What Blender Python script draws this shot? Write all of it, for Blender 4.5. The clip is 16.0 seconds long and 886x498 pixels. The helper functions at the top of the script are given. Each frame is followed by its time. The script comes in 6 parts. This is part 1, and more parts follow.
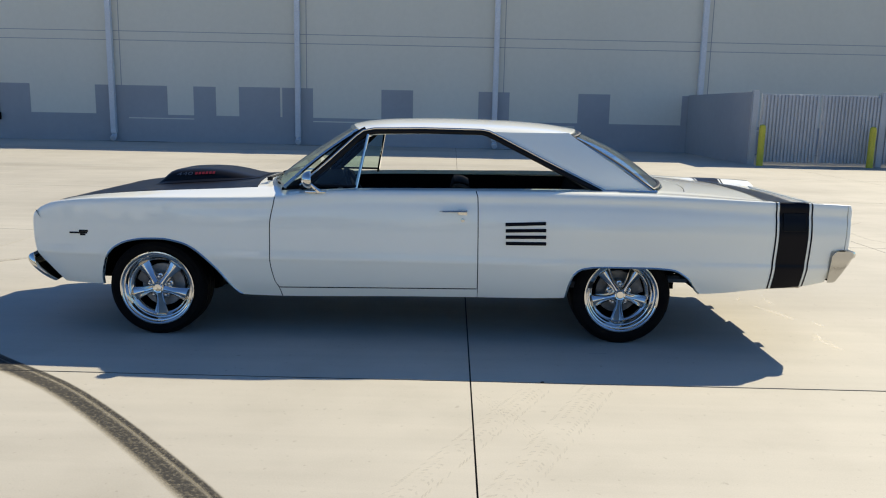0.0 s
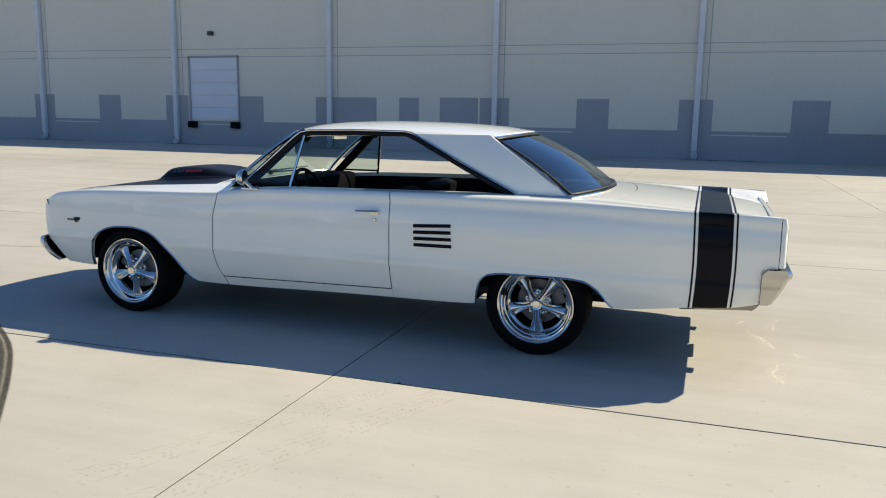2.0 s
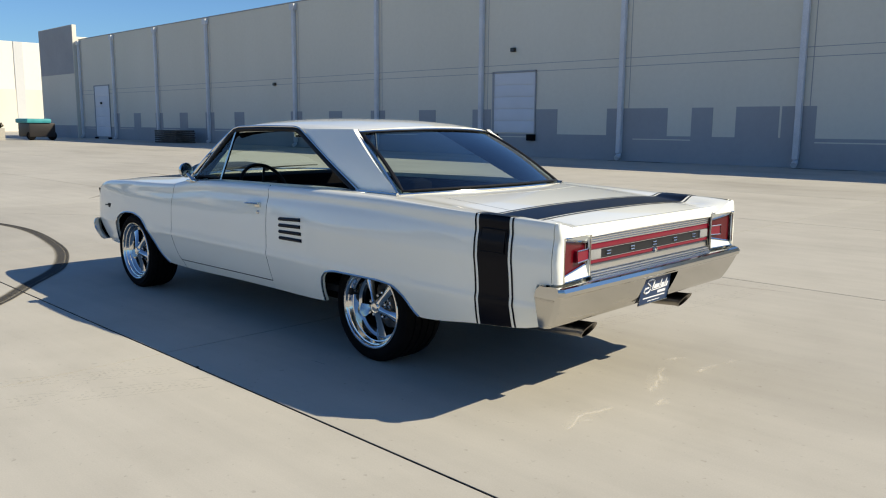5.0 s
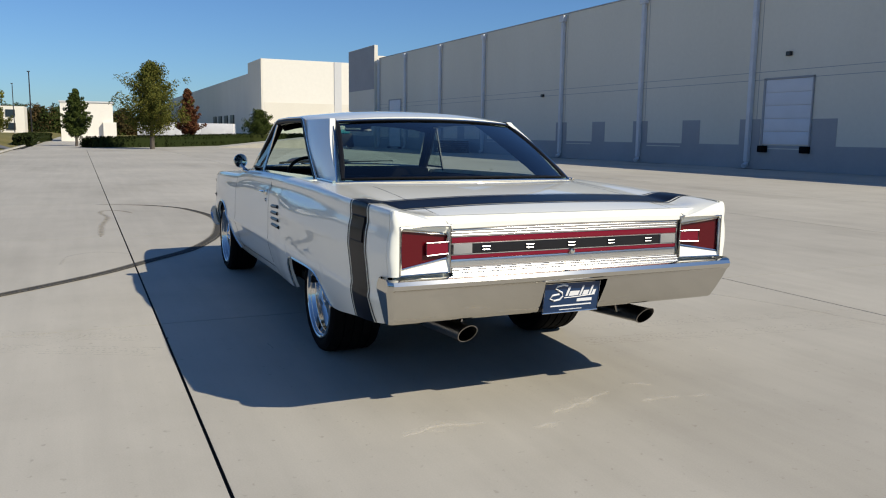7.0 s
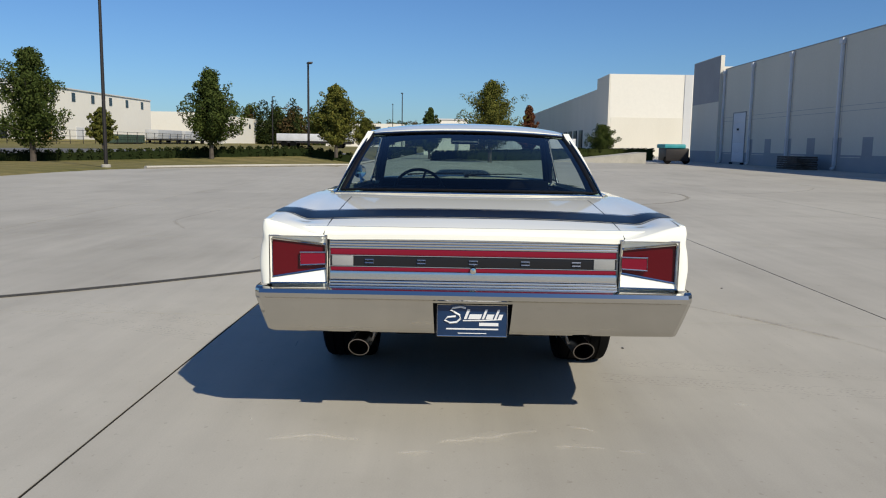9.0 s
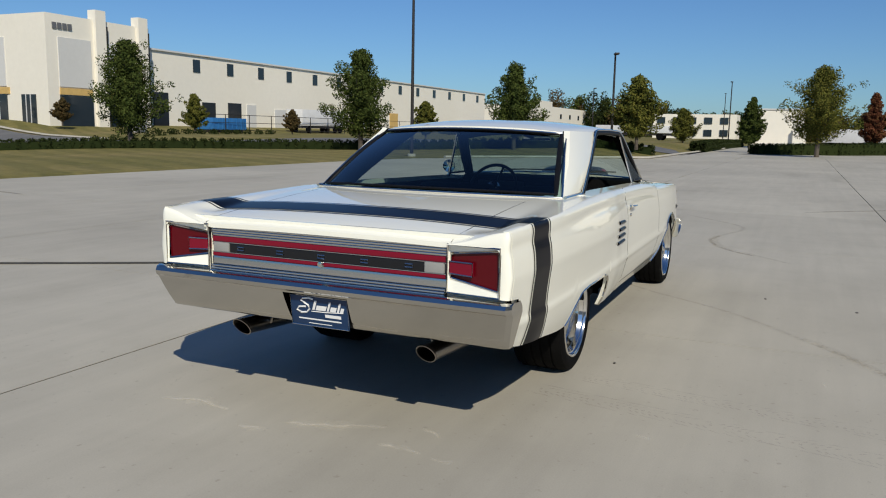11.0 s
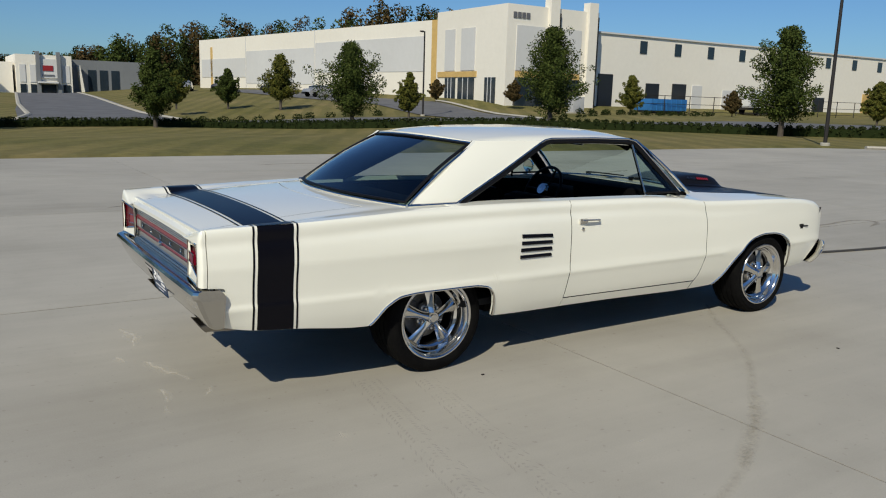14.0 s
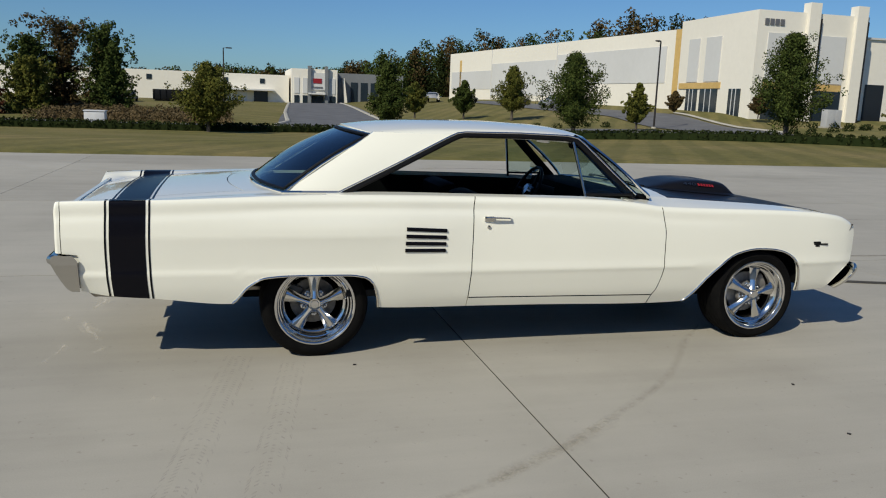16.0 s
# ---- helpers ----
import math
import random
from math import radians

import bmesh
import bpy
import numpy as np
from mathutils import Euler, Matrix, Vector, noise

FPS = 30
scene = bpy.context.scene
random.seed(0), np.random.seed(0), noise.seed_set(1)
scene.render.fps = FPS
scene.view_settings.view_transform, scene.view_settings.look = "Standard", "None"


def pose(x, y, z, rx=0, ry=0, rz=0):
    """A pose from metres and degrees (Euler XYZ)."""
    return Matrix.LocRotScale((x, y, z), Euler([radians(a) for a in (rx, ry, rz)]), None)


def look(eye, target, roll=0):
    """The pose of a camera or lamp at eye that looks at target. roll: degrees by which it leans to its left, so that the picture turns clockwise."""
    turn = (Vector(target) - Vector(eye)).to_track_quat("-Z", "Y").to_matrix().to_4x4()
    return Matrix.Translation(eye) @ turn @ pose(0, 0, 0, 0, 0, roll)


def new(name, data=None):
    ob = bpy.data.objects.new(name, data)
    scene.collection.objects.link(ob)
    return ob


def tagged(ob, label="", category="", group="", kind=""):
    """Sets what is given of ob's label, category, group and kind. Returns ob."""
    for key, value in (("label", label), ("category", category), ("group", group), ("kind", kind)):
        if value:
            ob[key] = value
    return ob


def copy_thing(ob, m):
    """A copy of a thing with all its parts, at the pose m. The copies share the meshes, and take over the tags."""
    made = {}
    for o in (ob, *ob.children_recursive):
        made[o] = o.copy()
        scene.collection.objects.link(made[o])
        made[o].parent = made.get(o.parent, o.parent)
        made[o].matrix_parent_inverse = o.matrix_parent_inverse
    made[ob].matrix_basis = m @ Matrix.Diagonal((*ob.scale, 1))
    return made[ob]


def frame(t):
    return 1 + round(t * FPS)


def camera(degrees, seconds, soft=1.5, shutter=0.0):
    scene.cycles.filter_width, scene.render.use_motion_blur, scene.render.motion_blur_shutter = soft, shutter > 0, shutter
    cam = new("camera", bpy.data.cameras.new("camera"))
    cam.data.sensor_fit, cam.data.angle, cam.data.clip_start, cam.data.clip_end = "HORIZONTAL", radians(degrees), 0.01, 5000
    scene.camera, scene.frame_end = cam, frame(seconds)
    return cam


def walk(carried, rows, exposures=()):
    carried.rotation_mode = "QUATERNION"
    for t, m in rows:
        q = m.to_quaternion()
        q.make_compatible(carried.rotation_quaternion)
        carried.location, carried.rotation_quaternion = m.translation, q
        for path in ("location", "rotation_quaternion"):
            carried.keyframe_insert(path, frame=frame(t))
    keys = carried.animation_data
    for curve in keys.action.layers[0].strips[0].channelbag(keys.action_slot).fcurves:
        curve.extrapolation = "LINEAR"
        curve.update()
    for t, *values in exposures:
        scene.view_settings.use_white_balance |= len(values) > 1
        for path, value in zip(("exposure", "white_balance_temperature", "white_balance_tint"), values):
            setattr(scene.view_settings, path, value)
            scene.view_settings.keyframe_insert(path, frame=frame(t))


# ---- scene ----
cam = camera(58.8, 16.0, soft=1.1)
EXPOSURES = [(0.0, 0.88, 7450, 6), (2.5, 0.86, 7450, 6), (4.5, 0.74, 7400, 6), (7.0, 0.34, 6950, 8), (9.5, 0.18, 6800, 8), (12.5, -0.06, 6850, 5), (16.0, -0.04, 6800, 5)]
PATH = [
    (0, (0.382, -5.731, 1.474), (0.364, -3.762, 1.122), 1.2),
    (0.5, (0.922, -5.7, 1.46), (0.741, -3.739, 1.112), 1.2),
    (1, (1.452, -5.661, 1.463), (1.12, -3.719, 1.118), 1.0),
    (1.5, (1.941, -5.546, 1.458), (1.463, -3.634, 1.118), 1.0),
    (2, (2.422, -5.432, 1.456), (1.801, -3.561, 1.119), 0.9),
    (2.5, (2.878, -5.232, 1.435), (2.118, -3.412, 1.103), 0.7),
    (3, (3.309, -5.031, 1.428), (2.416, -3.272, 1.104), 0.9),
    (3.5, (3.742, -4.787, 1.422), (2.72, -3.099, 1.102), 0.7),
    (4, (4.149, -4.485, 1.417), (3.004, -2.877, 1.101), 1.0),
    (4.5, (4.532, -4.099, 1.396), (3.269, -2.581, 1.082), 0.7),
    (7, (5.815, -2.022, 1.241), (4.017, -1.193, 0.955), 0.8),
    (7.5, (5.924, -1.535, 1.245), (4.042, -0.916, 0.97), 0.7),
    (8, (6.019, -1.059, 1.237), (4.079, -0.652, 0.971), 0.8),
    (8.5, (6.067, -0.565, 1.239), (4.094, -0.371, 0.977), 0.7),
    (9, (6.121, -0.094, 1.253), (4.139, -0.115, 0.991), 0.9),
    (9.5, (6.091, 0.427, 1.256), (4.122, 0.189, 0.994), 0.8),
    (10, (5.986, 0.94, 1.267), (4.055, 0.491, 1.001), 0.8),
    (12.5, (5.09, 3.31, 1.466), (3.584, 2.044, 1.104), 1.2),
    (13, (4.739, 3.77, 1.516), (3.362, 2.369, 1.144), 1.2),
    (13.5, (4.31, 4.142, 1.547), (3.078, 2.613, 1.171), 1.8),
    (14, (3.865, 4.522, 1.576), (2.796, 2.874, 1.2), 1.7),
    (14.5, (3.358, 4.775, 1.568), (2.449, 3.032, 1.196), 1.7),
    (15, (2.867, 5.016, 1.543), (2.106, 3.204, 1.172), 1.9),
    (15.5, (2.385, 5.196, 1.516), (1.757, 3.334, 1.147), 2.1),
    (16, (1.932, 5.35, 1.52), (1.424, 3.45, 1.154), 2.1),
]
walk(cam, [(t, look(eye, target, roll)) for t, eye, target, roll in PATH], EXPOSURES)

# ---- world, sun and exposure ----
SUN_DIR = Vector((0.935, 0.745, 1.0)).normalized()
world = bpy.data.worlds.new("sky")
scene.world = world
world.use_nodes = True
wn = world.node_tree
sky = wn.nodes.new("ShaderNodeTexSky")
sky.sky_type, sky.sun_disc = "NISHITA", False
sky.sun_elevation, sky.sun_rotation = math.asin(SUN_DIR.z), math.atan2(SUN_DIR.x, SUN_DIR.y)
sky.air_density, sky.dust_density, sky.ozone_density = 1.0, 0.3, 0.4
tint = wn.nodes.new("ShaderNodeMix")
tint.data_type, tint.blend_type = "RGBA", "MULTIPLY"
tint.inputs[0].default_value, tint.inputs[7].default_value = 1.0, (0.60, 1.0, 1.64, 1)
wn.links.new(sky.outputs[0], tint.inputs[6])
wn.links.new(tint.outputs[2], wn.nodes["Background"].inputs[0])
wn.nodes["Background"].inputs[1].default_value = 0.053
sun = new("sun", bpy.data.lights.new("sun", "SUN"))
sun.data.energy, sun.data.angle, sun.data.color = 3.9, radians(0.53), (1.0, 0.94, 0.83)
sun.matrix_world = look(SUN_DIR * 60, (0, 0, 0))


# ---- materials ----
def shader(name, base, rough=0.5, metal=0.0, coat=0.0, coat_rough=0.03, spec=0.5):
    m = bpy.data.materials.new(name)
    m.use_nodes = True
    b = m.node_tree.nodes["Principled BSDF"]
    b.inputs["Base Color"].default_value = (*base, 1)
    b.inputs["Roughness"].default_value, b.inputs["Metallic"].default_value = rough, metal
    b.inputs["Coat Weight"].default_value, b.inputs["Coat Roughness"].default_value = coat, coat_rough
    b.inputs["Specular IOR Level"].default_value = spec
    return m


def node(m, kind, **values):
    n = m.node_tree.nodes.new(kind)
    for key, value in values.items():
        n.inputs[key.replace("_", " ")].default_value = value
    return n


def wire(m, a, b):
    m.node_tree.links.new(a, b)


def bsdf(m):
    return m.node_tree.nodes["Principled BSDF"]


def noise_tex(m, scale, detail=4.0, rough=0.55, coords=None, stretch=None):
    n = node(m, "ShaderNodeTexNoise", Scale=scale, Detail=detail, Roughness=rough)
    if coords is None:
        coords = m.node_tree.nodes.new("ShaderNodeNewGeometry").outputs["Position"]
    if stretch:
        mp = m.node_tree.nodes.new("ShaderNodeMapping")
        mp.inputs["Scale"].default_value = stretch
        wire(m, coords, mp.inputs[0])
        coords = mp.outputs[0]
    wire(m, coords, n.inputs["Vector"])
    return n


def ramp(m, source, stops):
    r = m.node_tree.nodes.new("ShaderNodeValToRGB")
    while len(r.color_ramp.elements) < len(stops):
        r.color_ramp.elements.new(0.5)
    for e, (p, c) in zip(r.color_ramp.elements, stops):
        e.position, e.color = p, (*c, 1)
    wire(m, source, r.inputs[0])
    return r


def mix(m, kind, a, b, fac):
    n = m.node_tree.nodes.new("ShaderNodeMix")
    n.data_type, n.blend_type = "RGBA", kind
    for socket, v in ((n.inputs[6], a), (n.inputs[7], b), (n.inputs[0], fac)):
        if isinstance(v, (int, float)):
            socket.default_value = v
        elif isinstance(v, tuple):
            socket.default_value = (*v, 1)
        else:
            wire(m, v, socket)
    return n.outputs[2]


def bump(m, height, strength=0.2, distance=0.01):
    n = node(m, "ShaderNodeBump", Strength=strength, Distance=distance)
    wire(m, height, n.inputs["Height"])
    wire(m, n.outputs[0], bsdf(m).inputs["Normal"])


def mottled(name, dark, light, scale, rough=0.8, fine=30.0, bump_by=0.15, bump_size=0.01, per_object=0.0, stretch=None, spec=0.5, grain=0.12):
    """A surface with broad stains, fine grain and a little relief."""
    m = shader(name, dark, rough, spec=spec)
    big = noise_tex(m, scale, 5, 0.6, stretch=stretch)
    small = noise_tex(m, fine, 6, 0.65)
    c = ramp(m, big.outputs[0], [(0.32, dark), (0.68, light)]).outputs[0]
    g = ramp(m, small.outputs[0], [(0.3, (1 - grain,) * 3), (0.7, (1 + grain * 0.8,) * 3)]).outputs[0]
    c = mix(m, "MULTIPLY", c, g, 1.0)
    if per_object:
        info = m.node_tree.nodes.new("ShaderNodeObjectInfo")
        v = ramp(m, info.outputs["Random"], [(0.0, (1 - per_object,) * 3), (1.0, (1 + per_object,) * 3)]).outputs[0]
        c = mix(m, "MULTIPLY", c, v, 1.0)
    wire(m, c, bsdf(m).inputs["Base Color"])
    bump(m, small.outputs[0], bump_by, bump_size)
    return m


def glass(name, tint, falloff=4.0):
    m = bpy.data.materials.new(name)
    m.use_nodes = True
    t = m.node_tree
    t.nodes.remove(t.nodes["Principled BSDF"])
    clear = t.nodes.new("ShaderNodeBsdfTransparent")
    clear.inputs[0].default_value = (*tint, 1)
    shine = t.nodes.new("ShaderNodeBsdfGlossy")
    shine.inputs["Roughness"].default_value = 0.01
    facing = t.nodes.new("ShaderNodeLayerWeight")
    power = t.nodes.new("ShaderNodeMath")
    power.operation = "POWER"
    power.inputs[1].default_value = falloff
    wire(m, facing.outputs["Facing"], power.inputs[0])
    fres = t.nodes.new("ShaderNodeMath")
    fres.operation = "MULTIPLY_ADD"
    fres.inputs[1].default_value, fres.inputs[2].default_value = 0.95, 0.05
    wire(m, power.outputs[0], fres.inputs[0])
    both = t.nodes.new("ShaderNodeMixShader")
    wire(m, fres.outputs[0], both.inputs[0])
    wire(m, clear.outputs[0], both.inputs[1])
    wire(m, shine.outputs[0], both.inputs[2])
    wire(m, both.outputs[0], t.nodes["Material Output"].inputs[0])
    return m


def paint(name, base, rough=0.4, coat=1.0, spec=0.5):
    m = shader(name, base, rough, coat=coat, coat_rough=0.02, spec=spec)
    n = noise_tex(m, 1.3, 3)
    r = ramp(m, n.outputs[0], [(0.3, tuple(c * 0.97 for c in base)), (0.7, base)])
    wire(m, r.outputs[0], bsdf(m).inputs["Base Color"])
    wave = noise_tex(m, 2.2, 1)
    bump(m, wave.outputs[0], 0.03, 0.02)
    return m


def ribbed_lens(name, base):
    """Moulded plastic lens with fine ribs under a smooth face."""
    m = shader(name, base, 0.3, coat=0.35, coat_rough=0.03, spec=0.15)
    pos = m.node_tree.nodes.new("ShaderNodeNewGeometry").outputs["Position"]
    w = node(m, "ShaderNodeTexWave", Scale=110.0)
    w.bands_direction = "Y"
    wire(m, pos, w.inputs["Vector"])
    r = ramp(m, w.outputs["Fac"], [(0.2, tuple(c * 0.8 for c in base)), (0.8, tuple(c * 1.15 for c in base))])
    wire(m, r.outputs[0], bsdf(m).inputs["Base Color"])
    bump(m, w.outputs["Fac"], 0.12, 0.001)
    return m


WHITE = paint("cream_white_paint", (0.91, 0.90, 0.795))
BLACK = paint("satin_black_paint", (0.0045, 0.0045, 0.0075), 0.30, 0.06, spec=0.1)
HOODBLACK = paint("flat_black_paint", (0.007, 0.007, 0.009), 0.42, 0.08, spec=0.18)
CHROME = shader("chrome", (0.68, 0.66, 0.62), 0.06, 1.0)
BUMPER = paint("bumper_chrome", (0.56, 0.545, 0.51), 0.09, 0.0)
bsdf(BUMPER).inputs["Metallic"].default_value = 1.0
BRUSHED = shader("brushed_aluminium", (0.62, 0.63, 0.65), 0.22, 1.0)
POLISHED = shader("polished_alloy", (0.70, 0.69, 0.67), 0.11, 1.0)
RIBCHROME = shader("ribbed_bright_metal", (0.62, 0.61, 0.59), 0.22, 1.0)
STEEL = shader("exhaust_steel", (0.30, 0.28, 0.26), 0.28, 1.0)
DARKMETAL = mottled("brake_iron", (0.10, 0.10, 0.10), (0.22, 0.21, 0.20), 20, 0.45)
CASTGREY = mottled("grey_casting", (0.25, 0.25, 0.25), (0.40, 0.40, 0.40), 25, 0.45)
RUBBER = mottled("tyre_rubber", (0.0035, 0.0035, 0.004), (0.007, 0.0068, 0.0065), 12, 0.8, 60, spec=0.07)
TRIM = shader("black_rubber", (0.006, 0.006, 0.007), 0.5, spec=0.2)
UNDER = mottled("underbody_black", (0.003, 0.003, 0.003), (0.008, 0.008, 0.008), 6, 0.9, spec=0.03)
VINYL = mottled("black_vinyl", (0.003, 0.003, 0.0035), (0.0055, 0.0055, 0.006), 9, 0.7, 80, 0.1, 0.001, spec=0.04)
CARPET = mottled("black_carpet", (0.008, 0.008, 0.008), (0.016, 0.016, 0.016), 20, 0.95, 150)
LENS_RED = ribbed_lens("red_lens", (0.095, 0.001, 0.005))
LENS_RED2 = shader("red_stripe", (0.19, 0.003, 0.018), 0.3, coat=0.3, spec=0.2)
LENS_CLEAR = ribbed_lens("clear_lens", (0.30, 0.30, 0.29))
MARKGREY = shader("satin_metal", (0.22, 0.22, 0.22), 0.35, 1.0)
PANEL_BLACK = shader("panel_black", (0.012, 0.012, 0.014), 0.35, spec=0.3)
WINDOW = glass("tinted_glass", (0.64, 0.76, 0.72), 4.5)
WINDOW_DARK = glass("dark_tinted_glass", (0.55, 0.67, 0.65), 2.7)
PLATE_BLUE = shader("plate_blue", (0.006, 0.032, 0.095), 0.35)
PLAIN_WHITE = shader("plain_white", (0.8, 0.8, 0.8), 0.5)
RED = shader("red_letter", (0.28, 0.015, 0.02), 0.4)
GREY = shader("grey_letter", (0.13, 0.13, 0.14), 0.4)



def concrete_material(name, per_object):
    """Broom-finished concrete: cloudy patches, faint streaks, specks and fine grain."""
    m = shader(name, (0.44, 0.41, 0.36), 0.72, spec=0.4)
    pos = m.node_tree.nodes.new("ShaderNodeNewGeometry").outputs["Position"]
    c = ramp(m, noise_tex(m, 0.22, 4, 0.55, pos).outputs[0], [(0.3, (0.370, 0.346, 0.297)), (0.7, (0.434, 0.408, 0.351))]).outputs[0]
    patch = ramp(m, noise_tex(m, 1.4, 6, 0.62, pos).outputs[0], [(0.28, (0.92, 0.917, 0.91)), (0.5, (1, 1, 1)), (0.74, (1.05, 1.05, 1.047))]).outputs[0]
    c = mix(m, "MULTIPLY", c, patch, 1.0)
    streak = ramp(m, noise_tex(m, 1.0, 5, 0.6, pos, (0.35, 6.0, 1)).outputs[0], [(0.3, (0.95, 0.95, 0.95)), (0.7, (1.04, 1.04, 1.04))]).outputs[0]
    c = mix(m, "MULTIPLY", c, streak, 1.0)
    # long dark smears where tyres have turned
    smear = ramp(m, noise_tex(m, 0.5, 4, 0.55, pos, (0.22, 0.75, 1)).outputs[0], [(0.30, (0.82, 0.815, 0.80)), (0.46, (1, 1, 1)), (0.72, (1.04, 1.04, 1.035))]).outputs[0]
    c = mix(m, "MULTIPLY", c, smear, 1.0)
    specks = ramp(m, noise_tex(m, 26, 3, 0.5, pos).outputs[0], [(0.27, (0.76, 0.75, 0.74)), (0.34, (1, 1, 1))]).outputs[0]
    c = mix(m, "MULTIPLY", c, specks, 0.8)
    grain = noise_tex(m, 140, 4, 0.6, pos)
    g = ramp(m, grain.outputs[0], [(0.3, (0.95, 0.95, 0.95)), (0.7, (1.05, 1.05, 1.05))]).outputs[0]
    c = mix(m, "MULTIPLY", c, g, 1.0)
    if per_object:
        info = m.node_tree.nodes.new("ShaderNodeObjectInfo")
        c = mix(m, "MULTIPLY", c, ramp(m, info.outputs["Random"], [(0.0, (0.97,) * 3), (1.0, (1.03,) * 3)]).outputs[0], 1.0)
    wire(m, c, bsdf(m).inputs["Base Color"])
    bump(m, grain.outputs[0], 0.12, 0.002)
    return m


CONCRETE = concrete_material("concrete_slab", True)
CONCRETE_FAR = concrete_material("concrete_far", False)
JOINT = mottled("joint_dirt", (0.012, 0.011, 0.010), (0.03, 0.028, 0.025), 6, 0.95)
ASPHALT = mottled("asphalt", (0.10, 0.10, 0.105), (0.15, 0.15, 0.155), 0.6, 0.9, 20)
KERB = mottled("kerb_concrete", (0.36, 0.34, 0.29), (0.46, 0.43, 0.37), 1.0, 0.85, 12)
TILT = mottled("beige_wall_paint", (0.69, 0.64, 0.53), (0.74, 0.69, 0.58), 0.16, 0.85, 5, 0.03, 0.004, stretch=(1, 1, 0.3), grain=0.025)
TILT_DARK = mottled("grey_wall_paint", (0.335, 0.335, 0.34), (0.38, 0.38, 0.385), 0.3, 0.85, 5, 0.03, 0.004, grain=0.03)
SPOUT = mottled("white_metal_paint", (0.62, 0.62, 0.63), (0.70, 0.70, 0.71), 1.5, 0.5)
DOORWHITE = mottled("white_door_paint", (0.66, 0.67, 0.70), (0.72, 0.73, 0.76), 0.8, 0.55)
FARWHITE = mottled("white_wall_paint", (0.77, 0.725, 0.63), (0.81, 0.765, 0.67), 0.05, 0.85, 2, 0.02, 0.004, grain=0.025)
FARGREY = mottled("light_grey_wall", (0.57, 0.565, 0.55), (0.62, 0.615, 0.60), 0.08, 0.85, 2, 0.02, 0.004, grain=0.025)
SLATE = mottled("slate_grey_wall", (0.16, 0.17, 0.18), (0.20, 0.21, 0.22), 0.1, 0.8, 2, 0.02, 0.004, grain=0.03)
FARYELLOW = mottled("ochre_wall", (0.55, 0.36, 0.12), (0.62, 0.42, 0.16), 0.1, 0.85, 2)
FARDARK = shader("dark_opening", (0.015, 0.017, 0.02), 0.3)
FARGLASS = shader("dark_window", (0.02, 0.03, 0.04), 0.08)
ROOFGREY = shader("roof_membrane", (0.5, 0.5, 0.5), 0.9)
YELLOW = mottled("yellow_bollard_paint", (0.52, 0.44, 0.03), (0.62, 0.53, 0.05), 3, 0.5)
GATE = mottled("gate_metal", (0.42, 0.42, 0.42), (0.50, 0.50, 0.50), 1.2, 0.5)
POLE = shader("dark_pole_metal", (0.045, 0.04, 0.038), 0.5, 0.6)
BARK = mottled("bark", (0.06, 0.048, 0.038), (0.12, 0.10, 0.08), 3, 0.95, 25)
BLUEPAINT = mottled("blue_paint", (0.02, 0.13, 0.36), (0.03, 0.17, 0.42), 1, 0.5)
TEAL = mottled("teal_tarp", (0.03, 0.28, 0.30), (0.05, 0.36, 0.38), 2, 0.6)
GREENBOX = mottled("green_box_paint", (0.04, 0.07, 0.05), (0.06, 0.09, 0.06), 2, 0.6)
CAR_GREY = paint("grey_car_paint", (0.25, 0.26, 0.28))
CAR_DARK = paint("dark_car_paint", (0.02, 0.022, 0.03))


def grass_material():
    m = shader("mown_grass", (0.1, 0.12, 0.03), 0.95, spec=0.2)
    pos = m.node_tree.nodes.new("ShaderNodeNewGeometry").outputs["Position"]
    big = noise_tex(m, 0.12, 5, 0.6, pos)
    fine = noise_tex(m, 2.5, 8, 0.7, pos)
    c = ramp(m, big.outputs[0], [(0.3, (0.135, 0.128, 0.038)), (0.55, (0.19, 0.163, 0.062)), (0.75, (0.25, 0.195, 0.090))]).outputs[0]
    g = ramp(m, fine.outputs[0], [(0.25, (0.6, 0.62, 0.6)), (0.75, (1.25, 1.22, 1.2))]).outputs[0]
    c = mix(m, "MULTIPLY", c, g, 1.0)
    wave = node(m, "ShaderNodeTexWave", Scale=0.19, Distortion=1.2)
    wave.wave_type, wave.bands_direction = "BANDS", "X"
    mp = m.node_tree.nodes.new("ShaderNodeMapping")
    mp.inputs["Rotation"].default_value = (0, 0, 0.5)
    wire(m, pos, mp.inputs[0])
    wire(m, mp.outputs[0], wave.inputs["Vector"])
    s = ramp(m, wave.outputs["Fac"], [(0.35, (0.87, 0.90, 0.87)), (0.65, (1.08, 1.07, 1.06))]).outputs[0]
    c = mix(m, "MULTIPLY", c, s, 1.0)
    wire(m, c, bsdf(m).inputs["Base Color"])
    bump(m, fine.outputs[0], 0.8, 0.06)
    return m


def leaf_material(name, a, b, c):
    m = shader(name, a, 0.85, spec=0.03)
    g = m.node_tree.nodes.new("ShaderNodeNewGeometry")
    r = ramp(m, g.outputs["Random Per Island"], [(0.0, a), (0.55, b), (1.0, c)])
    wire(m, r.outputs[0], bsdf(m).inputs["Base Color"])
    return m


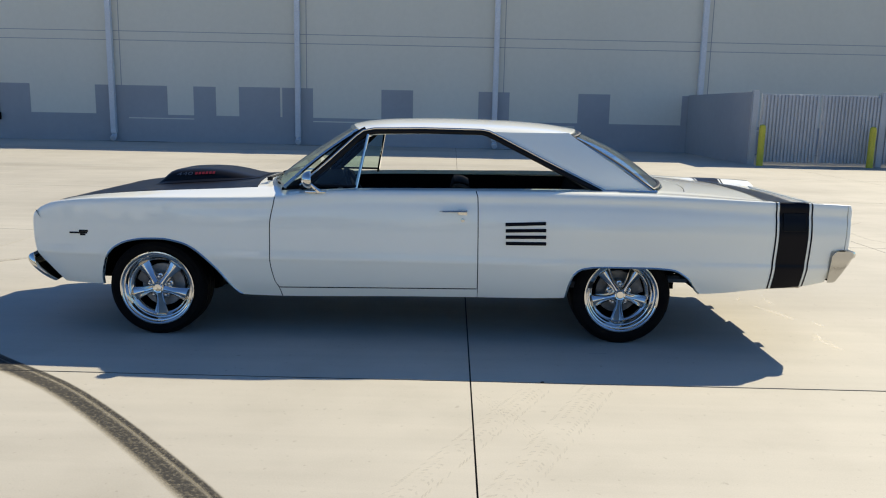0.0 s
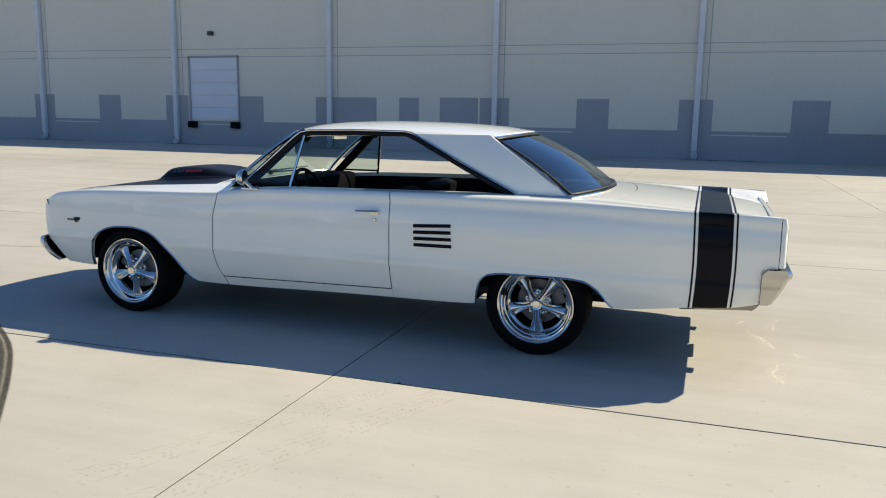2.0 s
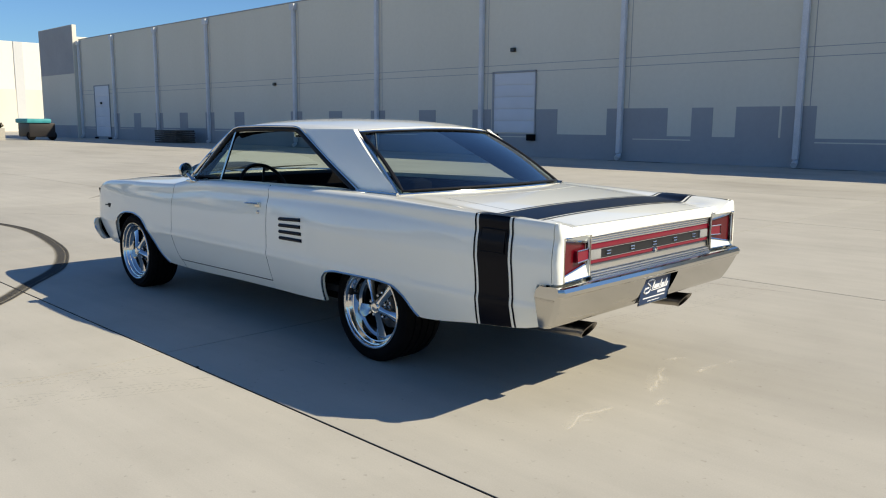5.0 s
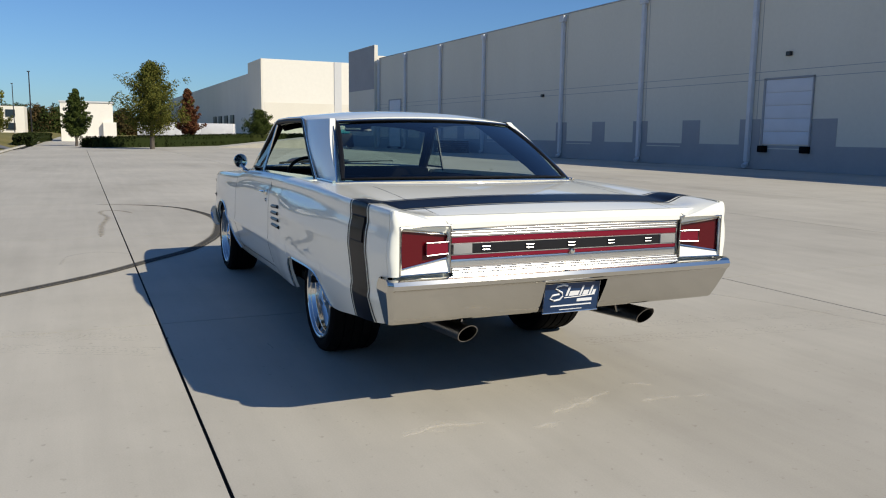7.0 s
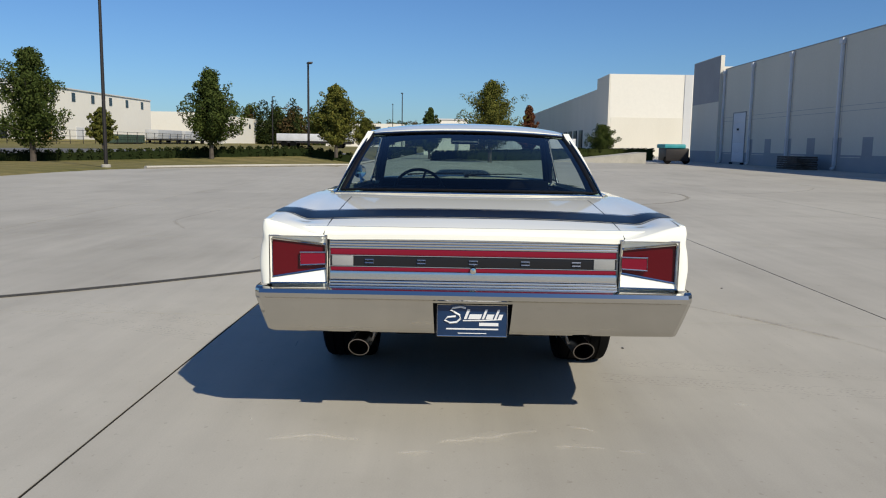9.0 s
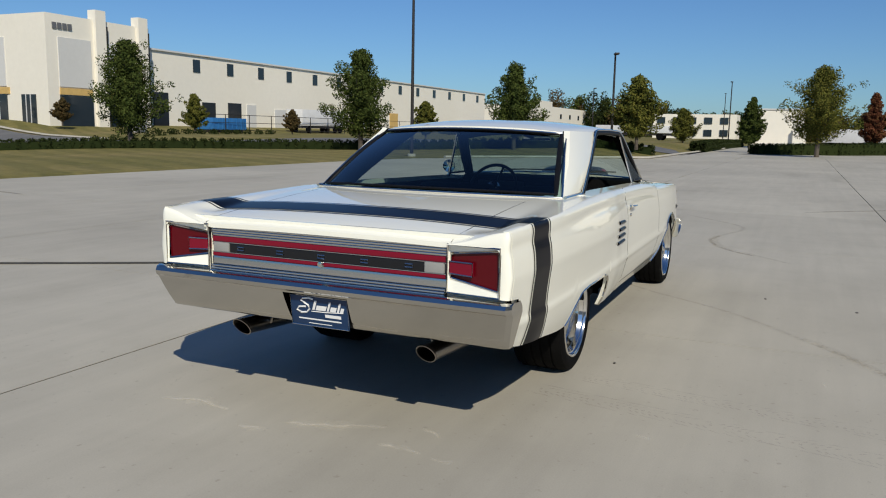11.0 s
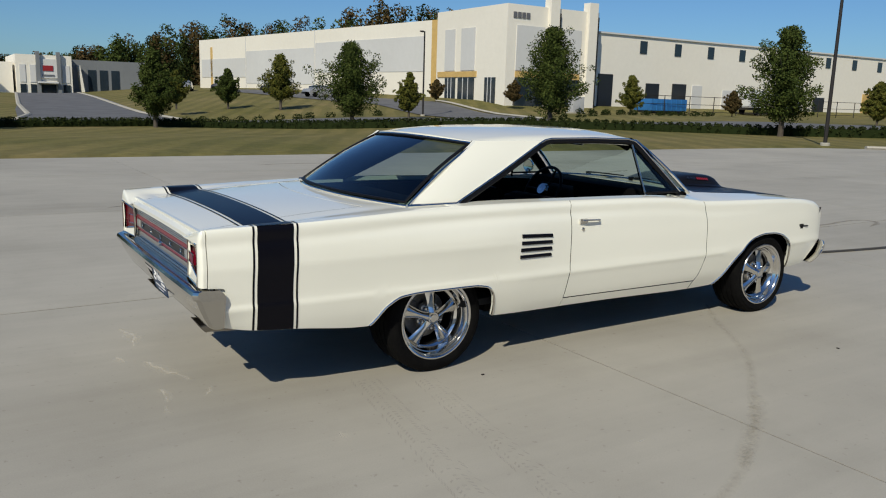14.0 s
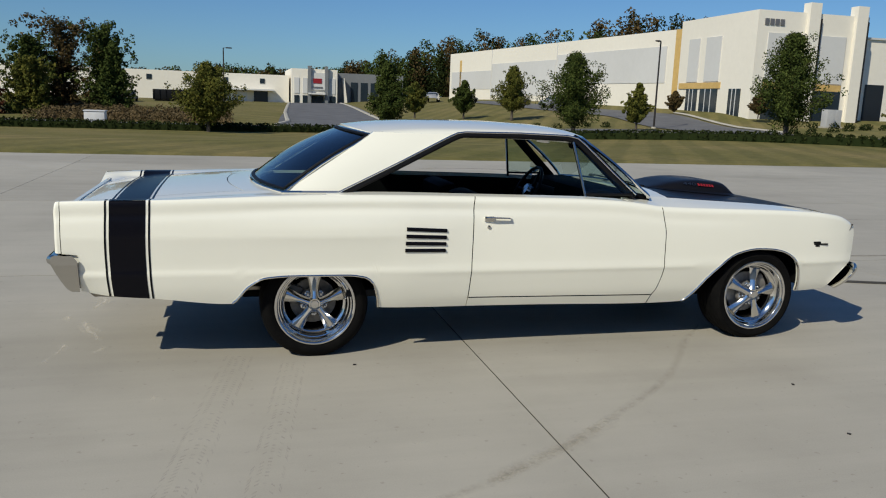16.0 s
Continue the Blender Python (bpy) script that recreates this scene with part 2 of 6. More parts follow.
GRASS = grass_material()
LEAF_GREEN = leaf_material("green_leaves", (0.028, 0.042, 0.012), (0.050, 0.070, 0.018), (0.092, 0.112, 0.030))
LEAF_YELLOW = leaf_material("yellowing_leaves", (0.055, 0.068, 0.016), (0.100, 0.105, 0.024), (0.165, 0.150, 0.034))
LEAF_RED = leaf_material("red_leaves", (0.06, 0.02, 0.012), (0.13, 0.045, 0.025), (0.16, 0.09, 0.04))
LEAF_WEED = leaf_material("dry_weeds", (0.075, 0.060, 0.030), (0.125, 0.088, 0.045), (0.17, 0.125, 0.07))
LEAF_BROWN = leaf_material("autumn_leaves", (0.040, 0.037, 0.016), (0.080, 0.058, 0.025), (0.125, 0.078, 0.034))
LEAF_HEDGE = leaf_material("hedge_leaves", (0.012, 0.019, 0.007), (0.022, 0.031, 0.010), (0.040, 0.048, 0.015))


# ---- mesh helpers ----
def finish(name, bm, material, parent=None, label="", sharp=32):
    limit = radians(sharp)
    bmesh.ops.recalc_face_normals(bm, faces=bm.faces)
    bm.normal_update()
    for f in bm.faces:
        f.smooth = True
    for e in bm.edges:
        if len(e.link_faces) != 2 or e.calc_face_angle(3.0) > limit:
            e.smooth = False
    me = bpy.data.meshes.new(name)
    bm.to_mesh(me)
    bm.free()
    me.materials.append(material)
    ob = new(name, me)
    if parent is not None:
        ob.parent = parent
    if label:
        ob["label"] = label
    return ob


def part(name, bm, material, parent, label=""):
    return finish(name, bm, material, parent, label)


def thing(name, label, category, group="", kind="", at=None):
    ob = new(name)
    if at is not None:
        ob.matrix_world = at
    return tagged(ob, label, category, group, kind)


def setting(name, bm, material, label, category):
    return tagged(finish(name, bm, material), label, category, kind="structure")


def box(bm, x0, x1, y0, y1, z0, z1, bevel=0.0):
    vs = [bm.verts.new((x, y, z)) for x in (x0, x1) for y in (y0, y1) for z in (z0, z1)]
    fs = [bm.faces.new([vs[i] for i in q]) for q in ((0, 1, 3, 2), (4, 6, 7, 5), (0, 4, 5, 1), (2, 3, 7, 6), (0, 2, 6, 4), (1, 5, 7, 3))]
    if bevel:
        es = list({e for f in fs for e in f.edges})
        bmesh.ops.bevel(bm, geom=es, offset=bevel, segments=2, affect="EDGES", profile=0.6)
    return bm


def boxed(*args, **kw):
    return box(bmesh.new(), *args, **kw)


def tube(bm, pts, radius, n=8, closed=False, flat=1.0):
    """A round bar along points; radius is a number or one per point."""
    pts = [Vector(p) for p in pts]
    rs = radius if isinstance(radius, (list, tuple)) else [radius] * len(pts)
    rings = []
    for i, p in enumerate(pts):
        a = pts[(i - 1) % len(pts)] if closed or i else p
        b = pts[(i + 1) % len(pts)] if closed or i < len(pts) - 1 else p
        d = (b - a).normalized()
        up = Vector((0, 0, 1)) if abs(d.z) < 0.95 else Vector((1, 0, 0))
        s = d.cross(up).normalized()
        u = s.cross(d)
        rings.append([bm.verts.new(p + rs[i] * (math.cos(k * math.tau / n) * s + math.sin(k * math.tau / n) * u * flat)) for k in range(n)])
    m = len(rings)
    for i in range(m if closed else m - 1):
        for k in range(n):
            bm.faces.new((rings[i][k], rings[i][(k + 1) % n], rings[(i + 1) % m][(k + 1) % n], rings[(i + 1) % m][k]))
    if not closed:
        bm.faces.new(rings[0][::-1])
        bm.faces.new(rings[-1])
    return bm


def lathe(bm, profile, n=40, closed=False):
    """Turns (radius, y) pairs round the y axis."""
    rings = [[bm.verts.new((r * math.cos(k * math.tau / n), y, r * math.sin(k * math.tau / n))) for k in range(n)] for r, y in profile]
    m = len(rings)
    for i in range(m if closed else m - 1):
        for k in range(n):
            bm.faces.new((rings[i][k], rings[(i + 1) % m][k], rings[(i + 1) % m][(k + 1) % n], rings[i][(k + 1) % n]))
    return bm


def grid(f, us, vs, flange=None, bm=None):
    """A sheet through f(u, v); flange: a vector by which its rim is turned in."""
    bm = bm or bmesh.new()
    rows = [[bm.verts.new(f(u, v)) for v in vs] for u in us]
    for i in range(len(us) - 1):
        for j in range(len(vs) - 1):
            bm.faces.new((rows[i][j], rows[i + 1][j], rows[i + 1][j + 1], rows[i][j + 1]))
    if flange is not None:
        a, b = len(us) - 1, len(vs) - 1
        rim = [rows[i][0] for i in range(a)] + [rows[a][j] for j in range(b)] + [rows[i][b] for i in range(a, 0, -1)] + [rows[0][j] for j in range(b, 0, -1)]
        inner = [bm.verts.new(v.co + Vector(flange)) for v in rim]
        for k in range(len(rim)):
            q = (k + 1) % len(rim)
            bm.faces.new((rim[k], inner[k], inner[q], rim[q]))
    return bm


def mirror(bm):
    """A copy of bm on the other side of the car's centre line."""
    other = bm.copy()
    for v in other.verts:
        v.co.y = -v.co.y
    bmesh.ops.reverse_faces(other, faces=other.faces)
    return other


def both_sides(name, bm, material, parent, label=""):
    other = mirror(bm)
    return part(name, bm, material, parent, label), part(name, other, material, parent, label)


def lin(a, b, n):
    return [a + (b - a) * i / (n - 1) for i in range(n)]


def curve(knots):
    """A smooth function through knots that never overshoots."""
    xs, ys = [k[0] for k in knots], [k[1] for k in knots]
    d = [(ys[i + 1] - ys[i]) / (xs[i + 1] - xs[i]) for i in range(len(xs) - 1)]
    s = [d[0]] + [0 if d[i - 1] * d[i] <= 0 else 2 * d[i - 1] * d[i] / (d[i - 1] + d[i]) for i in range(1, len(d))] + [d[-1]]

    def f(x):
        if x <= xs[0]:
            return ys[0]
        if x >= xs[-1]:
            return ys[-1]
        i = max(k for k in range(len(xs) - 1) if xs[k] <= x)
        h = xs[i + 1] - xs[i]
        t = (x - xs[i]) / h
        return ((1 + 2 * t) * (1 - t) ** 2 * ys[i] + t * (1 - t) ** 2 * h * s[i] + t * t * (3 - 2 * t) * ys[i + 1] + t * t * (t - 1) * h * s[i + 1])
    return f


# ---- ground ----
def smooth(a, b, x):
    t = max(0.0, min(1.0, (x - a) / (b - a)))
    return t * t * (3 - 2 * t)


yard_edge = curve([(-200, -5.4), (-38.6, -5.8), (-37.0, -7.4), (-32.0, -11.9), (-26.0, -14.9), (-22.0, -15.1), (80, -15.1)])


def land(x, y):
    """Height of the open ground: flat under the yard, dipping to the street, rising beyond."""
    e = yard_edge(x)
    if y > e:
        return -0.035
    z = 0.05 * smooth(e - 0.05, e - 0.5, y)
    z += -0.80 * smooth(-18, -44, y) * smooth(-30, -12, x)
    z += 0.55 * smooth(-36, -46, x) * smooth(e, e - 4.0, y)
    z += 0.9 * smooth(-54, -66, y) * smooth(-5, -45, x)
    z += 1.3 * smooth(-56, -125, y)
    return z


xs = sorted(set(lin(-60, 30, 91)) | set(lin(-200, -60, 36)) | {-1500, -900, -500, -300, -39.5, -38.6, -38.0, 45, 70, 120, 300, 700, 1500})
ys = sorted(set(lin(-70, -16, 55)) | set(lin(-16, -4, 61)) | set(lin(-160, -70, 31)) | {-1500, -900, -500, -300, -220, -190, 0, 24, 25, 40, 80, 150, 300, 700, 1500})
setting("ground", grid(lambda u, v: (u, v, land(u, v)), xs, ys), GRASS, "mown green and tan grass lawn round the yard", "ground")
pavement = setting("pavement", boxed(-75.5, 75, -16.0, 24.55, -0.034, -0.018), JOINT, "pale concrete yard of large square slabs", "pavement")

# the far yard is one sheet; the nearer slabs come last in the file
bm = bmesh.new()
box(bm, -160, -51.2, -5.3, 24.58, -0.10, 0.0)
box(bm, -160, -75.6, 24.58, 60, -0.10, 0.0)
box(bm, 38.11, 75, -15.06, 24.58, -0.10, 0.0)
part("far_slab", bm, CONCRETE_FAR, pavement)

# ---- warehouse along the yard ----
WALL_Y = 24.6
bm = boxed(-74.9, 60.0, WALL_Y, WALL_Y + 0.25, -0.3, 8.45)
wall = setting("wall_north", bm, TILT, "beige tilt-up concrete warehouse wall in shade", "wall")
bm = bmesh.new()
box(bm, -74.9, 60.0, WALL_Y + 0.25, 75, 7.6, 7.9)
box(bm, -74.9, -74.6, WALL_Y + 0.25, 75, -0.3, 8.42)
box(bm, 59.7, 60.0, WALL_Y + 0.25, 75, -0.3, 8.42)
part("flat_roof", bm, ROOFGREY, wall)
part("coping", boxed(-67.2, 60.05, WALL_Y - 0.03, WALL_Y + 0.29, 8.452, 8.52, bevel=0.01), TILT_DARK, wall)
spout_x = [-67.0, -60.2, -52.7, -45.2, -35.0, -27.55, -20.1, -12.55, -5.5, 1.95, 9.63, 17.1, 24.6, 32.1, 39.6, 47.1, 54.6]
# recessed panel seams and rustication lines
for x in spout_x:
    part("panel_seam", boxed(x + 0.30, x + 0.33, WALL_Y - 0.006, WALL_Y - 0.002, 0, 8.42), TILT_DARK, wall)
for z in (3.75, 4.08):
    part("reveal_line", boxed(-71, 60, WALL_Y - 0.005, WALL_Y - 0.002, z, z + 0.025), TILT_DARK, wall)
# grey base band with piers between the blanked dock openings
part("base_band", boxed(-71.0, 60.0, WALL_Y - 0.012, WALL_Y - 0.003, -0.1, 1.02), TILT_DARK, wall)
for x in spout_x:
    for a, b in ((-0.62, 0.55), (3.15, 4.35)):
        if -20 < x + a < -16.8 or -14 < x + a < -8 or x + b > 60 or x + a < -66:
            continue
        part("base_pier", boxed(x + a, x + b, WALL_Y - 0.012, WALL_Y - 0.003, 1.02, 2.12), TILT_DARK, wall)
    part("dock_sill", boxed(x + 0.55, x + 3.05, WALL_Y - 0.016, WALL_Y - 0.003, 0.86, 0.90), TILT, wall)
part("base_pier", boxed(-16.95, -15.75, WALL_Y - 0.012, WALL_Y - 0.003, 1.02, 2.10), TILT_DARK, wall)
part("base_pier", boxed(-9.5, -8.65, WALL_Y - 0.012, WALL_Y - 0.003, 1.02, 2.10), TILT_DARK, wall)
part("base_pier", boxed(-7.77, -6.2, WALL_Y - 0.012, WALL_Y - 0.003, 1.02, 2.12), TILT_DARK, wall)
part("base_pier", boxed(-13.25, -10.5, WALL_Y - 0.012, WALL_Y - 0.003, 1.02, 2.10), TILT_DARK, wall)


def downspout(x):
    ob = thing("downspout", "white square metal downspout on the warehouse wall", "downspout", "downspouts on the wall")
    part("pipe", boxed(-0.10, 0.10, -0.20, -0.003, 0.30, 8.30, bevel=0.02), SPOUT, ob)
    part("shoe", tube(bmesh.new(), [(0, -0.11, 0.34), (0, -0.12, 0.18), (0.02, -0.30, 0.10)], 0.11, 8), SPOUT, ob)
    part("leader_box", boxed(-0.22, 0.22, -0.26, -0.003, 8.0, 8.36, bevel=0.02), SPOUT, ob)
    ob.matrix_world = pose(x, WALL_Y - 0.02, 0)
    return ob


first = downspout(spout_x[0])
for x in spout_x[1:]:
    copy_thing(first, pose(x, WALL_Y - 0.02, 0))


def dock_door(x0, x1, z0, z1):
    ob = thing("dock_door", "closed white sectional dock door in the warehouse wall", "door", kind="structure")
    for k in range(5):
        h = (z1 - z0) / 5
        part("door_panel", boxed(x0, x1, WALL_Y - 0.035, WALL_Y - 0.014, z0 + k * h + 0.006, z0 + (k + 1) * h - 0.006, bevel=0.006), DOORWHITE, ob)
    for a, b, c, d in ((x0 - 0.10, x0, z0 - 0.05, z1 + 0.08), (x1, x1 + 0.06, z0 - 0.05, z1 + 0.08), (x0 - 0.10, x1 + 0.06, z1, z1 + 0.08)):
        part("door_frame", boxed(a, b, WALL_Y - 0.07, WALL_Y - 0.014, c, d, bevel=0.008), TILT_DARK, ob)
    for a in (x0 - 0.12, x1 - 0.32):
        part("dock_bumper", boxed(a, a + 0.40, WALL_Y - 0.20, WALL_Y - 0.013, z0 - 0.34, z0 - 0.06, bevel=0.02), RUBBER, ob, "black rubber dock bumper")
    return ob


dock_door(-19.36, -16.98, 1.06, 3.74)
dock_door(-64.3, -61.4, 0.2, 4.4)
vent_box = thing("wall_vent", "small dark vent on the warehouse wall", "vent", "wall vents")
part("hood", boxed(-0.12, 0.12, -0.14, -0.003, -0.10, 0.08, bevel=0.02), POLE, vent_box)
part("grille", boxed(-0.09, 0.09, -0.15, -0.14, -0.08, 0.05), FARDARK, vent_box)
vent_box.matrix_world = pose(-18.25, WALL_Y, 4.76)
copy_thing(vent_box, pose(-37.2, WALL_Y, 3.8))
copy_thing(vent_box, pose(-63.0, WALL_Y, 3.0))

# end bay with its higher parapet
bm = boxed(-75.3, -67.3, WALL_Y - 0.45, WALL_Y - 0.10, -0.3, 9.75)
box(bm, -68.2, -67.35, WALL_Y - 0.10, WALL_Y + 1.2, 7.9, 8.75)
box(bm, -75.3, -75.0, WALL_Y - 0.10, 60, -0.3, 9.0)
west = setting("wall_west", bm, TILT, "higher end bay of the beige warehouse", "wall")
part("upper_band", boxed(-75.25, -67.35, WALL_Y - 0.462, WALL_Y - 0.453, 5.6, 9.7), TILT_DARK, west)
part("base_band", boxed(-75.25, -67.35, WALL_Y - 0.462, WALL_Y - 0.453, 0.0, 1.1), TILT_DARK, west)

# corrugated gate enclosure with yellow bollards
def enclosure():
    ob = thing("gate_enclosure", "grey corrugated metal gates of a fenced enclosure", "gate")
    part("side_wall", boxed(9.25, 9.45, 18.2, WALL_Y - 0.02, -0.02, 2.15, bevel=0.01), TILT_DARK, ob)
    for x0 in (9.55, 11.35, 13.25, 15.05):
        leaf = part("gate_leaf", boxed(x0, x0 + 1.72, 18.16, 18.20, 0.08, 2.10, bevel=0.01), GATE, ob, "grey ribbed gate leaf")
        for k in range(16):
            part("rib", boxed(x0 + 0.05 + k * 0.105, x0 + 0.11 + k * 0.105, 18.12, 18.16, 0.10, 2.06, bevel=0.006), GATE, leaf)
    for x0 in (9.35, 13.15, 16.9):
        part("gate_post", boxed(x0 - 0.08, x0 + 0.10, 18.10, 18.26, -0.02, 2.20, bevel=0.01), GATE, ob)
    return ob


enclosure()
for k, x in enumerate((9.48, 12.72)):
    ob = thing("bollard", "yellow painted steel bollard beside the gates", "bollard", "bollards by the gates", at=pose(x, 17.75, 0))
    part("post", lathe(bmesh.new(), [(0.095, -0.03), (0.095, 1.10), (0.08, 1.17), (0.04, 1.20), (0.0001, 1.21)], 20), YELLOW, ob).matrix_local = pose(0, 0, 0, 90)


# ---- trees, hedge, poles ----
def leaf_cloud(centres, radii, count, size, seed, squash=1.0):
    """Leaf quads scattered in and on many small clumps; returns a mesh."""
    rng = np.random.default_rng(seed)
    centres, radii = np.array(centres, float), np.array(radii, float)
    pick = rng.choice(len(centres), count, p=radii ** 2 / (radii ** 2).sum())
    d = rng.normal(size=(count, 3))
    d /= np.linalg.norm(d, axis=1)[:, None]
    r = radii[pick] * rng.uniform(0.45, 1.08, count) ** 0.6
    p = centres[pick] + d * r[:, None] * np.array([1, 1, squash])
    n = d + rng.normal(size=(count, 3)) * 0.7
    n /= np.linalg.norm(n, axis=1)[:, None]
    a = np.cross(n, rng.normal(size=(count, 3)))
    a /= np.linalg.norm(a, axis=1)[:, None]
    b = np.cross(n, a)
    s = size * rng.uniform(0.6, 1.3, count)[:, None]
    v = np.stack([p - a * s * 0.5, p + b * s * 0.32 - n * s * 0.08, p + a * s * 0.6, p - b * s * 0.32 - n * s * 0.08], 1).reshape(-1, 3)
    f = np.arange(count * 4).reshape(-1, 4)
    me = bpy.data.meshes.new("crown")
    me.from_pydata(v.tolist(), [], f.tolist())
    return me


def tree(label, height, radius, leaves, seed, shape="oval", clear=0.20, count=26000, leaf=0.125, group="street trees"):
    rng = random.Random(seed)
    radius *= 1.0 if shape == "round" else 1.25
    ob = thing("tree", label, "tree", group)
    bm = bmesh.new()
    lean_x, lean_y = rng.uniform(-0.1, 0.1), rng.uniform(-0.1, 0.1)
    tr = 0.022 * height
    tube(bm, [(lean_x * k / 6, lean_y * k / 6, height * 0.92 * k / 6 - 0.1) for k in range(7)], [tr * (1.25 - k / 5.6) for k in range(7)], 8)
    centres, radii = [], []
    outline = {"cone": lambda t: 1.05 * (1 - t) ** 1.0 * min(1.0, 0.70 + 2.4 * t), "oval": lambda t: 1.08 * (1 - t) ** 0.86 * min(1.0, 0.66 + 2.2 * t), "round": lambda t: math.sqrt(max(0.05, 1 - (1.6 * t - 0.68) ** 2))}
    profile = outline[shape]
    # limbs rise outwards from the trunk; leaves gather in tufts along each one
    for k in range(58):
        t = (k + rng.random()) / 58
        z0 = height * (clear + (1 - clear) * t * 0.93)
        a = k * 2.4 + rng.uniform(-0.5, 0.5)
        reach = radius * profile(t) * rng.uniform(0.62, 1.12)
        rise = min(reach * rng.uniform(0.15, 0.65) * (1 + t), height * 1.02 - z0)
        dx, dy = reach * math.cos(a), reach * math.sin(a)
        for i in range(1, 7):
            f = i / 6
            centres.append((lean_x * t + dx * f + rng.gauss(0, 0.05) * radius, lean_y * t + dy * f + rng.gauss(0, 0.05) * radius, z0 + rise * f ** 1.3 + rng.gauss(0, 0.03) * radius))
            radii.append(radius * (0.215 - 0.105 * f) * rng.uniform(0.8, 1.25) * (1 - 0.35 * t))
        if k % 2 == 0:
            tube(bm, [(lean_x * t, lean_y * t, z0 - 0.05), (lean_x * t + dx * 0.5, lean_y * t + dy * 0.5, z0 + rise * 0.4), (lean_x * t + dx * 0.92, lean_y * t + dy * 0.92, z0 + rise * 0.9)], [tr * 0.36 * (1.1 - t), tr * 0.22 * (1.1 - t), tr * 0.08], 5)
    for k in range(10):
        t = (k + 0.5) / 10
        centres.append((lean_x * t, lean_y * t, height * (clear + (1 - clear) * t)))
        radii.append(radius * 0.30 * profile(t) + 0.06)
    part("trunk", bm, BARK, ob)
    me = leaf_cloud(centres, radii, count, leaf, seed)
    me.materials.append(leaves)
    crown = new("crown", me)
    crown.parent = ob
    return ob


TREES = [
    (3.5, -45.0, -0.80, 4.1, 2.1, LEAF_YELLOW, "oval", "young street tree with yellowing leaves beside a low hedge"),
    (-8.0, -47.5, -0.80, 5.0, 1.65, LEAF_GREEN, "cone", "dark green conical street tree beside a low hedge"),
    (-20.0, -44.0, -0.55, 5.7, 2.35, LEAF_GREEN, "oval", "broad green street tree behind the hedge"),
    (-28.0, -33.0, 0.0, 6.1, 2.35, LEAF_GREEN, "oval", "tall dense green street tree behind the hedge"),
    (-35.5, -22.3, 0.0, 6.05, 2.25, LEAF_GREEN, "oval", "dense green street tree on the lawn"),
    (-40.0, -14.2, 0.35, 5.1, 1.85, LEAF_GREEN, "cone", "conical dark green street tree on the lawn"),
    (-42.0, -7.2, 0.50, 4.3, 1.5, LEAF_YELLOW, "oval", "small street tree with yellow-green leaves by the kerb"),
    (-19.8, -70.0, 0.10, 3.7, 1.2, LEAF_GREEN, "oval", "small green tree on the mounded lawn"),
    (-22.5, -63.5, 0.20, 4.9, 1.6, LEAF_YELLOW, "oval", "young yellow-green tree on the mounded lawn"),
    (-27.3, -49.0, 0.05, 3.5, 1.0, LEAF_YELLOW, "oval", "slim yellow-green tree beside the driveway"),
    (-53.7, -51.3, 0.50, 3.9, 1.15, LEAF_YELLOW, "oval", "small yellow-green tree before the white warehouse"),
    (-50.0, -25.0, 0.55, 3.0, 1.05, LEAF_YELLOW, "oval", "small thin yellowing tree beyond the hedge"),
    (-54.0, 2.7, 0.10, 6.0, 2.5, LEAF_YELLOW, "oval", "broad yellow-green tree beyond the yard"),
    (-68.6, 7.0, 0.0, 5.2, 1.2, LEAF_RED, "cone", "small tree with red autumn leaves"),
    (-64.0, -2.2, 0.0, 4.6, 1.1, LEAF_GREEN, "oval", "slim green tree beyond the yard"),
    (-75.0, -9.0, 0.3, 3.6, 1.4, LEAF_YELLOW, "oval", "small yellow-green tree beyond the yard"),
    (-98.0, 19.5, 0.0, 4.2, 2.0, LEAF_GREEN, "oval", "round green shrub-like tree by the far warehouse"),
    (-14.0, -66.0, 0.1, 3.2, 1.1, LEAF_YELLOW, "oval", "small yellow-green tree on the mounded lawn"),
    (-40.5, -66.0, 1.2, 2.3, 0.8, LEAF_BROWN, "oval", "small brownish ornamental tree by the white warehouse"),
    (-44.0, -57.5, 1.2, 2.3, 0.8, LEAF_BROWN, "oval", "small brownish ornamental tree by the white warehouse"),
    (-63.5, -47.0, 0.6, 2.6, 0.9, LEAF_BROWN, "oval", "small bare-looking tree by the fence"),
]
for k, (x, y, z, h, r, m, shape, label) in enumerate(TREES):
    tree(label, h, r, m, 40 + k, shape).matrix_world = pose(x, y, z, 0, 0, 37 * k)

# the big mixed clump beyond the lawn
for k, (x, y, h, r, m, shape) in enumerate(((13.6, -75, 8.0, 3.0, LEAF_GREEN, "round"), (17.4, -76, 8.3, 3.6, LEAF_BROWN, "round"), (12.4, -72, 6.6, 2.0, LEAF_GREEN, "oval"), (19.8, -74, 6.6, 2.6, LEAF_GREEN, "round"),
                                                (18.6, -69, 4.6, 2.3, LEAF_YELLOW, "round"), (21.6, -67, 2.6, 1.5, LEAF_RED, "round"), (25.0, -74, 5.6, 3.2, LEAF_GREEN, "oval"), (30.5, -76, 6.0, 3.4, LEAF_BROWN, "round"))):
    tree("large mixed green and brown tree in a dense clump", h + 1.0, r, m, 90 + k, shape, 0.05, 13000, 0.24, "clump of large trees").matrix_world = pose(x, y, land(x, y) - 1.0, 0, 0, 50 * k)


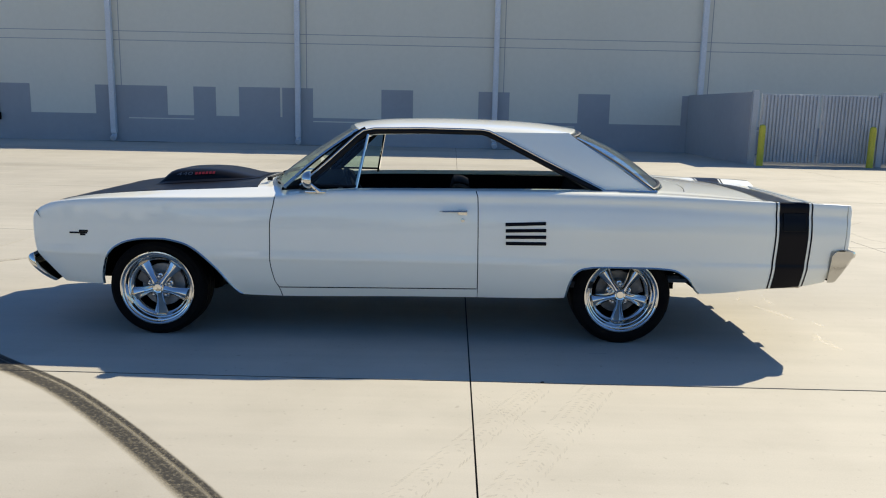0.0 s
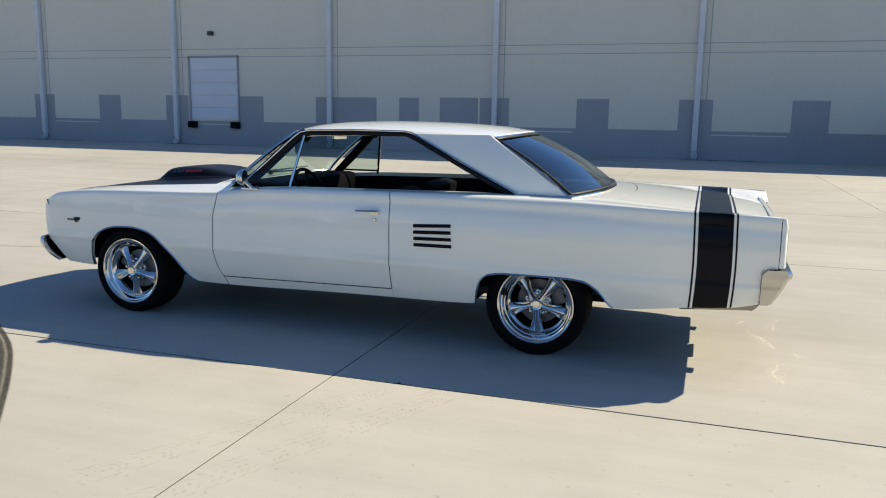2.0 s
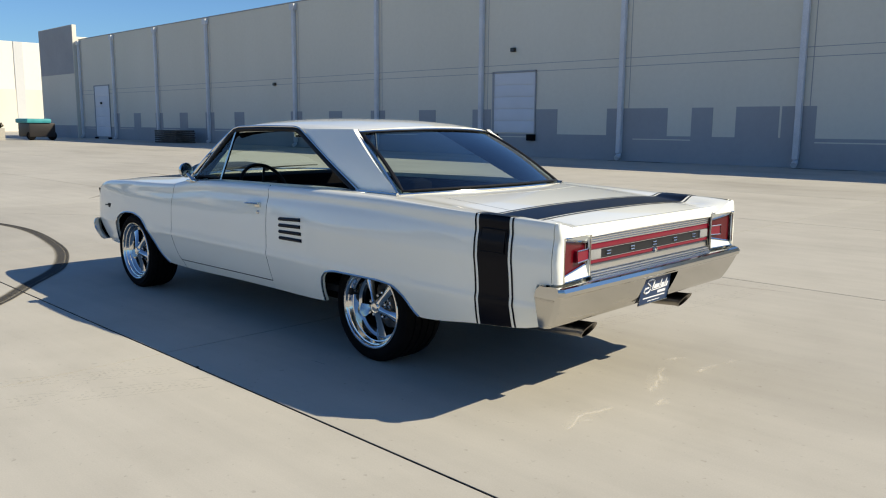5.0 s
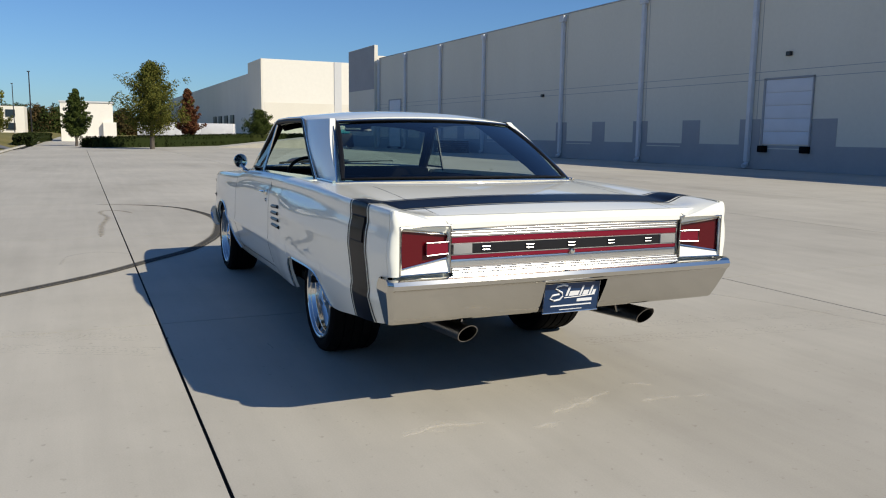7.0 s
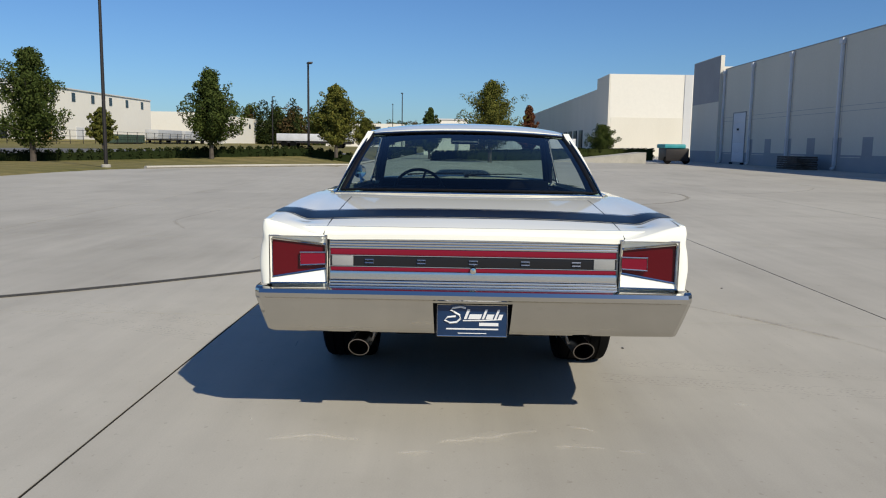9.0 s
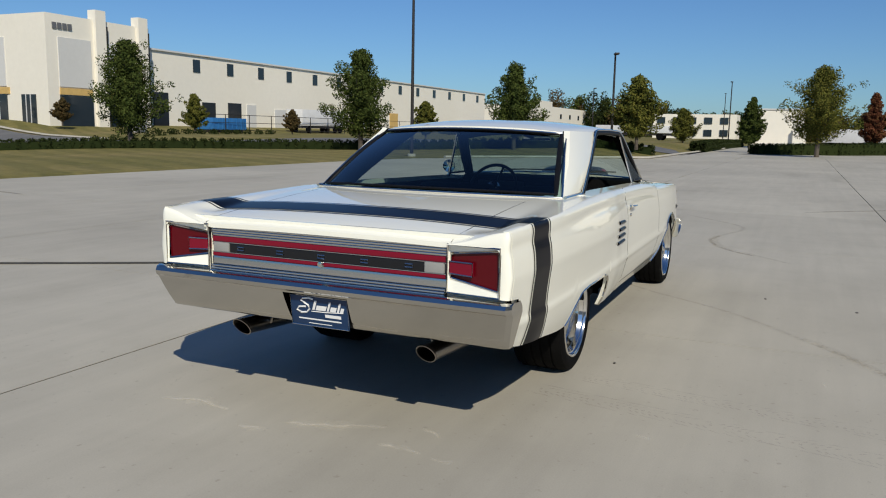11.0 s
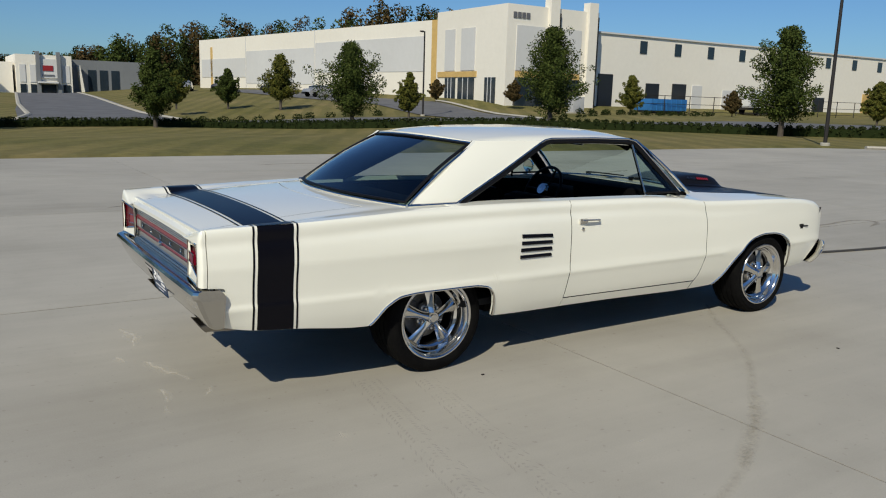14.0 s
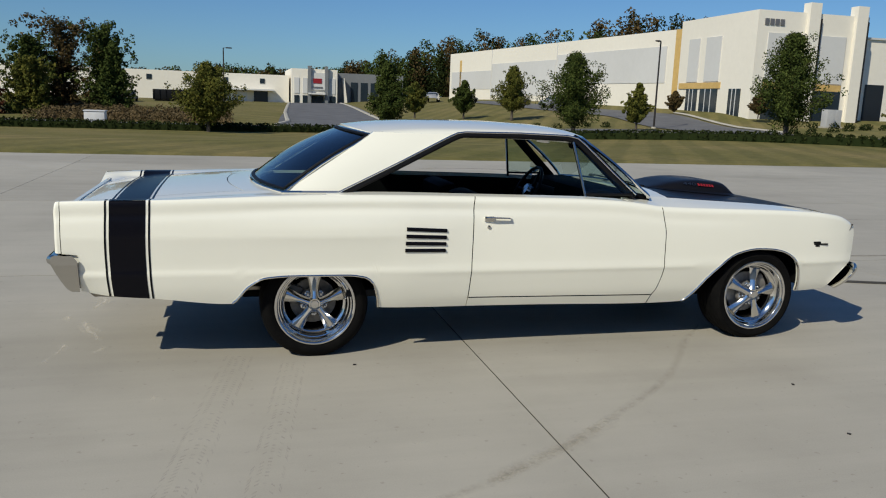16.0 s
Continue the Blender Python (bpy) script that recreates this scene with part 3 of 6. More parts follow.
def along(pts, step):
    """Points every step metres on a broken line."""
    out = []
    for a, b in zip(pts, pts[1:]):
        a, b = Vector(a), Vector(b)
        n = max(1, int((b - a).length / step))
        out += [a.lerp(b, i / n) for i in range(n)]
    return out + [Vector(pts[-1])]


def hedge(label, pts, width, h0, h1, seed):
    ob = thing("hedge", label, "hedge", "clipped hedges")
    path = along([(x, y, 0) for x, y in pts], 0.5)
    rng = random.Random(seed)
    centres, radii = [], []
    bm = bmesh.new()
    rows = []
    for i, p in enumerate(path):
        d = (path[min(i + 1, len(path) - 1)] - path[max(i - 1, 0)]).normalized()
        n = Vector((-d.y, d.x, 0))
        z = land(p.x, p.y) - 0.05
        h = h0 + (h1 - h0) * i / len(path)
        rows.append([bm.verts.new(p + n * s * width * 0.5 + Vector((0, 0, z + k * h * 0.94))) for s, k in ((-1, 0), (-1, 1), (1, 1), (1, 0))])
        for s in (-0.38, 0, 0.38):
            for k in (0.35, 0.85):
                centres.append(p + n * s * width + Vector((0, 0, z + h * k)) + Vector((rng.uniform(-0.1, 0.1), 0, 0)))
                radii.append(0.24)
    for a, b in zip(rows, rows[1:]):
        for k in range(3):
            bm.faces.new((a[k], b[k], b[k + 1], a[k + 1]))
    part("hedge_core", bm, LEAF_HEDGE, ob)
    me = leaf_cloud(centres, radii, len(path) * 380, 0.13, seed)
    me.materials.append(LEAF_HEDGE)
    leaves = new("leaves", me)
    leaves.parent = ob


hedge("long low clipped dark green hedge along the street", [(40, -46.5), (18, -46), (4, -46.5), (-8, -49.5), (-15, -46), (-22, -38.5), (-28.5, -31), (-34, -26), (-37.5, -22.5), (-41.3, -15), (-43.2, -9), (-43.6, -6.6)], 1.1, 0.40, 0.50, 5)
hedge("low clipped hedge beyond the yard", [(-58, -1.5), (-62, 4), (-70, 9), (-76, 13.5), (-76.5, 20.5)], 1.2, 0.8, 1.35, 6)
hedge("low clipped hedge beyond the yard", [(-60, -5.8), (-80, -6.2), (-98, -5.5)], 1.2, 0.8, 0.9, 7)

# small shrubs in rows on the far bank
rng = random.Random(3)
shrubs = thing("shrub_row", "rows of small round dark shrubs on the bank", "shrubs", kind="stuff")
centres = [(x + rng.uniform(-0.3, 0.3), y, land(x, y) + 0.15) for x, y in [(-12 - 1.4 * k, -56 + 0.15 * k) for k in range(12)] + [(-36 - 1.8 * k, -44.5 - 0.2 * k) for k in range(14)] + [(-44 - 1.8 * k, -50) for k in range(12)]]
me = leaf_cloud(centres, [0.45] * len(centres), 4500, 0.16, 8, 0.7)
me.materials.append(LEAF_HEDGE)
new("shrubs", me).parent = shrubs
# tall dry weeds on the bank below the far car park
weeds = thing("weed_bank", "tall brown dry weeds on a rough bank", "weeds", kind="stuff")
centres = [(x, y, land(x, y) + rng.uniform(-0.1, 0.3) + 0.03 * (-58 - y)) for x, y in [(rng.uniform(2.5, 17), rng.uniform(-72, -58)) for k in range(260)]]
me = leaf_cloud(centres, [rng.uniform(0.35, 0.75) for c in centres], 30000, 0.16, 18, 0.8)
me.materials.append(LEAF_WEED)
new("weeds", me).parent = weeds


def lamp_post(x, y, top, arm_turn, label="dark slim parking lot lamp post"):
    z = land(x, y)
    ob = thing("street_lamp", label, "street lamp", "lamp posts", at=pose(x, y, z, 0, 0, arm_turn))
    part("post", tube(bmesh.new(), [(0, 0, -0.1), (0, 0, top - z)], [0.085, 0.06], 10), POLE, ob)
    part("base", lathe(bmesh.new(), [(0.20, -0.1), (0.20, 0.10), (0.17, 0.13), (0.0001, 0.13)], 16), KERB, ob, "concrete base").matrix_local = pose(0, 0, 0, 90)
    head = part("lamp_head", boxed(0.25, 0.85, -0.15, 0.15, top - z - 0.05, top - z + 0.06, bevel=0.03), POLE, ob)
    part("arm", tube(bmesh.new(), [(0, 0, top - z - 0.02), (0.30, 0, top - z)], 0.03, 6), POLE, ob)
    return ob


lamp_post(-28.6, -15.4, 8.05, 20)
lamp_post(-46.0, -9.6, 6.35, 20)
lamp_post(-31.5, -53.8, 7.0, 40)
lamp_post(-104.0, -7.2, 8.2, 0)
lamp_post(-101.0, -24.5, 7.3, 30)
lamp_post(3.0, -80.0, 6.2, 180)
lamp_post(-150.0, -12.0, 9.0, 0)

# kerb round the lawn's point
pts = along([(x, yard_edge(x), 0) for x in (-90, -60, -45, -39.5, -38.6, -38.2, -37.6, -37, -36, -35, -34, -33, -32, -31, -30, -29)], 0.6)
bm = tube(bmesh.new(), [(p.x, p.y, 0.055) for p in pts], 0.12, 6, flat=0.7)
setting("kerb", bm, KERB, "pale concrete kerb round the lawn's point", "kerb")

# driveways up to the far buildings
def ribbon(name, pts, w0, w1, m, label, lift):
    path = along([(x, y, 0) for x, y in pts], 1.5)
    bm = bmesh.new()
    rows = []
    for i, p in enumerate(path):
        d = (path[min(i + 1, len(path) - 1)] - path[max(i - 1, 0)]).normalized()
        n = Vector((-d.y, d.x, 0))
        w = w0 + (w1 - w0) * i / len(path)
        rows.append([bm.verts.new((*(p + n * s * w / 2).xy, land(*(p + n * s * w / 2).xy) + lift)) for s in (-1, -0.5, 0, 0.5, 1)])
    for a, b in zip(rows, rows[1:]):
        for k in range(4):
            bm.faces.new((a[k], b[k], b[k + 1], a[k + 1]))
    return setting(name, bm, m, label, "road")


ribbon("road_1", [(60, -56), (10, -54), (-12, -54.5), (-22, -50), (-33, -40), (-42, -29), (-50, -14), (-52, -6)], 7.0, 7.0, ASPHALT, "grey asphalt street beyond the hedge", 0.03)
ribbon("road_2", [(-6.5, -55), (-7.5, -75), (-9.5, -100), (-11, -128)], 11.0, 8.0, ASPHALT, "grey asphalt driveway to the far building", 0.06)
ribbon("road_3", [(-34, -44), (-36, -56), (-36.5, -70), (-33, -110)], 7.5, 7.0, ASPHALT, "grey asphalt driveway to the white warehouse", 0.06)
for pts in ([(-1.0, -57.5), (-2.6, -66), (-3.5, -85), (-6.5, -124)], [(-12.6, -57.5), (-12.0, -70), (-13.2, -95), (-14.6, -124)], [(-38.2, -46), (-40.3, -56), (-40.6, -66)]):
    p = along([(x, y, 0) for x, y in pts], 1.0)
    setting("kerb", tube(bmesh.new(), [(q.x, q.y, land(q.x, q.y) + 0.09) for q in p], 0.22, 6, flat=0.5), KERB, "pale concrete driveway kerb", "kerb")


# ---- far buildings ----
def block(parent, name, x0, x1, y0, y1, z0, z1, m, label=""):
    return part(name, boxed(x0, x1, y0, y1, z0, z1), m, parent, label)


def white_warehouse():
    ob = thing("warehouse", "large white warehouse with grey panels, ochre bands and dark windows", "building")
    block(ob, "tower_wall", -57.0, -44.8, -73, -60.0, -1, 11.0, FARWHITE)
    block(ob, "wing_wall", -155, -57.0, -100, -61.6, -1, 9.15, FARWHITE)
    block(ob, "roof_edge", -155, -57.0, -61.62, -61.4, 9.15, 9.33, FARGREY)
    left = part("wing_wall", boxed(-30, 0, -66, 0, -1, 10.3), FARWHITE, ob)
    left.matrix_world = pose(-45.2, -72.8, 0, 0, 0, 7.5)
    for y0, y1, z0, z1, m, nm in ((-27, -3, 4.6, 8.6, FARGREY, "grey_panel"), (-48, -27.4, 3.0, 8.0, FARGREY, "grey_panel"), (-65, -48.4, 4.0, 7.0, FARGREY, "grey_panel"), (-1.6, -0.1, 0.5, 10.3, FARYELLOW, "ochre_band"),
                                  (-61.4, -60.6, 0.5, 9.0, FARYELLOW, "ochre_band")):
        p = block(ob, nm, -0.02, 0.06, y0, y1, z0, z1, m)
        p.matrix_world = left.matrix_world.copy()
    for y in (-27.2, -48.2):
        p = block(ob, "panel_seam", -0.02, 0.05, y - 0.08, y + 0.08, 1, 10.3, FARGREY)
        p.matrix_world = left.matrix_world.copy()
    # tower: pilasters, grey panels, ochre band, glazed base
    for y0, y1 in ((-71.2, -69.2), (-68.0, -65.4)):
        block(ob, "grey_panel", -44.9, -44.72, y0, y1, 4.6, 9.0, FARGREY)
    block(ob, "ochre_band", -44.9, -44.70, -72.6, -65.0, 3.9, 4.5, FARYELLOW)
    for y0, y1 in ((-71.0, -69.0), (-68.4, -65.4), (-63.4, -61.6)):
        w = block(ob, "window", -44.9, -44.68, y0, y1, 1.0, 3.85, FARGLASS)
        for f in (1 / 3, 2 / 3):
            block(w, "mullion", -44.70, -44.64, y0 + (y1 - y0) * f - 0.04, y0 + (y1 - y0) * f + 0.04, 1.0, 3.85, SPOUT)
    for x0, x1 in ((-49.6, -46.0), (-54.6, -51.4)):
        block(ob, "grey_panel", x0, x1, -60.1, -59.92, 4.6, 9.0, FARGREY)
        block(ob, "ochre_band", x0, x1, -60.1, -59.90, 3.9, 4.5, FARYELLOW)
        block(ob, "window", x0, x1, -60.1, -59.88, 1.0, 3.85, FARGLASS)
    for x in (-50.6, -55.9):
        block(ob, "pilaster", x - 0.6, x + 0.6, -60.6, -59.6, 0, 11.9, FARWHITE)
        block(ob, "downpipe", x - 0.9, x - 0.65, -60.3, -59.7, 0.5, 10.5, POLE)
    for k in range(4):
        block(ob, "sign_mark", -45.9 - 0.55 * k, -45.5 - 0.55 * k, -60.02, -59.9, 9.7, 10.25, GREY)
    for k in range(14):
        x = -65.7 - 5.75 * k - 0.06 * k * k
        block(ob, "window", x - 0.55, x + 0.55, -61.7, -61.52, 7.3, 8.7, FARGLASS)
    for x, w, z1, m in ((-60.0, 1.1, 4.8, FARDARK), (-67.6, 1.1, 4.0, FARDARK), (-72.2, 1.2, 4.1, FARDARK), (-75.4, 0.9, 4.0, FARGREY), (-81.4, 1.2, 3.6, FARGREY), (-92, 1.3, 3.2, FARGREY), (-101, 1.3, 3.2, FARDARK),
                        (-113.3, 1.4, 4.0, FARYELLOW), (-124, 1.3, 3.2, FARGREY)):
        block(ob, "dock_door", x - w, x + w, -61.7, -61.5, 0.3, z1, m)
    return ob


white_warehouse()

ob = thing("warehouse", "long white warehouse with a taller bay, far off", "building")
block(ob, "wall", -262, -176, -92, -58, -1, 7.9, FARWHITE)
block(ob, "bay", -190, -176, -58, -57, -1, 9.0, FARWHITE)
for k in range(8):
    block(ob, "window", -184 - 9 * k, -182.6 - 9 * k, -58.1, -57.9, 5.0, 6.2, FARGLASS)

ob = thing("office_building", "white low building with a grey entrance tower and plain sign panel", "building")
block(ob, "wall", -7.0, 62, -165, -133.5, 0, 5.1, FARWHITE)
block(ob, "tower", -15.05, -7.35, -150, -132.0, 0, 6.3, FARWHITE)
# this wing stands in shade; the shade is put into its dark grey colour
block(ob, "shade_grey_wing", -27, -15.05, -165, -134.5, 0, 5.9, SLATE)
block(ob, "sign_panel", -12.9, -10.5, -132.1, -131.7, 2.9, 5.7, FARGREY)
block(ob, "sign_shape", -12.35, -10.95, -131.72, -131.6, 3.95, 4.75, RED)
block(ob, "sign_shape", -12.5, -10.85, -131.72, -131.6, 3.15, 3.4, GREY)
for x in (-13.15, -10.3):
    block(ob, "pier", x - 0.25, x + 0.25, -132.3, -131.3, 0, 6.8, SLATE)
for x0, x1 in ((-8.6, -7.8), (-10.0, -9.2), (-14.7, -13.7)):
    block(ob, "grey_panel", x0, x1, -132.1, -131.9, 2.2, 4.8, FARGREY)
    block(ob, "window", x0, x1, -132.1, -131.85, 0.4, 1.9, FARGLASS)
block(ob, "entrance", -12.7, -10.7, -132.2, -131.8, 0.4, 1.9, FARGLASS)
block(ob, "canopy", -12.9, -10.1, -131.9, -130.6, 2.1, 2.35, FARGREY)
fin = boxed(-17.05, -16.5, -134.7, -133.0, 0, 5.0)
for v in fin.verts:
    if v.co.z > 2:
        v.co.x = -16.5 + 0.45 * (v.co.x + 16.5) + 0.35
part("fin", fin, FARWHITE, ob)
for k in range(3):
    block(ob, "window", -22.4 + 1.75 * k, -21.2 + 1.75 * k, -134.6, -134.4, 0.8, 4.4, FARGLASS)
for k in range(9):
    block(ob, "window", -3 + 6 * k, -2.2 + 6 * k, -133.6, -133.4, 3.6, 4.4, FARGLASS)
block(ob, "dock_canopy", -4.5, 6.5, -133.5, -131.5, 2.4, 2.65, FARGREY)
for k in range(3):
    block(ob, "dock_door", -3.5 + 3.4 * k, -1.2 + 3.4 * k, -133.62, -133.4, 0.3, 2.3, SPOUT if k % 2 else FARDARK)

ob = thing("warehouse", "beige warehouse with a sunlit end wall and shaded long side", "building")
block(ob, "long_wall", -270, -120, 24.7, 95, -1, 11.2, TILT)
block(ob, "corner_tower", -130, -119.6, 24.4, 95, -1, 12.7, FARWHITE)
# darker beige over the tower's side away from the sun: shade put into colour
block(ob, "shade_toned_face", -130, -119.62, 24.2, 24.4, -1, 12.7, TILT)
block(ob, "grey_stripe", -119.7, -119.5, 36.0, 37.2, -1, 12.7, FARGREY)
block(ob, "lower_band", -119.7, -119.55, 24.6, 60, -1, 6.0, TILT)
for k in range(4):
    block(ob, "dock_door", -150 - 7 * k, -146.5 - 7 * k, 24.5, 24.75, 0.3, 4.5, FARDARK)
block(ob, "white_door", -128, -126, 24.1, 24.22, 0.3, 4.8, SPOUT)

ob = thing("small_building", "small flat-roofed beige building beyond the yard", "building")
block(ob, "wall", -104, -94, -3.8, 1.7, -0.2, 4.4, FARWHITE)
block(ob, "annex", -95, -93.4, 0.6, 2.0, -0.2, 2.2, FARWHITE)
block(ob, "roof_edge", -104.1, -93.9, -3.9, 1.8, 4.4, 4.55, FARGREY)
ob = thing("apartment_building", "white two-storey building far beyond the yard", "building")
block(ob, "wall", -190, -180, -30, -12, 0, 6.0, FARWHITE)
for k in range(5):
    for z in (1.2, 3.9):
        block(ob, "window", -180.1, -179.8, -29 + 3.4 * k, -27.3 + 3.4 * k, z, z + 1.4, FARGLASS)


def trailer(x, y, length, turn, m, label="white box trailer parked beyond the hedge", h=2.6):
    ob = thing("trailer", label, "trailer", "parked trailers", at=pose(x, y, land(x, y), 0, 0, turn))
    part("body", boxed(-length / 2, length / 2, -1.2, 1.2, 0.9, 0.9 + h, bevel=0.04), m, ob)
    for a in (-length / 2 + 1.0, -length / 2 + 2.2, length / 2 - 1.6):
        for s in (-1, 1):
            bm = lathe(bmesh.new(), [(0.0001, 0.11), (0.25, 0.11), (0.46, 0.10), (0.48, 0.0), (0.46, -0.1), (0.0001, -0.11)], 16)
            part("tyre", bm, RUBBER, ob).matrix_local = pose(a, s * 1.0, 0.48)
    part("skirt", boxed(-length / 2, length / 2, -1.1, 1.1, 0.6, 0.9), POLE, ob)
    return ob


for x, y, ln, tn, h in ((-100, -18.5, 10, 88, 0.95), (-82, -56.2, 10, 0, 2.0), (-80, 6.5, 6, 80, 1.3), (-83, 10.5, 6, 75, 1.3)):
    trailer(x, y, ln, tn, SPOUT, h=h)
for x in (-147, -162):
    trailer(x, -56, 13, 0, GATE, "grey box trailer parked beyond the fence", 1.7)
crate = thing("container", "dark green steel container beyond the fence", "container", at=pose(-128, -56, land(-128, -56)))
part("body", boxed(-6, 6, -1.2, 1.2, 0.1, 1.5, bevel=0.05), GREENBOX, crate)
for k in range(13):
    part("rib", boxed(-5.9 + k * 0.96, -5.75 + k * 0.96, 1.2, 1.28, 0.15, 1.45), GREENBOX, crate)
part("skid", boxed(-5.8, 5.8, -0.9, 0.9, -0.05, 0.1), POLE, crate)
skip = thing("container", "long black open container in the far car park", "container", at=pose(10.0, -110, land(10, -110)))
part("body", boxed(-3.2, 2.6, -1.2, 1.2, 0.15, 1.55, bevel=0.05), TRIM, skip)
for k in range(8):
    part("rib", boxed(-3.15 + k * 0.8, -3.03 + k * 0.8, 1.2, 1.28, 0.2, 1.5), TRIM, skip)
part("skid", boxed(-3.0, 2.4, -0.9, 0.9, -0.05, 0.15), POLE, skip)
blue = thing("dumpster", "long blue roll-off container by the warehouse docks", "container", at=pose(-63.6, -56.5, land(-63.6, -56.5), 0, 0, 2))
part("body", boxed(-2.9, 2.9, -1.2, 1.2, 0.25, 1.50, bevel=0.05), BLUEPAINT, blue)
for k in range(8):
    part("rib", boxed(-2.85 + k * 0.80, -2.75 + k * 0.80, 1.2, 1.28, 0.3, 1.5), BLUEPAINT, blue)
part("skid", boxed(-2.8, 2.8, -0.8, 0.8, -0.05, 0.25), POLE, blue)


def parked_car(x, y, turn, m, label):
    ob = thing("parked_car", label, "car", "cars by the far warehouse", at=pose(x, y, land(x, y), 0, 0, turn))
    f = curve([(-2.2, 0.62), (-2.1, 0.78), (-1.1, 0.92), (-0.5, 1.38), (0.7, 1.42), (1.5, 1.0), (2.1, 0.95), (2.2, 0.6)])
    shell = lambda u, v: (-2.2 + 4.4 * u, (2 * v - 1) * (0.88 - 0.25 * max(0, f(-2.2 + 4.4 * u) - 0.95) * (0.0 if 0.1 < v < 0.9 else 0)), 0.35 if v in (0, 1) else (f(-2.2 + 4.4 * u) if 0.15 < v < 0.85 else 0.35 + 0.72 * (f(-2.2 + 4.4 * u) - 0.35)))
    part("body", grid(shell, lin(0, 1, 24), [0, 0.02, 0.18, 0.5, 0.82, 0.98, 1]), m, ob)
    part("window_band", boxed(-0.75, 1.2, -0.80, 0.80, 0.98, 1.30, bevel=0.12), FARGLASS, ob)
    for a in (-1.35, 1.35):
        for s in (-1, 1):
            part("tyre", lathe(bmesh.new(), [(0.0001, 0.11), (0.3, 0.1), (0.32, 0.0), (0.3, -0.1), (0.0001, -0.11)], 16), RUBBER, ob).matrix_local = pose(a, s * 0.80, 0.32)


for k, (x, y, m, label) in enumerate(((-35.5, -84, CAR_GREY, "grey sedan parked by the white warehouse"), (-34.5, -96, CAR_DARK, "dark car parked by the white warehouse"), (-30, -104, CAR_DARK, "dark car parked by the white warehouse"),
                                      (-26, -108, CAR_GREY, "grey car parked by the white warehouse"))):
    parked_car(x, y, 10 + 20 * k, m, label)
for x, y in ((15.2, -104.0), (17.6, -105.0)):
    parked_car(x, y, 84, CAR_GREY, "pale grey car in the car park of the low building")

cabinet = thing("utility_cabinet", "pale grey utility cabinet beside the lawn", "cabinet", "utility cabinets", at=pose(10.4, -48.6, land(10.4, -48.6)))
part("body", boxed(-0.6, 0.6, -0.5, 0.5, -0.05, 0.95, bevel=0.04), SPOUT, cabinet)
part("lid", boxed(-0.64, 0.64, -0.54, 0.54, 0.95, 1.03, bevel=0.02), SPOUT, cabinet)
for x, y in ((-45.5, -50.4), (-46.9, -51.3)):
    c = thing("utility_cabinet", "slim grey utility cabinet behind the hedge", "cabinet", "utility cabinets", at=pose(x, y, land(x, y)))
    part("body", boxed(-0.4, 0.4, -0.35, 0.35, 0, 1.5, bevel=0.04), GATE, c)
    part("plinth", boxed(-0.5, 0.5, -0.45, 0.45, -0.05, 0.12), KERB, c)

# fence along the white warehouse's yard
fence = thing("fence", "thin dark metal fence along the warehouse yard", "fence")
for k in range(26):
    x = -58 - 4.0 * k
    part("post", tube(bmesh.new(), [(x, -54.5, land(x, -54.5) - 0.05), (x, -54.5, land(x, -54.5) + 2.0)], 0.05, 5), POLE, fence)
for h in (0.3, 1.1, 1.95):
    part("rail", tube(bmesh.new(), [(-58 - 4.0 * k, -54.5, land(-58 - 4.0 * k, -54.5) + h) for k in range(26)], 0.03, 5), POLE, fence)

# ramp and tarped machine at the warehouse's far end
bm = bmesh.new()
v = [bm.verts.new(p) for p in ((-60, 8, 0), (-60, 16, 0), (-60, 16, 0.9), (-64, 8, 0), (-64, 16, 0), (-64, 16, 0.9))]
for q in ((0, 1, 2), (3, 5, 4), (0, 2, 5, 3), (1, 4, 5, 2), (0, 3, 4, 1)):
    bm.faces.new([v[i] for i in q])
setting("ramp", bm, KERB, "pale concrete ramp at the warehouse's end", "ramp")
ob = thing("tarped_machine", "dark machine under a teal tarp by the warehouse", "machine", at=pose(-60, 18.2, 0))
part("body", boxed(-1.2, 1.2, -0.9, 1.0, 0.25, 1.3, bevel=0.1), POLE, ob)
part("tarp", boxed(-1.3, 1.3, -1.05, 0.7, 1.28, 1.62, bevel=0.12), TEAL, ob)
for a in (-0.7, 0.8):
    part("tyre", lathe(bmesh.new(), [(0.0001, 0.15), (0.3, 0.14), (0.35, 0.0), (0.3, -0.14), (0.0001, -0.15)], 16), RUBBER, ob).matrix_local = pose(1.0, a, 0.35, 0, 0, 90)
ob = thing("pallet_stack", "dark stack of pallets against the warehouse wall", "pallets", at=pose(-47.5, 23.2, 0))
for k in range(6):
    part("pallet", boxed(-1.6, 1.6 - 0.1 * (k % 2), -0.8, 0.6, k * 0.15, k * 0.15 + 0.12, bevel=0.01), BARK, ob)

# far woods on the horizon: long strips of crowns, their tops given along each line
woods = thing("far_woods", "far line of mixed green and brown autumn woods", "trees", kind="stuff")
STRIPS = (
    ((95, -215), (-80, -200), [(0, 8.5), (0.30, 7.0), (0.42, 6.8), (0.51, 9.0), (0.60, 8.5), (0.68, 9.6), (0.74, 13.0), (0.80, 15.4), (0.86, 18.4), (0.92, 19.5), (1, 20.0)]),
    ((-62, -146), (-112, -158), [(0, 13.5), (0.08, 17.0), (0.35, 20.5), (0.6, 20.0), (1, 22.0)]),
    ((-225, -62), (-250, -38), [(0, 14.0), (0.4, 12.4), (0.7, 11.5), (1, 9.2)]),
    ((-250, -38), (-262, 40), [(0, 9.0), (0.2, 8.3), (1, 8.2)]),
)
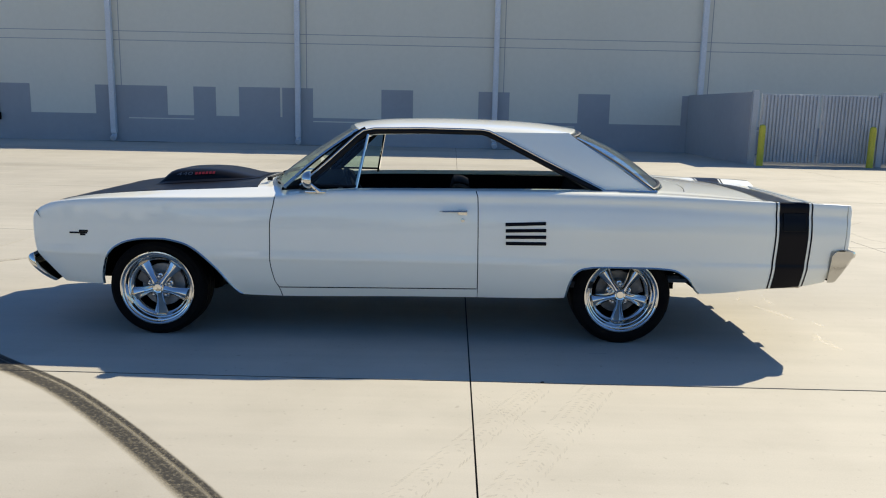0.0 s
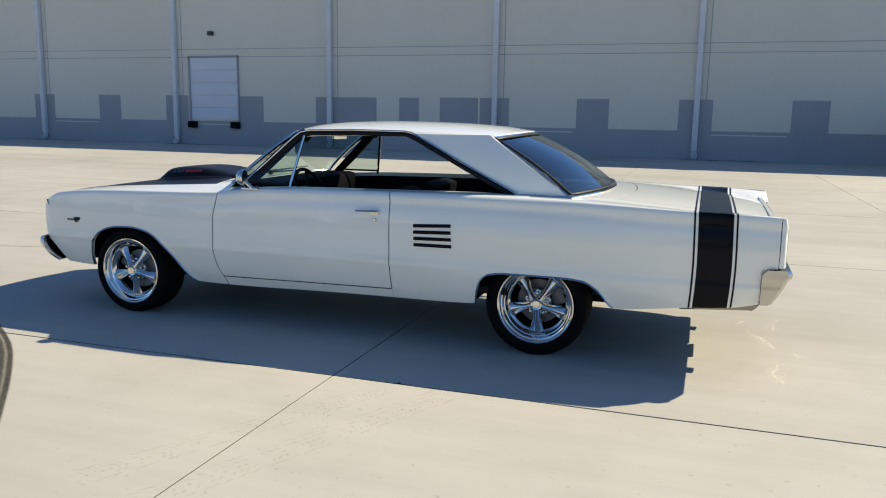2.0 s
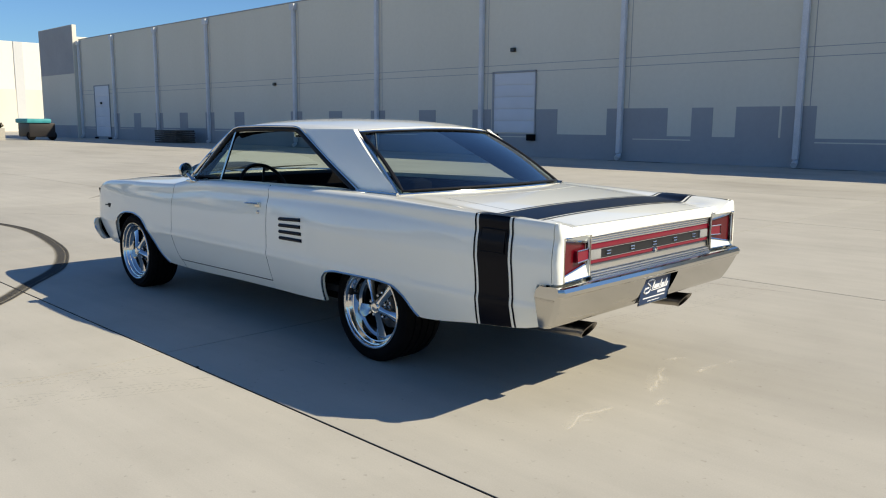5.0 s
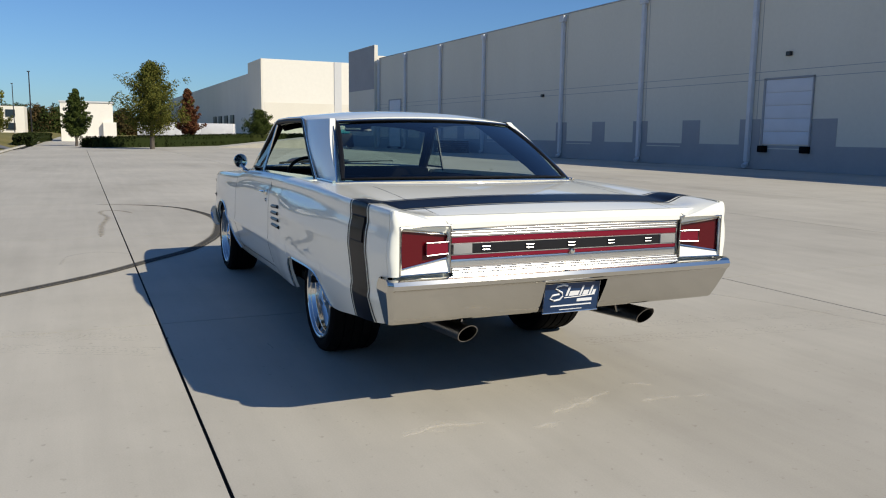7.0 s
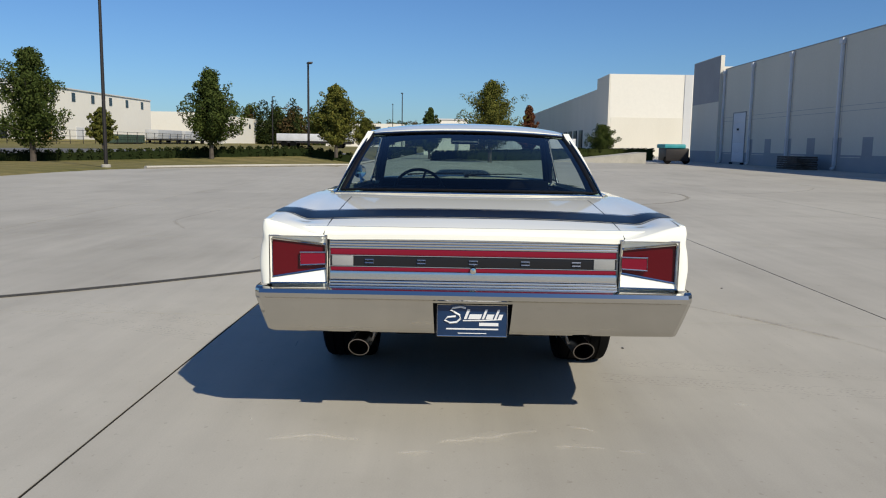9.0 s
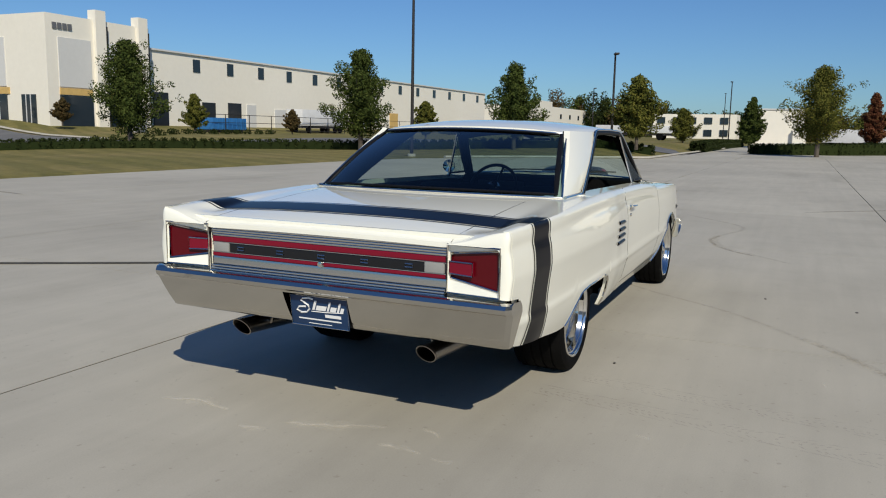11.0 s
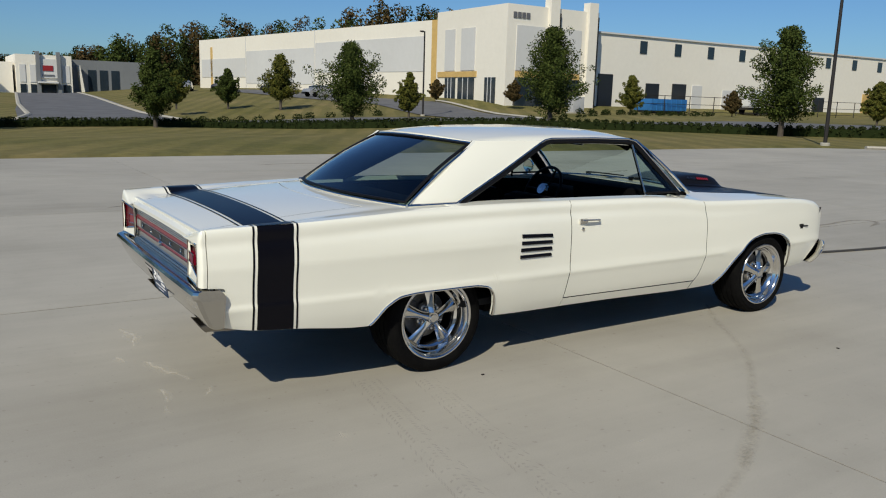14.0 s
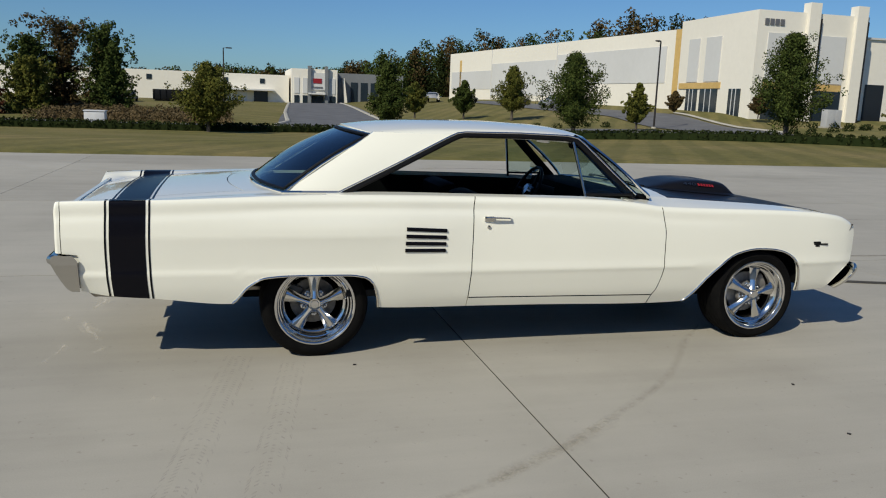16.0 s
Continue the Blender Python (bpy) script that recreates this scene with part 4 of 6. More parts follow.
rng = random.Random(7)
clumps = {0: ([], []), 1: ([], []), 2: ([], [])}
for (xa, ya), (xb, yb), tops in STRIPS:
    top = curve(tops)
    n = int(math.hypot(xb - xa, yb - ya) / 0.8)
    for k in range(n):
        t = (k + rng.random()) / n
        x, y, h = xa + (xb - xa) * t, ya + (yb - ya) * t + rng.uniform(-9, 9), top(t) * rng.uniform(0.86, 1.10)
        kind = rng.choice((0, 0, 1, 1, 2))
        base = land(x, y)
        for i in range(12):
            f = (i + rng.random()) / 12
            clumps[kind][0].append((x + rng.gauss(0, 1.5) * (1.15 - f), y + rng.gauss(0, 1.5) * (1.15 - f), base + (h - base - 0.8) * f))
            clumps[kind][1].append(2.3 * (1.15 - 0.6 * f))
for kind, m in ((0, LEAF_GREEN), (1, LEAF_BROWN), (2, LEAF_HEDGE)):
    me = leaf_cloud(*clumps[kind], 85 * len(clumps[kind][0]), 0.62, 11 + kind)
    me.materials.append(m)
    new("woodland", me).parent = woods


# ---- marks on the concrete ----
def mark_material(name, tone, density, scale, feather=0.0):
    """Worn rubber or dust; with feather it thins out raggedly towards the mark's edges."""
    m = shader(name, tone, 0.85)
    n = noise_tex(m, scale, 6, 0.7)
    r = ramp(m, n.outputs[0], [(0.5 - density * 0.5, (0, 0, 0)), (0.5 + (1 - density) * 0.5, (1, 1, 1))])
    inv = node(m, "ShaderNodeMath")
    inv.operation = "MULTIPLY"
    inv.inputs[1].default_value = density
    wire(m, r.outputs[0], inv.inputs[0])
    alpha = inv
    if feather:
        split = m.node_tree.nodes.new("ShaderNodeSeparateXYZ")
        wire(m, m.node_tree.nodes.new("ShaderNodeTexCoord").outputs["UV"], split.inputs[0])
        ragged = noise_tex(m, scale * 4, 4, 0.7)
        last = split.outputs[0]
        # 1 in the middle of the mark, 0 at its edges, roughened by noise
        for op, other in (("PINGPONG", 0.5), ("MULTIPLY", 2.0 / feather), ("ADD", ragged.outputs[0]), ("SUBTRACT", 0.55), ("MINIMUM", 1.0), ("MAXIMUM", 0.0), ("MULTIPLY", inv.outputs[0])):
            alpha = node(m, "ShaderNodeMath")
            alpha.operation = op
            wire(m, last, alpha.inputs[0])
            if isinstance(other, float):
                alpha.inputs[1].default_value = other
            else:
                wire(m, other, alpha.inputs[1])
            last = alpha.outputs[0]
    wire(m, alpha.outputs[0], bsdf(m).inputs["Alpha"])
    return m


SKID = mark_material("skid_rubber", (0.014, 0.013, 0.012), 0.97, 60, 0.55)
SKID_FAINT = mark_material("faint_rubber", (0.18, 0.168, 0.152), 0.40, 12, 0.9)
SKID_MID = mark_material("worn_rubber", (0.10, 0.093, 0.085), 0.64, 10, 0.8)
TREAD = mark_material("tread_dust", (0.19, 0.178, 0.158), 0.34, 14)
PALE_FAINT = mark_material("cloudy_scuff", (0.60, 0.57, 0.51), 0.30, 20)
PALE = mark_material("pale_scuff", (0.66, 0.63, 0.57), 0.52, 18)


def mark(name, label, pts, width, m, z=0.003, wobble=0.0, seed=0):
    rng = random.Random(seed)
    path = along([(x, y, 0) for x, y in pts], 0.12)
    bm = bmesh.new()
    uv = bm.loops.layers.uv.new("across")
    rows = []
    for i, p in enumerate(path):
        d = (path[min(i + 1, len(path) - 1)] - path[max(i - 1, 0)]).normalized()
        n = Vector((-d.y, d.x, 0))
        taper = min(1.0, i / 4, (len(path) - 1 - i) / 4) * 0.8 + 0.2
        w = width * taper * (1 + wobble * rng.uniform(-1, 1))
        rows.append([bm.verts.new((*(p + n * s * w / 2).xy, z)) for s in (-1, 1)])
    for a, b in zip(rows, rows[1:]):
        face = bm.faces.new((a[0], b[0], b[1], a[1]))
        for loop, across in zip(face.loops, (0.0, 0.0, 1.0, 1.0)):
            loop[uv].uv = (across, 0.0)
    ob = finish(name, bm, m)
    ob.visible_shadow = False
    return tagged(ob, label, "ground mark", kind="stuff")


def arc_through(knots, n=60):
    """A smooth path through points, by their running length."""
    s = [0.0]
    for a, b in zip(knots, knots[1:]):
        s.append(s[-1] + math.dist(a, b))
    fx, fy = curve([(t, k[0]) for t, k in zip(s, knots)]), curve([(t, k[1]) for t, k in zip(s, knots)])
    return [(fx(t), fy(t)) for t in lin(0, s[-1], n)]


big = arc_through([(1.4, -5.9), (0.6, -4.6), (0.0, -3.65), (-0.545, -2.965), (-0.83, -2.65), (-1.19, -2.27), (-1.66, -1.83), (-2.13, -1.495), (-2.9, -0.95), (-4.3, -0.48), (-6.0, -0.27), (-7.5, -0.50), (-8.3, -1.0), (-8.7, -1.8)])
mark("skid_mark", "dark curved tyre skid mark on the concrete", [(x - 0.012, y - 0.014) for x, y in big], 0.135, SKID)
mark("skid_mark", "thin dark edge of a tyre skid mark", [(x + 0.030, y + 0.035) for x, y in big], 0.045, SKID, 0.004)
mark("skid_mark", "faint curved tyre mark on the concrete", arc_through([(-1.3, 0.5), (-1.02, 0.8), (-0.46, 1.5), (0.13, 1.98), (0.6, 2.32), (1.0, 2.55), (1.7, 2.8), (2.5, 2.95)]), 0.075, SKID_FAINT)
mark("skid_mark", "faint curved tyre mark on the concrete", arc_through([(0.1, 2.0), (0.4, 2.2), (0.62, 2.33), (0.95, 2.52)]), 0.12, SKID_FAINT, 0.004)
mark("skid_mark", "faint curved tyre mark far across the yard", arc_through([(-8.0, 0.2), (-6.3, 1.2), (-5.05, 0.95), (-4.2, 1.1), (-3.8, 1.4), (-3.2, 1.9)]), 0.10, SKID_FAINT)
mark("skid_mark", "faint curved tyre mark far across the yard", arc_through([(-9.6, 2.0), (-10.33, 2.69), (-11.26, 3.75), (-12.05, 4.76), (-13.19, 5.54), (-14.56, 6.06), (-15.73, 6.2), (-16.6, 5.9)]), 0.17, SKID_MID)
mark("skid_mark", "faint curved tyre mark far across the yard", arc_through([(-16.28, 7.48), (-17.31, 9.35), (-18.92, 11.12), (-21.0, 12.3)]), 0.16, SKID_FAINT)
mark("skid_mark", "small looping tyre mark on the concrete", arc_through([(-4.2, -1.84), (-5.4, -1.80), (-6.5, -1.70), (-7.2, -1.78), (-7.54, -1.72), (-7.54, -1.59), (-7.3, -1.42), (-6.99, -1.33)]), 0.11, SKID_MID)
mark("skid_mark", "faint tyre mark beside a large skid mark", arc_through([(-2.19, -2.24), (-2.71, -2.18), (-2.94, -1.92), (-2.69, -1.55)]), 0.05, SKID_FAINT)
mark("skid_mark", "curved tyre mark on the open yard", arc_through([(1.97, -6.72), (1.54, -6.88), (1.08, -6.81), (0.73, -6.3)]), 0.10, SKID_MID)
mark("skid_mark", "curved tyre mark on the open yard", arc_through([(-2.16, -12.44), (-2.98, -12.61), (-3.91, -12.55), (-4.45, -12.1), (-4.3, -11.2)]), 0.16, SKID_MID)
mark("skid_mark", "looping tyre mark beyond the car's nose", arc_through([(-5.3, 0.96), (-4.84, 0.91), (-4.33, 1.01), (-3.88, 1.24), (-3.6, 1.5)]), 0.09, SKID_MID)
mark("skid_mark", "faint curved tyre mark far across the yard", arc_through([(-9.5, -3.2), (-8.0, -4.4), (-6.5, -4.5), (-5.0, -3.9)]), 0.09, SKID_FAINT)
mark("skid_mark", "faint curved tyre mark beyond the car", arc_through([(6.2, 5.4), (5.6, 4.7), (5.5, 3.9), (5.9, 3.2), (6.6, 2.8)]), 0.08, SKID_FAINT)

STAIN = mark_material("damp_stain", (0.05, 0.047, 0.043), 0.75, 3)
for k, x in enumerate(spout_x[4:12]):
    mark("damp_stain", "dark damp stain under a downspout", [(x - 0.5, WALL_Y - 0.42), (x + 0.3, WALL_Y - 0.50), (x + 1.5, WALL_Y - 0.40), (x + 2.4, WALL_Y - 0.36)], 0.42, STAIN, 0.003, 0.35, k)


def tread_track(a, b, width, seed):
    """A dusty tyre print: staggered rows of small block prints, with gaps."""
    rng = random.Random(seed)
    a, b = Vector((*a, 0)), Vector((*b, 0))
    d = (b - a).normalized()
    n = Vector((-d.y, d.x, 0))
    bm = bmesh.new()
    for k in range(int((b - a).length / 0.032)):
        for c in range(5):
            if rng.random() < 0.38:
                continue
            w = width * (0.10 if c in (0, 4) else 0.13)
            at = a + d * (0.032 * k + (0.014 if c % 2 else 0)) + n * width * (c / 4 - 0.5)
            slant = d * (0.010 * (c - 2))
            h = d * (0.011 if c in (0, 4) else 0.007)
            v = [bm.verts.new((*(at + p).xy, 0.003)) for p in (-n * w / 2 - h - slant, n * w / 2 - h + slant, n * w / 2 + h + slant, -n * w / 2 + h - slant)]
            bm.faces.new(v)
    ob = finish("tread_mark", bm, TREAD)
    ob.visible_shadow = False
    tagged(ob, "faint dusty tyre tread print on the concrete", "ground mark", kind="stuff")


for k, (a, b, w) in enumerate((((1.925, 0.757), (2.29, 3.15), 0.15), ((1.62, 0.91), (1.97, 3.3), 0.13), ((1.19, -1.69), (0.45, -3.25), 0.16), ((0.86, -1.71), (0.1, -3.15), 0.14), ((0.56, -1.81), (0.80, -2.35), 0.08))):
    tread_track(a, b, w, k)
rng = random.Random(12)
cracks = [((2.92, -0.86), (2.87, -0.66), (2.91, -0.47)), ((2.93, -0.14), (2.87, 0.04), (2.80, 0.20), (2.78, 0.30)), ((2.94, 0.36), (2.93, 0.42), (2.96, 0.56)), ((2.70, 0.45), (2.76, 0.56)), ((2.675, -1.0), (2.70, -0.98)),
          ((2.36, 1.33), (2.36, 1.39)), ((3.05, -0.30), (3.02, -0.15)), ((2.99, 0.62), (2.97, 0.72))]
for k, pts in enumerate(cracks):
    fine = along([(x, y, 0) for x, y in pts], 0.035)
    mark("pale_scuff", "pale scuffed scrape in the concrete", [(p.x + rng.uniform(-0.012, 0.012), p.y) for p in fine], 0.016, PALE, 0.004, 0.7, k)
    mark("pale_scuff", "cloudy pale scuffing round a scrape in the concrete", [(p.x + rng.uniform(-0.03, 0.03), p.y) for p in fine], 0.10, PALE_FAINT, 0.003, 0.6, k)
mark("pale_scuff", "small pale scuff on the concrete", [(1.25, -1.06), (1.37, -1.05)], 0.03, PALE, 0.003, 0.4, 3)
mark("pale_scuff", "small pale scuff on the concrete", [(1.10, 2.10), (1.17, 2.11)], 0.02, PALE, 0.003, 0.4, 5)
for k, (x, y) in enumerate(((1.275, 0.996), (0.906, -1.596), (-1.15, 1.71), (-0.95, 2.37))):
    bm = boxed(-0.009, 0.010, -0.006, 0.007, -0.001, 0.006, bevel=0.003)
    ob = tagged(finish("pebble", bm, POLE), "small dark bit of debris on the concrete", "debris", "bits of debris")
    ob.matrix_world = pose(x, y, 0.0, 0, 0, 40 * k)


# ---- the car ----
car = thing("car", "cream white two-door hardtop car with black hood and tail stripe", "car")

half_width = curve([(-2.30, 0.79), (-2.2, 0.818), (-1.97, 0.848), (-1.5, 0.874), (-1.0, 0.886), (-0.5, 0.890), (0.1, 0.895), (0.5, 0.900), (0.75, 0.912), (1.0, 0.926),
                    (1.5, 0.932), (2.2, 0.926), (2.6, 0.914), (2.9, 0.898)])
# how far the side draws in at each height: one crease low on doors and fenders, two on the rear quarter
tuck_front = curve([(0.20, 0.128), (0.27, 0.090), (0.36, 0.046), (0.45, 0.020), (0.505, 0.0062), (0.518, 0.0014), (0.530, 0.0), (0.545, 0.0016), (0.58, 0.0055), (0.64, 0.0072), (0.70, 0.0090), (0.78, 0.0150), (0.85, 0.0230),
                    (0.91, 0.0320), (0.94, 0.038), (0.965, 0.050), (0.985, 0.066)])
tuck_rear = curve([(0.20, 0.135), (0.27, 0.098), (0.36, 0.058), (0.45, 0.0285), (0.515, 0.0155), (0.533, 0.0128), (0.545, 0.0130), (0.553, 0.0148), (0.565, 0.0163), (0.585, 0.0157), (0.62, 0.0128), (0.66, 0.0088), (0.70, 0.0046),
                   (0.728, 0.0016), (0.738, 0.0008), (0.746, 0.0009), (0.775, 0.0050), (0.82, 0.0135), (0.87, 0.0225), (0.91, 0.0300), (0.94, 0.036), (0.965, 0.048), (0.985, 0.064)])
crest = curve([(-2.300, 0.74), (-2.285, 0.765), (-2.262, 0.790), (-2.22, 0.812), (-2.157, 0.838), (-2.085, 0.852), (-1.9, 0.873), (-1.55, 0.889), (-1.2, 0.898), (-0.74, 0.913),
               (-0.6, 0.930), (-0.45, 0.946), (-0.17, 0.960), (0.54, 0.972), (1.1, 0.980), (1.6, 0.976), (1.95, 0.964), (2.37, 0.948), (2.65, 0.943), (2.86, 0.934), (2.888, 0.918)])
sill = curve([(-2.3, 0.34), (-2.12, 0.325), (-1.848, 0.314), (-1.842, 0.36), (-1.828, 0.42), (-1.795, 0.508), (-1.74, 0.571), (-1.65, 0.612), (-1.55, 0.628), (-1.45, 0.631),
              (-1.31, 0.608), (-1.206, 0.553), (-1.10, 0.45), (-0.937, 0.267), (-0.7, 0.262), (0.04, 0.279), (1.118, 0.302), (1.131, 0.38), (1.159, 0.462), (1.21, 0.503),
              (1.315, 0.518), (1.632, 0.520), (1.774, 0.510), (1.865, 0.462), (1.968, 0.355), (2.39, 0.400), (2.62, 0.417), (2.78, 0.452), (2.9, 0.47)])
nose_x = curve([(0.30, -2.08), (0.36, -2.13), (0.45, -2.205), (0.51, -2.258), (0.62, -2.284), (0.70, -2.286), (0.77, -2.280), (0.82, -2.26)])
door_front = curve([(0.25, -0.690), (0.33, -0.708), (0.37, -0.729), (0.515, -0.752), (0.73, -0.751), (0.91, -0.722), (1.0, -0.715)])
door_rear = curve([(0.25, 0.562), (0.36, 0.560), (0.76, 0.553), (0.93, 0.548), (0.975, 0.534)])


def side_y(x, z):
    top = crest(x)
    rear, back = smooth(0.45, 1.3, x), smooth(1.3, 2.3, x)
    t = tuck_front(z) * (1 - rear) + tuck_rear(z) * rear
    t *= 1 + 0.9 * smooth(2.45, 2.75, x) * smooth(0.62, 0.47, z)
    y = half_width(x) - (t * (1 - 0.55 * back) if z > 0.745 else t)
    # a soft hollow runs under the shoulder, deepest behind the door
    hollow = (0.0035 + 0.0055 * smooth(-0.2, 0.9, x) * (1 - 0.6 * back)) * math.exp(-((z - (top - 0.075)) / 0.030) ** 2) * smooth(-1.6, -0.8, x)
    swell = 0.007 * math.exp(-((x - 1.45) / 0.75) ** 2) * math.exp(-((z - 0.80) / 0.06) ** 2)
    near = max(0.0, z - (top - 0.035)) / 0.035
    return y + swell - hollow - (0.022 - 0.012 * back) * (1 - math.sqrt(max(0.0, 1 - min(1.0, near) ** 2)))


def side_point(x_of, z_of, u, v, lift=0.0):
    x, z = x_of(u, 0.6), 0.6
    for _ in range(12):
        z = z_of(x, v)
        x = x_of(u, z)
    return x, -(side_y(x, z) + lift), z


def side_panel(name, x0, x1, z0, z1, us, vs, material=WHITE, label=""):
    xa, xb = x0(0.62), x1(0.62)
    f = lambda u, v: side_point(lambda a, z: xa + a * (xb - xa) + (x0(z) - xa) * max(0.0, 1 - a / 0.18) + (x1(z) - xb) * max(0.0, (a - 0.82) / 0.18), lambda x, b: z0(x) + b * (z1(x) - z0(x)), u, v)
    bm = grid(f, us, vs, (0, 0.022, 0))
    return both_sides(name, bm, material, car, label)


def stations(a, b, *extra, n=40):
    xs = sorted(set(lin(a, b, n)) | {e for e in extra if a < e < b})
    return [(x - a) / (b - a) for x in xs]


VROWS = [*lin(0, 0.90, 68), 0.92, 0.94, 0.955, 0.968, 0.979, 0.988, 0.995, 1]
arch_x = [-1.848, -1.845, -1.842, -1.835, -1.828, -1.81, -1.795, -1.77, -1.74, 1.118, 1.122, 1.126, 1.131, 1.145, 1.159, 1.18, 1.21, 1.26, 1.865, 1.968, -0.937]
fender = side_panel("front_fender", nose_x, lambda z: door_front(z) - 0.003, sill, crest, stations(nose_x(0.62), door_front(0.62), *arch_x, n=60), VROWS)
door_sill = lambda x: 0.330 + 0.022 * (x + 0.71) / 1.27
doors = side_panel("car_door", lambda z: door_front(z) + 0.003, lambda z: door_rear(z) - 0.003, door_sill, crest, lin(0, 1, 40), VROWS)
side_panel("rocker_panel", lambda z: door_front(z) + 0.003, lambda z: door_rear(z) - 0.001, sill, lambda x: door_sill(x) - 0.006, lin(0, 1, 20), lin(0, 1, 5))
quarters = side_panel("rear_quarter", lambda z: door_rear(z) + 0.003, lambda z: 2.828, sill, crest, stations(door_rear(0.62), 2.828, *arch_x, 2.747, 2.752, n=90), VROWS)
for quarter in quarters:
    # the lower rear corner is cut away for the end of the bumper
    bm = bmesh.new()
    bm.from_mesh(quarter.data)
    cut = [f for f in bm.faces if f.calc_center_median().x > 2.749 and f.calc_center_median().z < 0.655 - 0.010 * (f.calc_center_median().x < 2.76)]
    bmesh.ops.delete(bm, geom=cut, context="FACES")
    bm.to_mesh(quarter.data)
    bm.free()
side_panel("quarter_extension", lambda z: 2.8325, lambda z: 2.846, lambda x: 0.662, crest, lin(0, 1, 5), VROWS)
filler = lambda u, v: (2.735 + 0.055 * u, -(side_y(2.735 + 0.055 * u, 0.47 + 0.195 * v) - 0.014), 0.466 + 0.198 * v)
both_sides("bumper_filler", grid(filler, lin(0, 1, 6), lin(0, 1, 8)), WHITE, car)

# bright lips round the wheel openings
for a, b in ((-1.848, -0.937), (1.118, 1.968)):
    xs = sorted(set(lin(a + 0.002, b - 0.012, 40)) | {x for x in arch_x if a + 0.002 < x < b - 0.012})
    bm = tube(bmesh.new(), [(x, -(side_y(x, sill(x)) + 0.002), sill(x)) for x in xs], 0.0065, 6)
    both_sides("wheel_arch_trim", bm, CHROME, car, "thin chrome lip")

# dark gaskets in the shut lines of the doors
seams = [[(door_front(z), z) for z in lin(0.265, 0.905, 24)], [(door_rear(z), z) for z in lin(0.355, 0.968, 24)], [(x, door_sill(x) - 0.003) for x in lin(-0.70, 0.555, 24)]]
for seam in seams:
    both_sides("door_gasket", tube(bmesh.new(), [(x, -(side_y(x, z) - 0.004), z) for x, z in seam], 0.0048, 6), TRIM, car)

# the top: hood, fender tops, cowl, deck
hood_mid = curve([(-2.36, 0.742), (-2.33, 0.775), (-2.28, 0.803), (-2.2, 0.832), (-2.0, 0.872), (-1.8, 0.900), (-1.5, 0.930), (-1.1, 0.958), (-0.9, 0.972), (-0.6, 0.975)])
deck_mid = curve([(1.3, 0.99), (1.7, 0.987), (1.9, 0.980), (2.1, 0.970), (2.3, 0.957), (2.5, 0.940), (2.65, 0.922), (2.78, 0.900), (2.83, 0.886), (2.845, 0.876)])


def top_z(x, y):
    e = side_y(x, crest(x))
    a = min(1.0, abs(y) / e)
    if x < 0.4:
        mid = hood_mid(x)
        ridge = 0.006 * math.exp(-((abs(y) - 0.60) / 0.05) ** 2)
        return crest(x) + (mid - crest(x)) * (1 - a ** 2.6) + ridge * (1 - a) * 2
    mid = deck_mid(x)
    # behind the glass the deck falls away between two raised fins
    fin = smooth(1.75, 2.4, x)
    soft = crest(x) + (mid - crest(x)) * (1 - a ** 2.2) - 0.004 * math.exp(-((abs(y) - 0.74) / 0.06) ** 2)
    end = smooth(2.60, 2.80, x)
    inner = mid - (0.017 - 0.007 * end) * (min(abs(y), 0.76) / 0.72) ** 2.4
    k = smooth(0.725, 0.845, abs(y)) * (1 - end) + smooth(0.58, 0.90, abs(y)) * end
    return soft * (1 - fin) + fin * (inner * (1 - k) + crest(x) * k)


def top_panel(name, x0, x1, y0, y1, us, vs, material, label="", lift=0.0, flange=-0.02):
    def f(u, v):
        y, x = 0.0, 0.0
        for _ in range(3):
            xa, xb = x0(y), x1(y)
            x = xa + u * (xb - xa)
            ya, yb = y0(x), y1(x)
            y = ya + v * (yb - ya)
        return x, y, top_z(x, y) + lift
    return part(name, grid(f, us, vs, (0, 0, flange)), material, car, label)


nose_front = lambda y: -2.345 + 0.075 * (abs(y) / 0.80) ** 2
hood_half = lambda x: 0.655 - 0.03 * (x + 2.3) / 1.4
cowl_front = lambda y: -0.93 + 0.08 * (1 - (abs(y) / 0.66) ** 2) * 0 + 0.05 * (abs(y) / 0.66) ** 2
top_panel("hood", nose_front, lambda y: cowl_front(y) - 0.003, lambda x: -hood_half(x) + 0.003, lambda x: hood_half(x) - 0.003, lin(0, 1, 40), lin(0, 1, 36), HOODBLACK,
          "satin black painted hood")
for s in (-1, 1):
    top_panel("fender_top", lambda y: nose_front(y), lambda y: -0.72, lambda x: s * hood_half(x), lambda x: s * side_y(x, crest(x)), lin(0, 1, 40), lin(0, 1, 10), WHITE)
glass_front = lambda y: -0.84 + 0.17 * (abs(y) / 0.72) ** 2.2
top_panel("cowl", lambda y: cowl_front(y) + 0.003, lambda y: max(-0.70, glass_front(y) + 0.03), lambda x: -hood_half(x), lambda x: hood_half(x), lin(0, 1, 14), lin(0, 1, 30), WHITE)
for s in (-1, 1):
    top_panel("cowl_side", lambda y: -0.725, lambda y: -0.50, lambda x: s * 0.60, lambda x: s * side_y(x, crest(x)), lin(0, 1, 10), lin(0, 1, 10), WHITE)

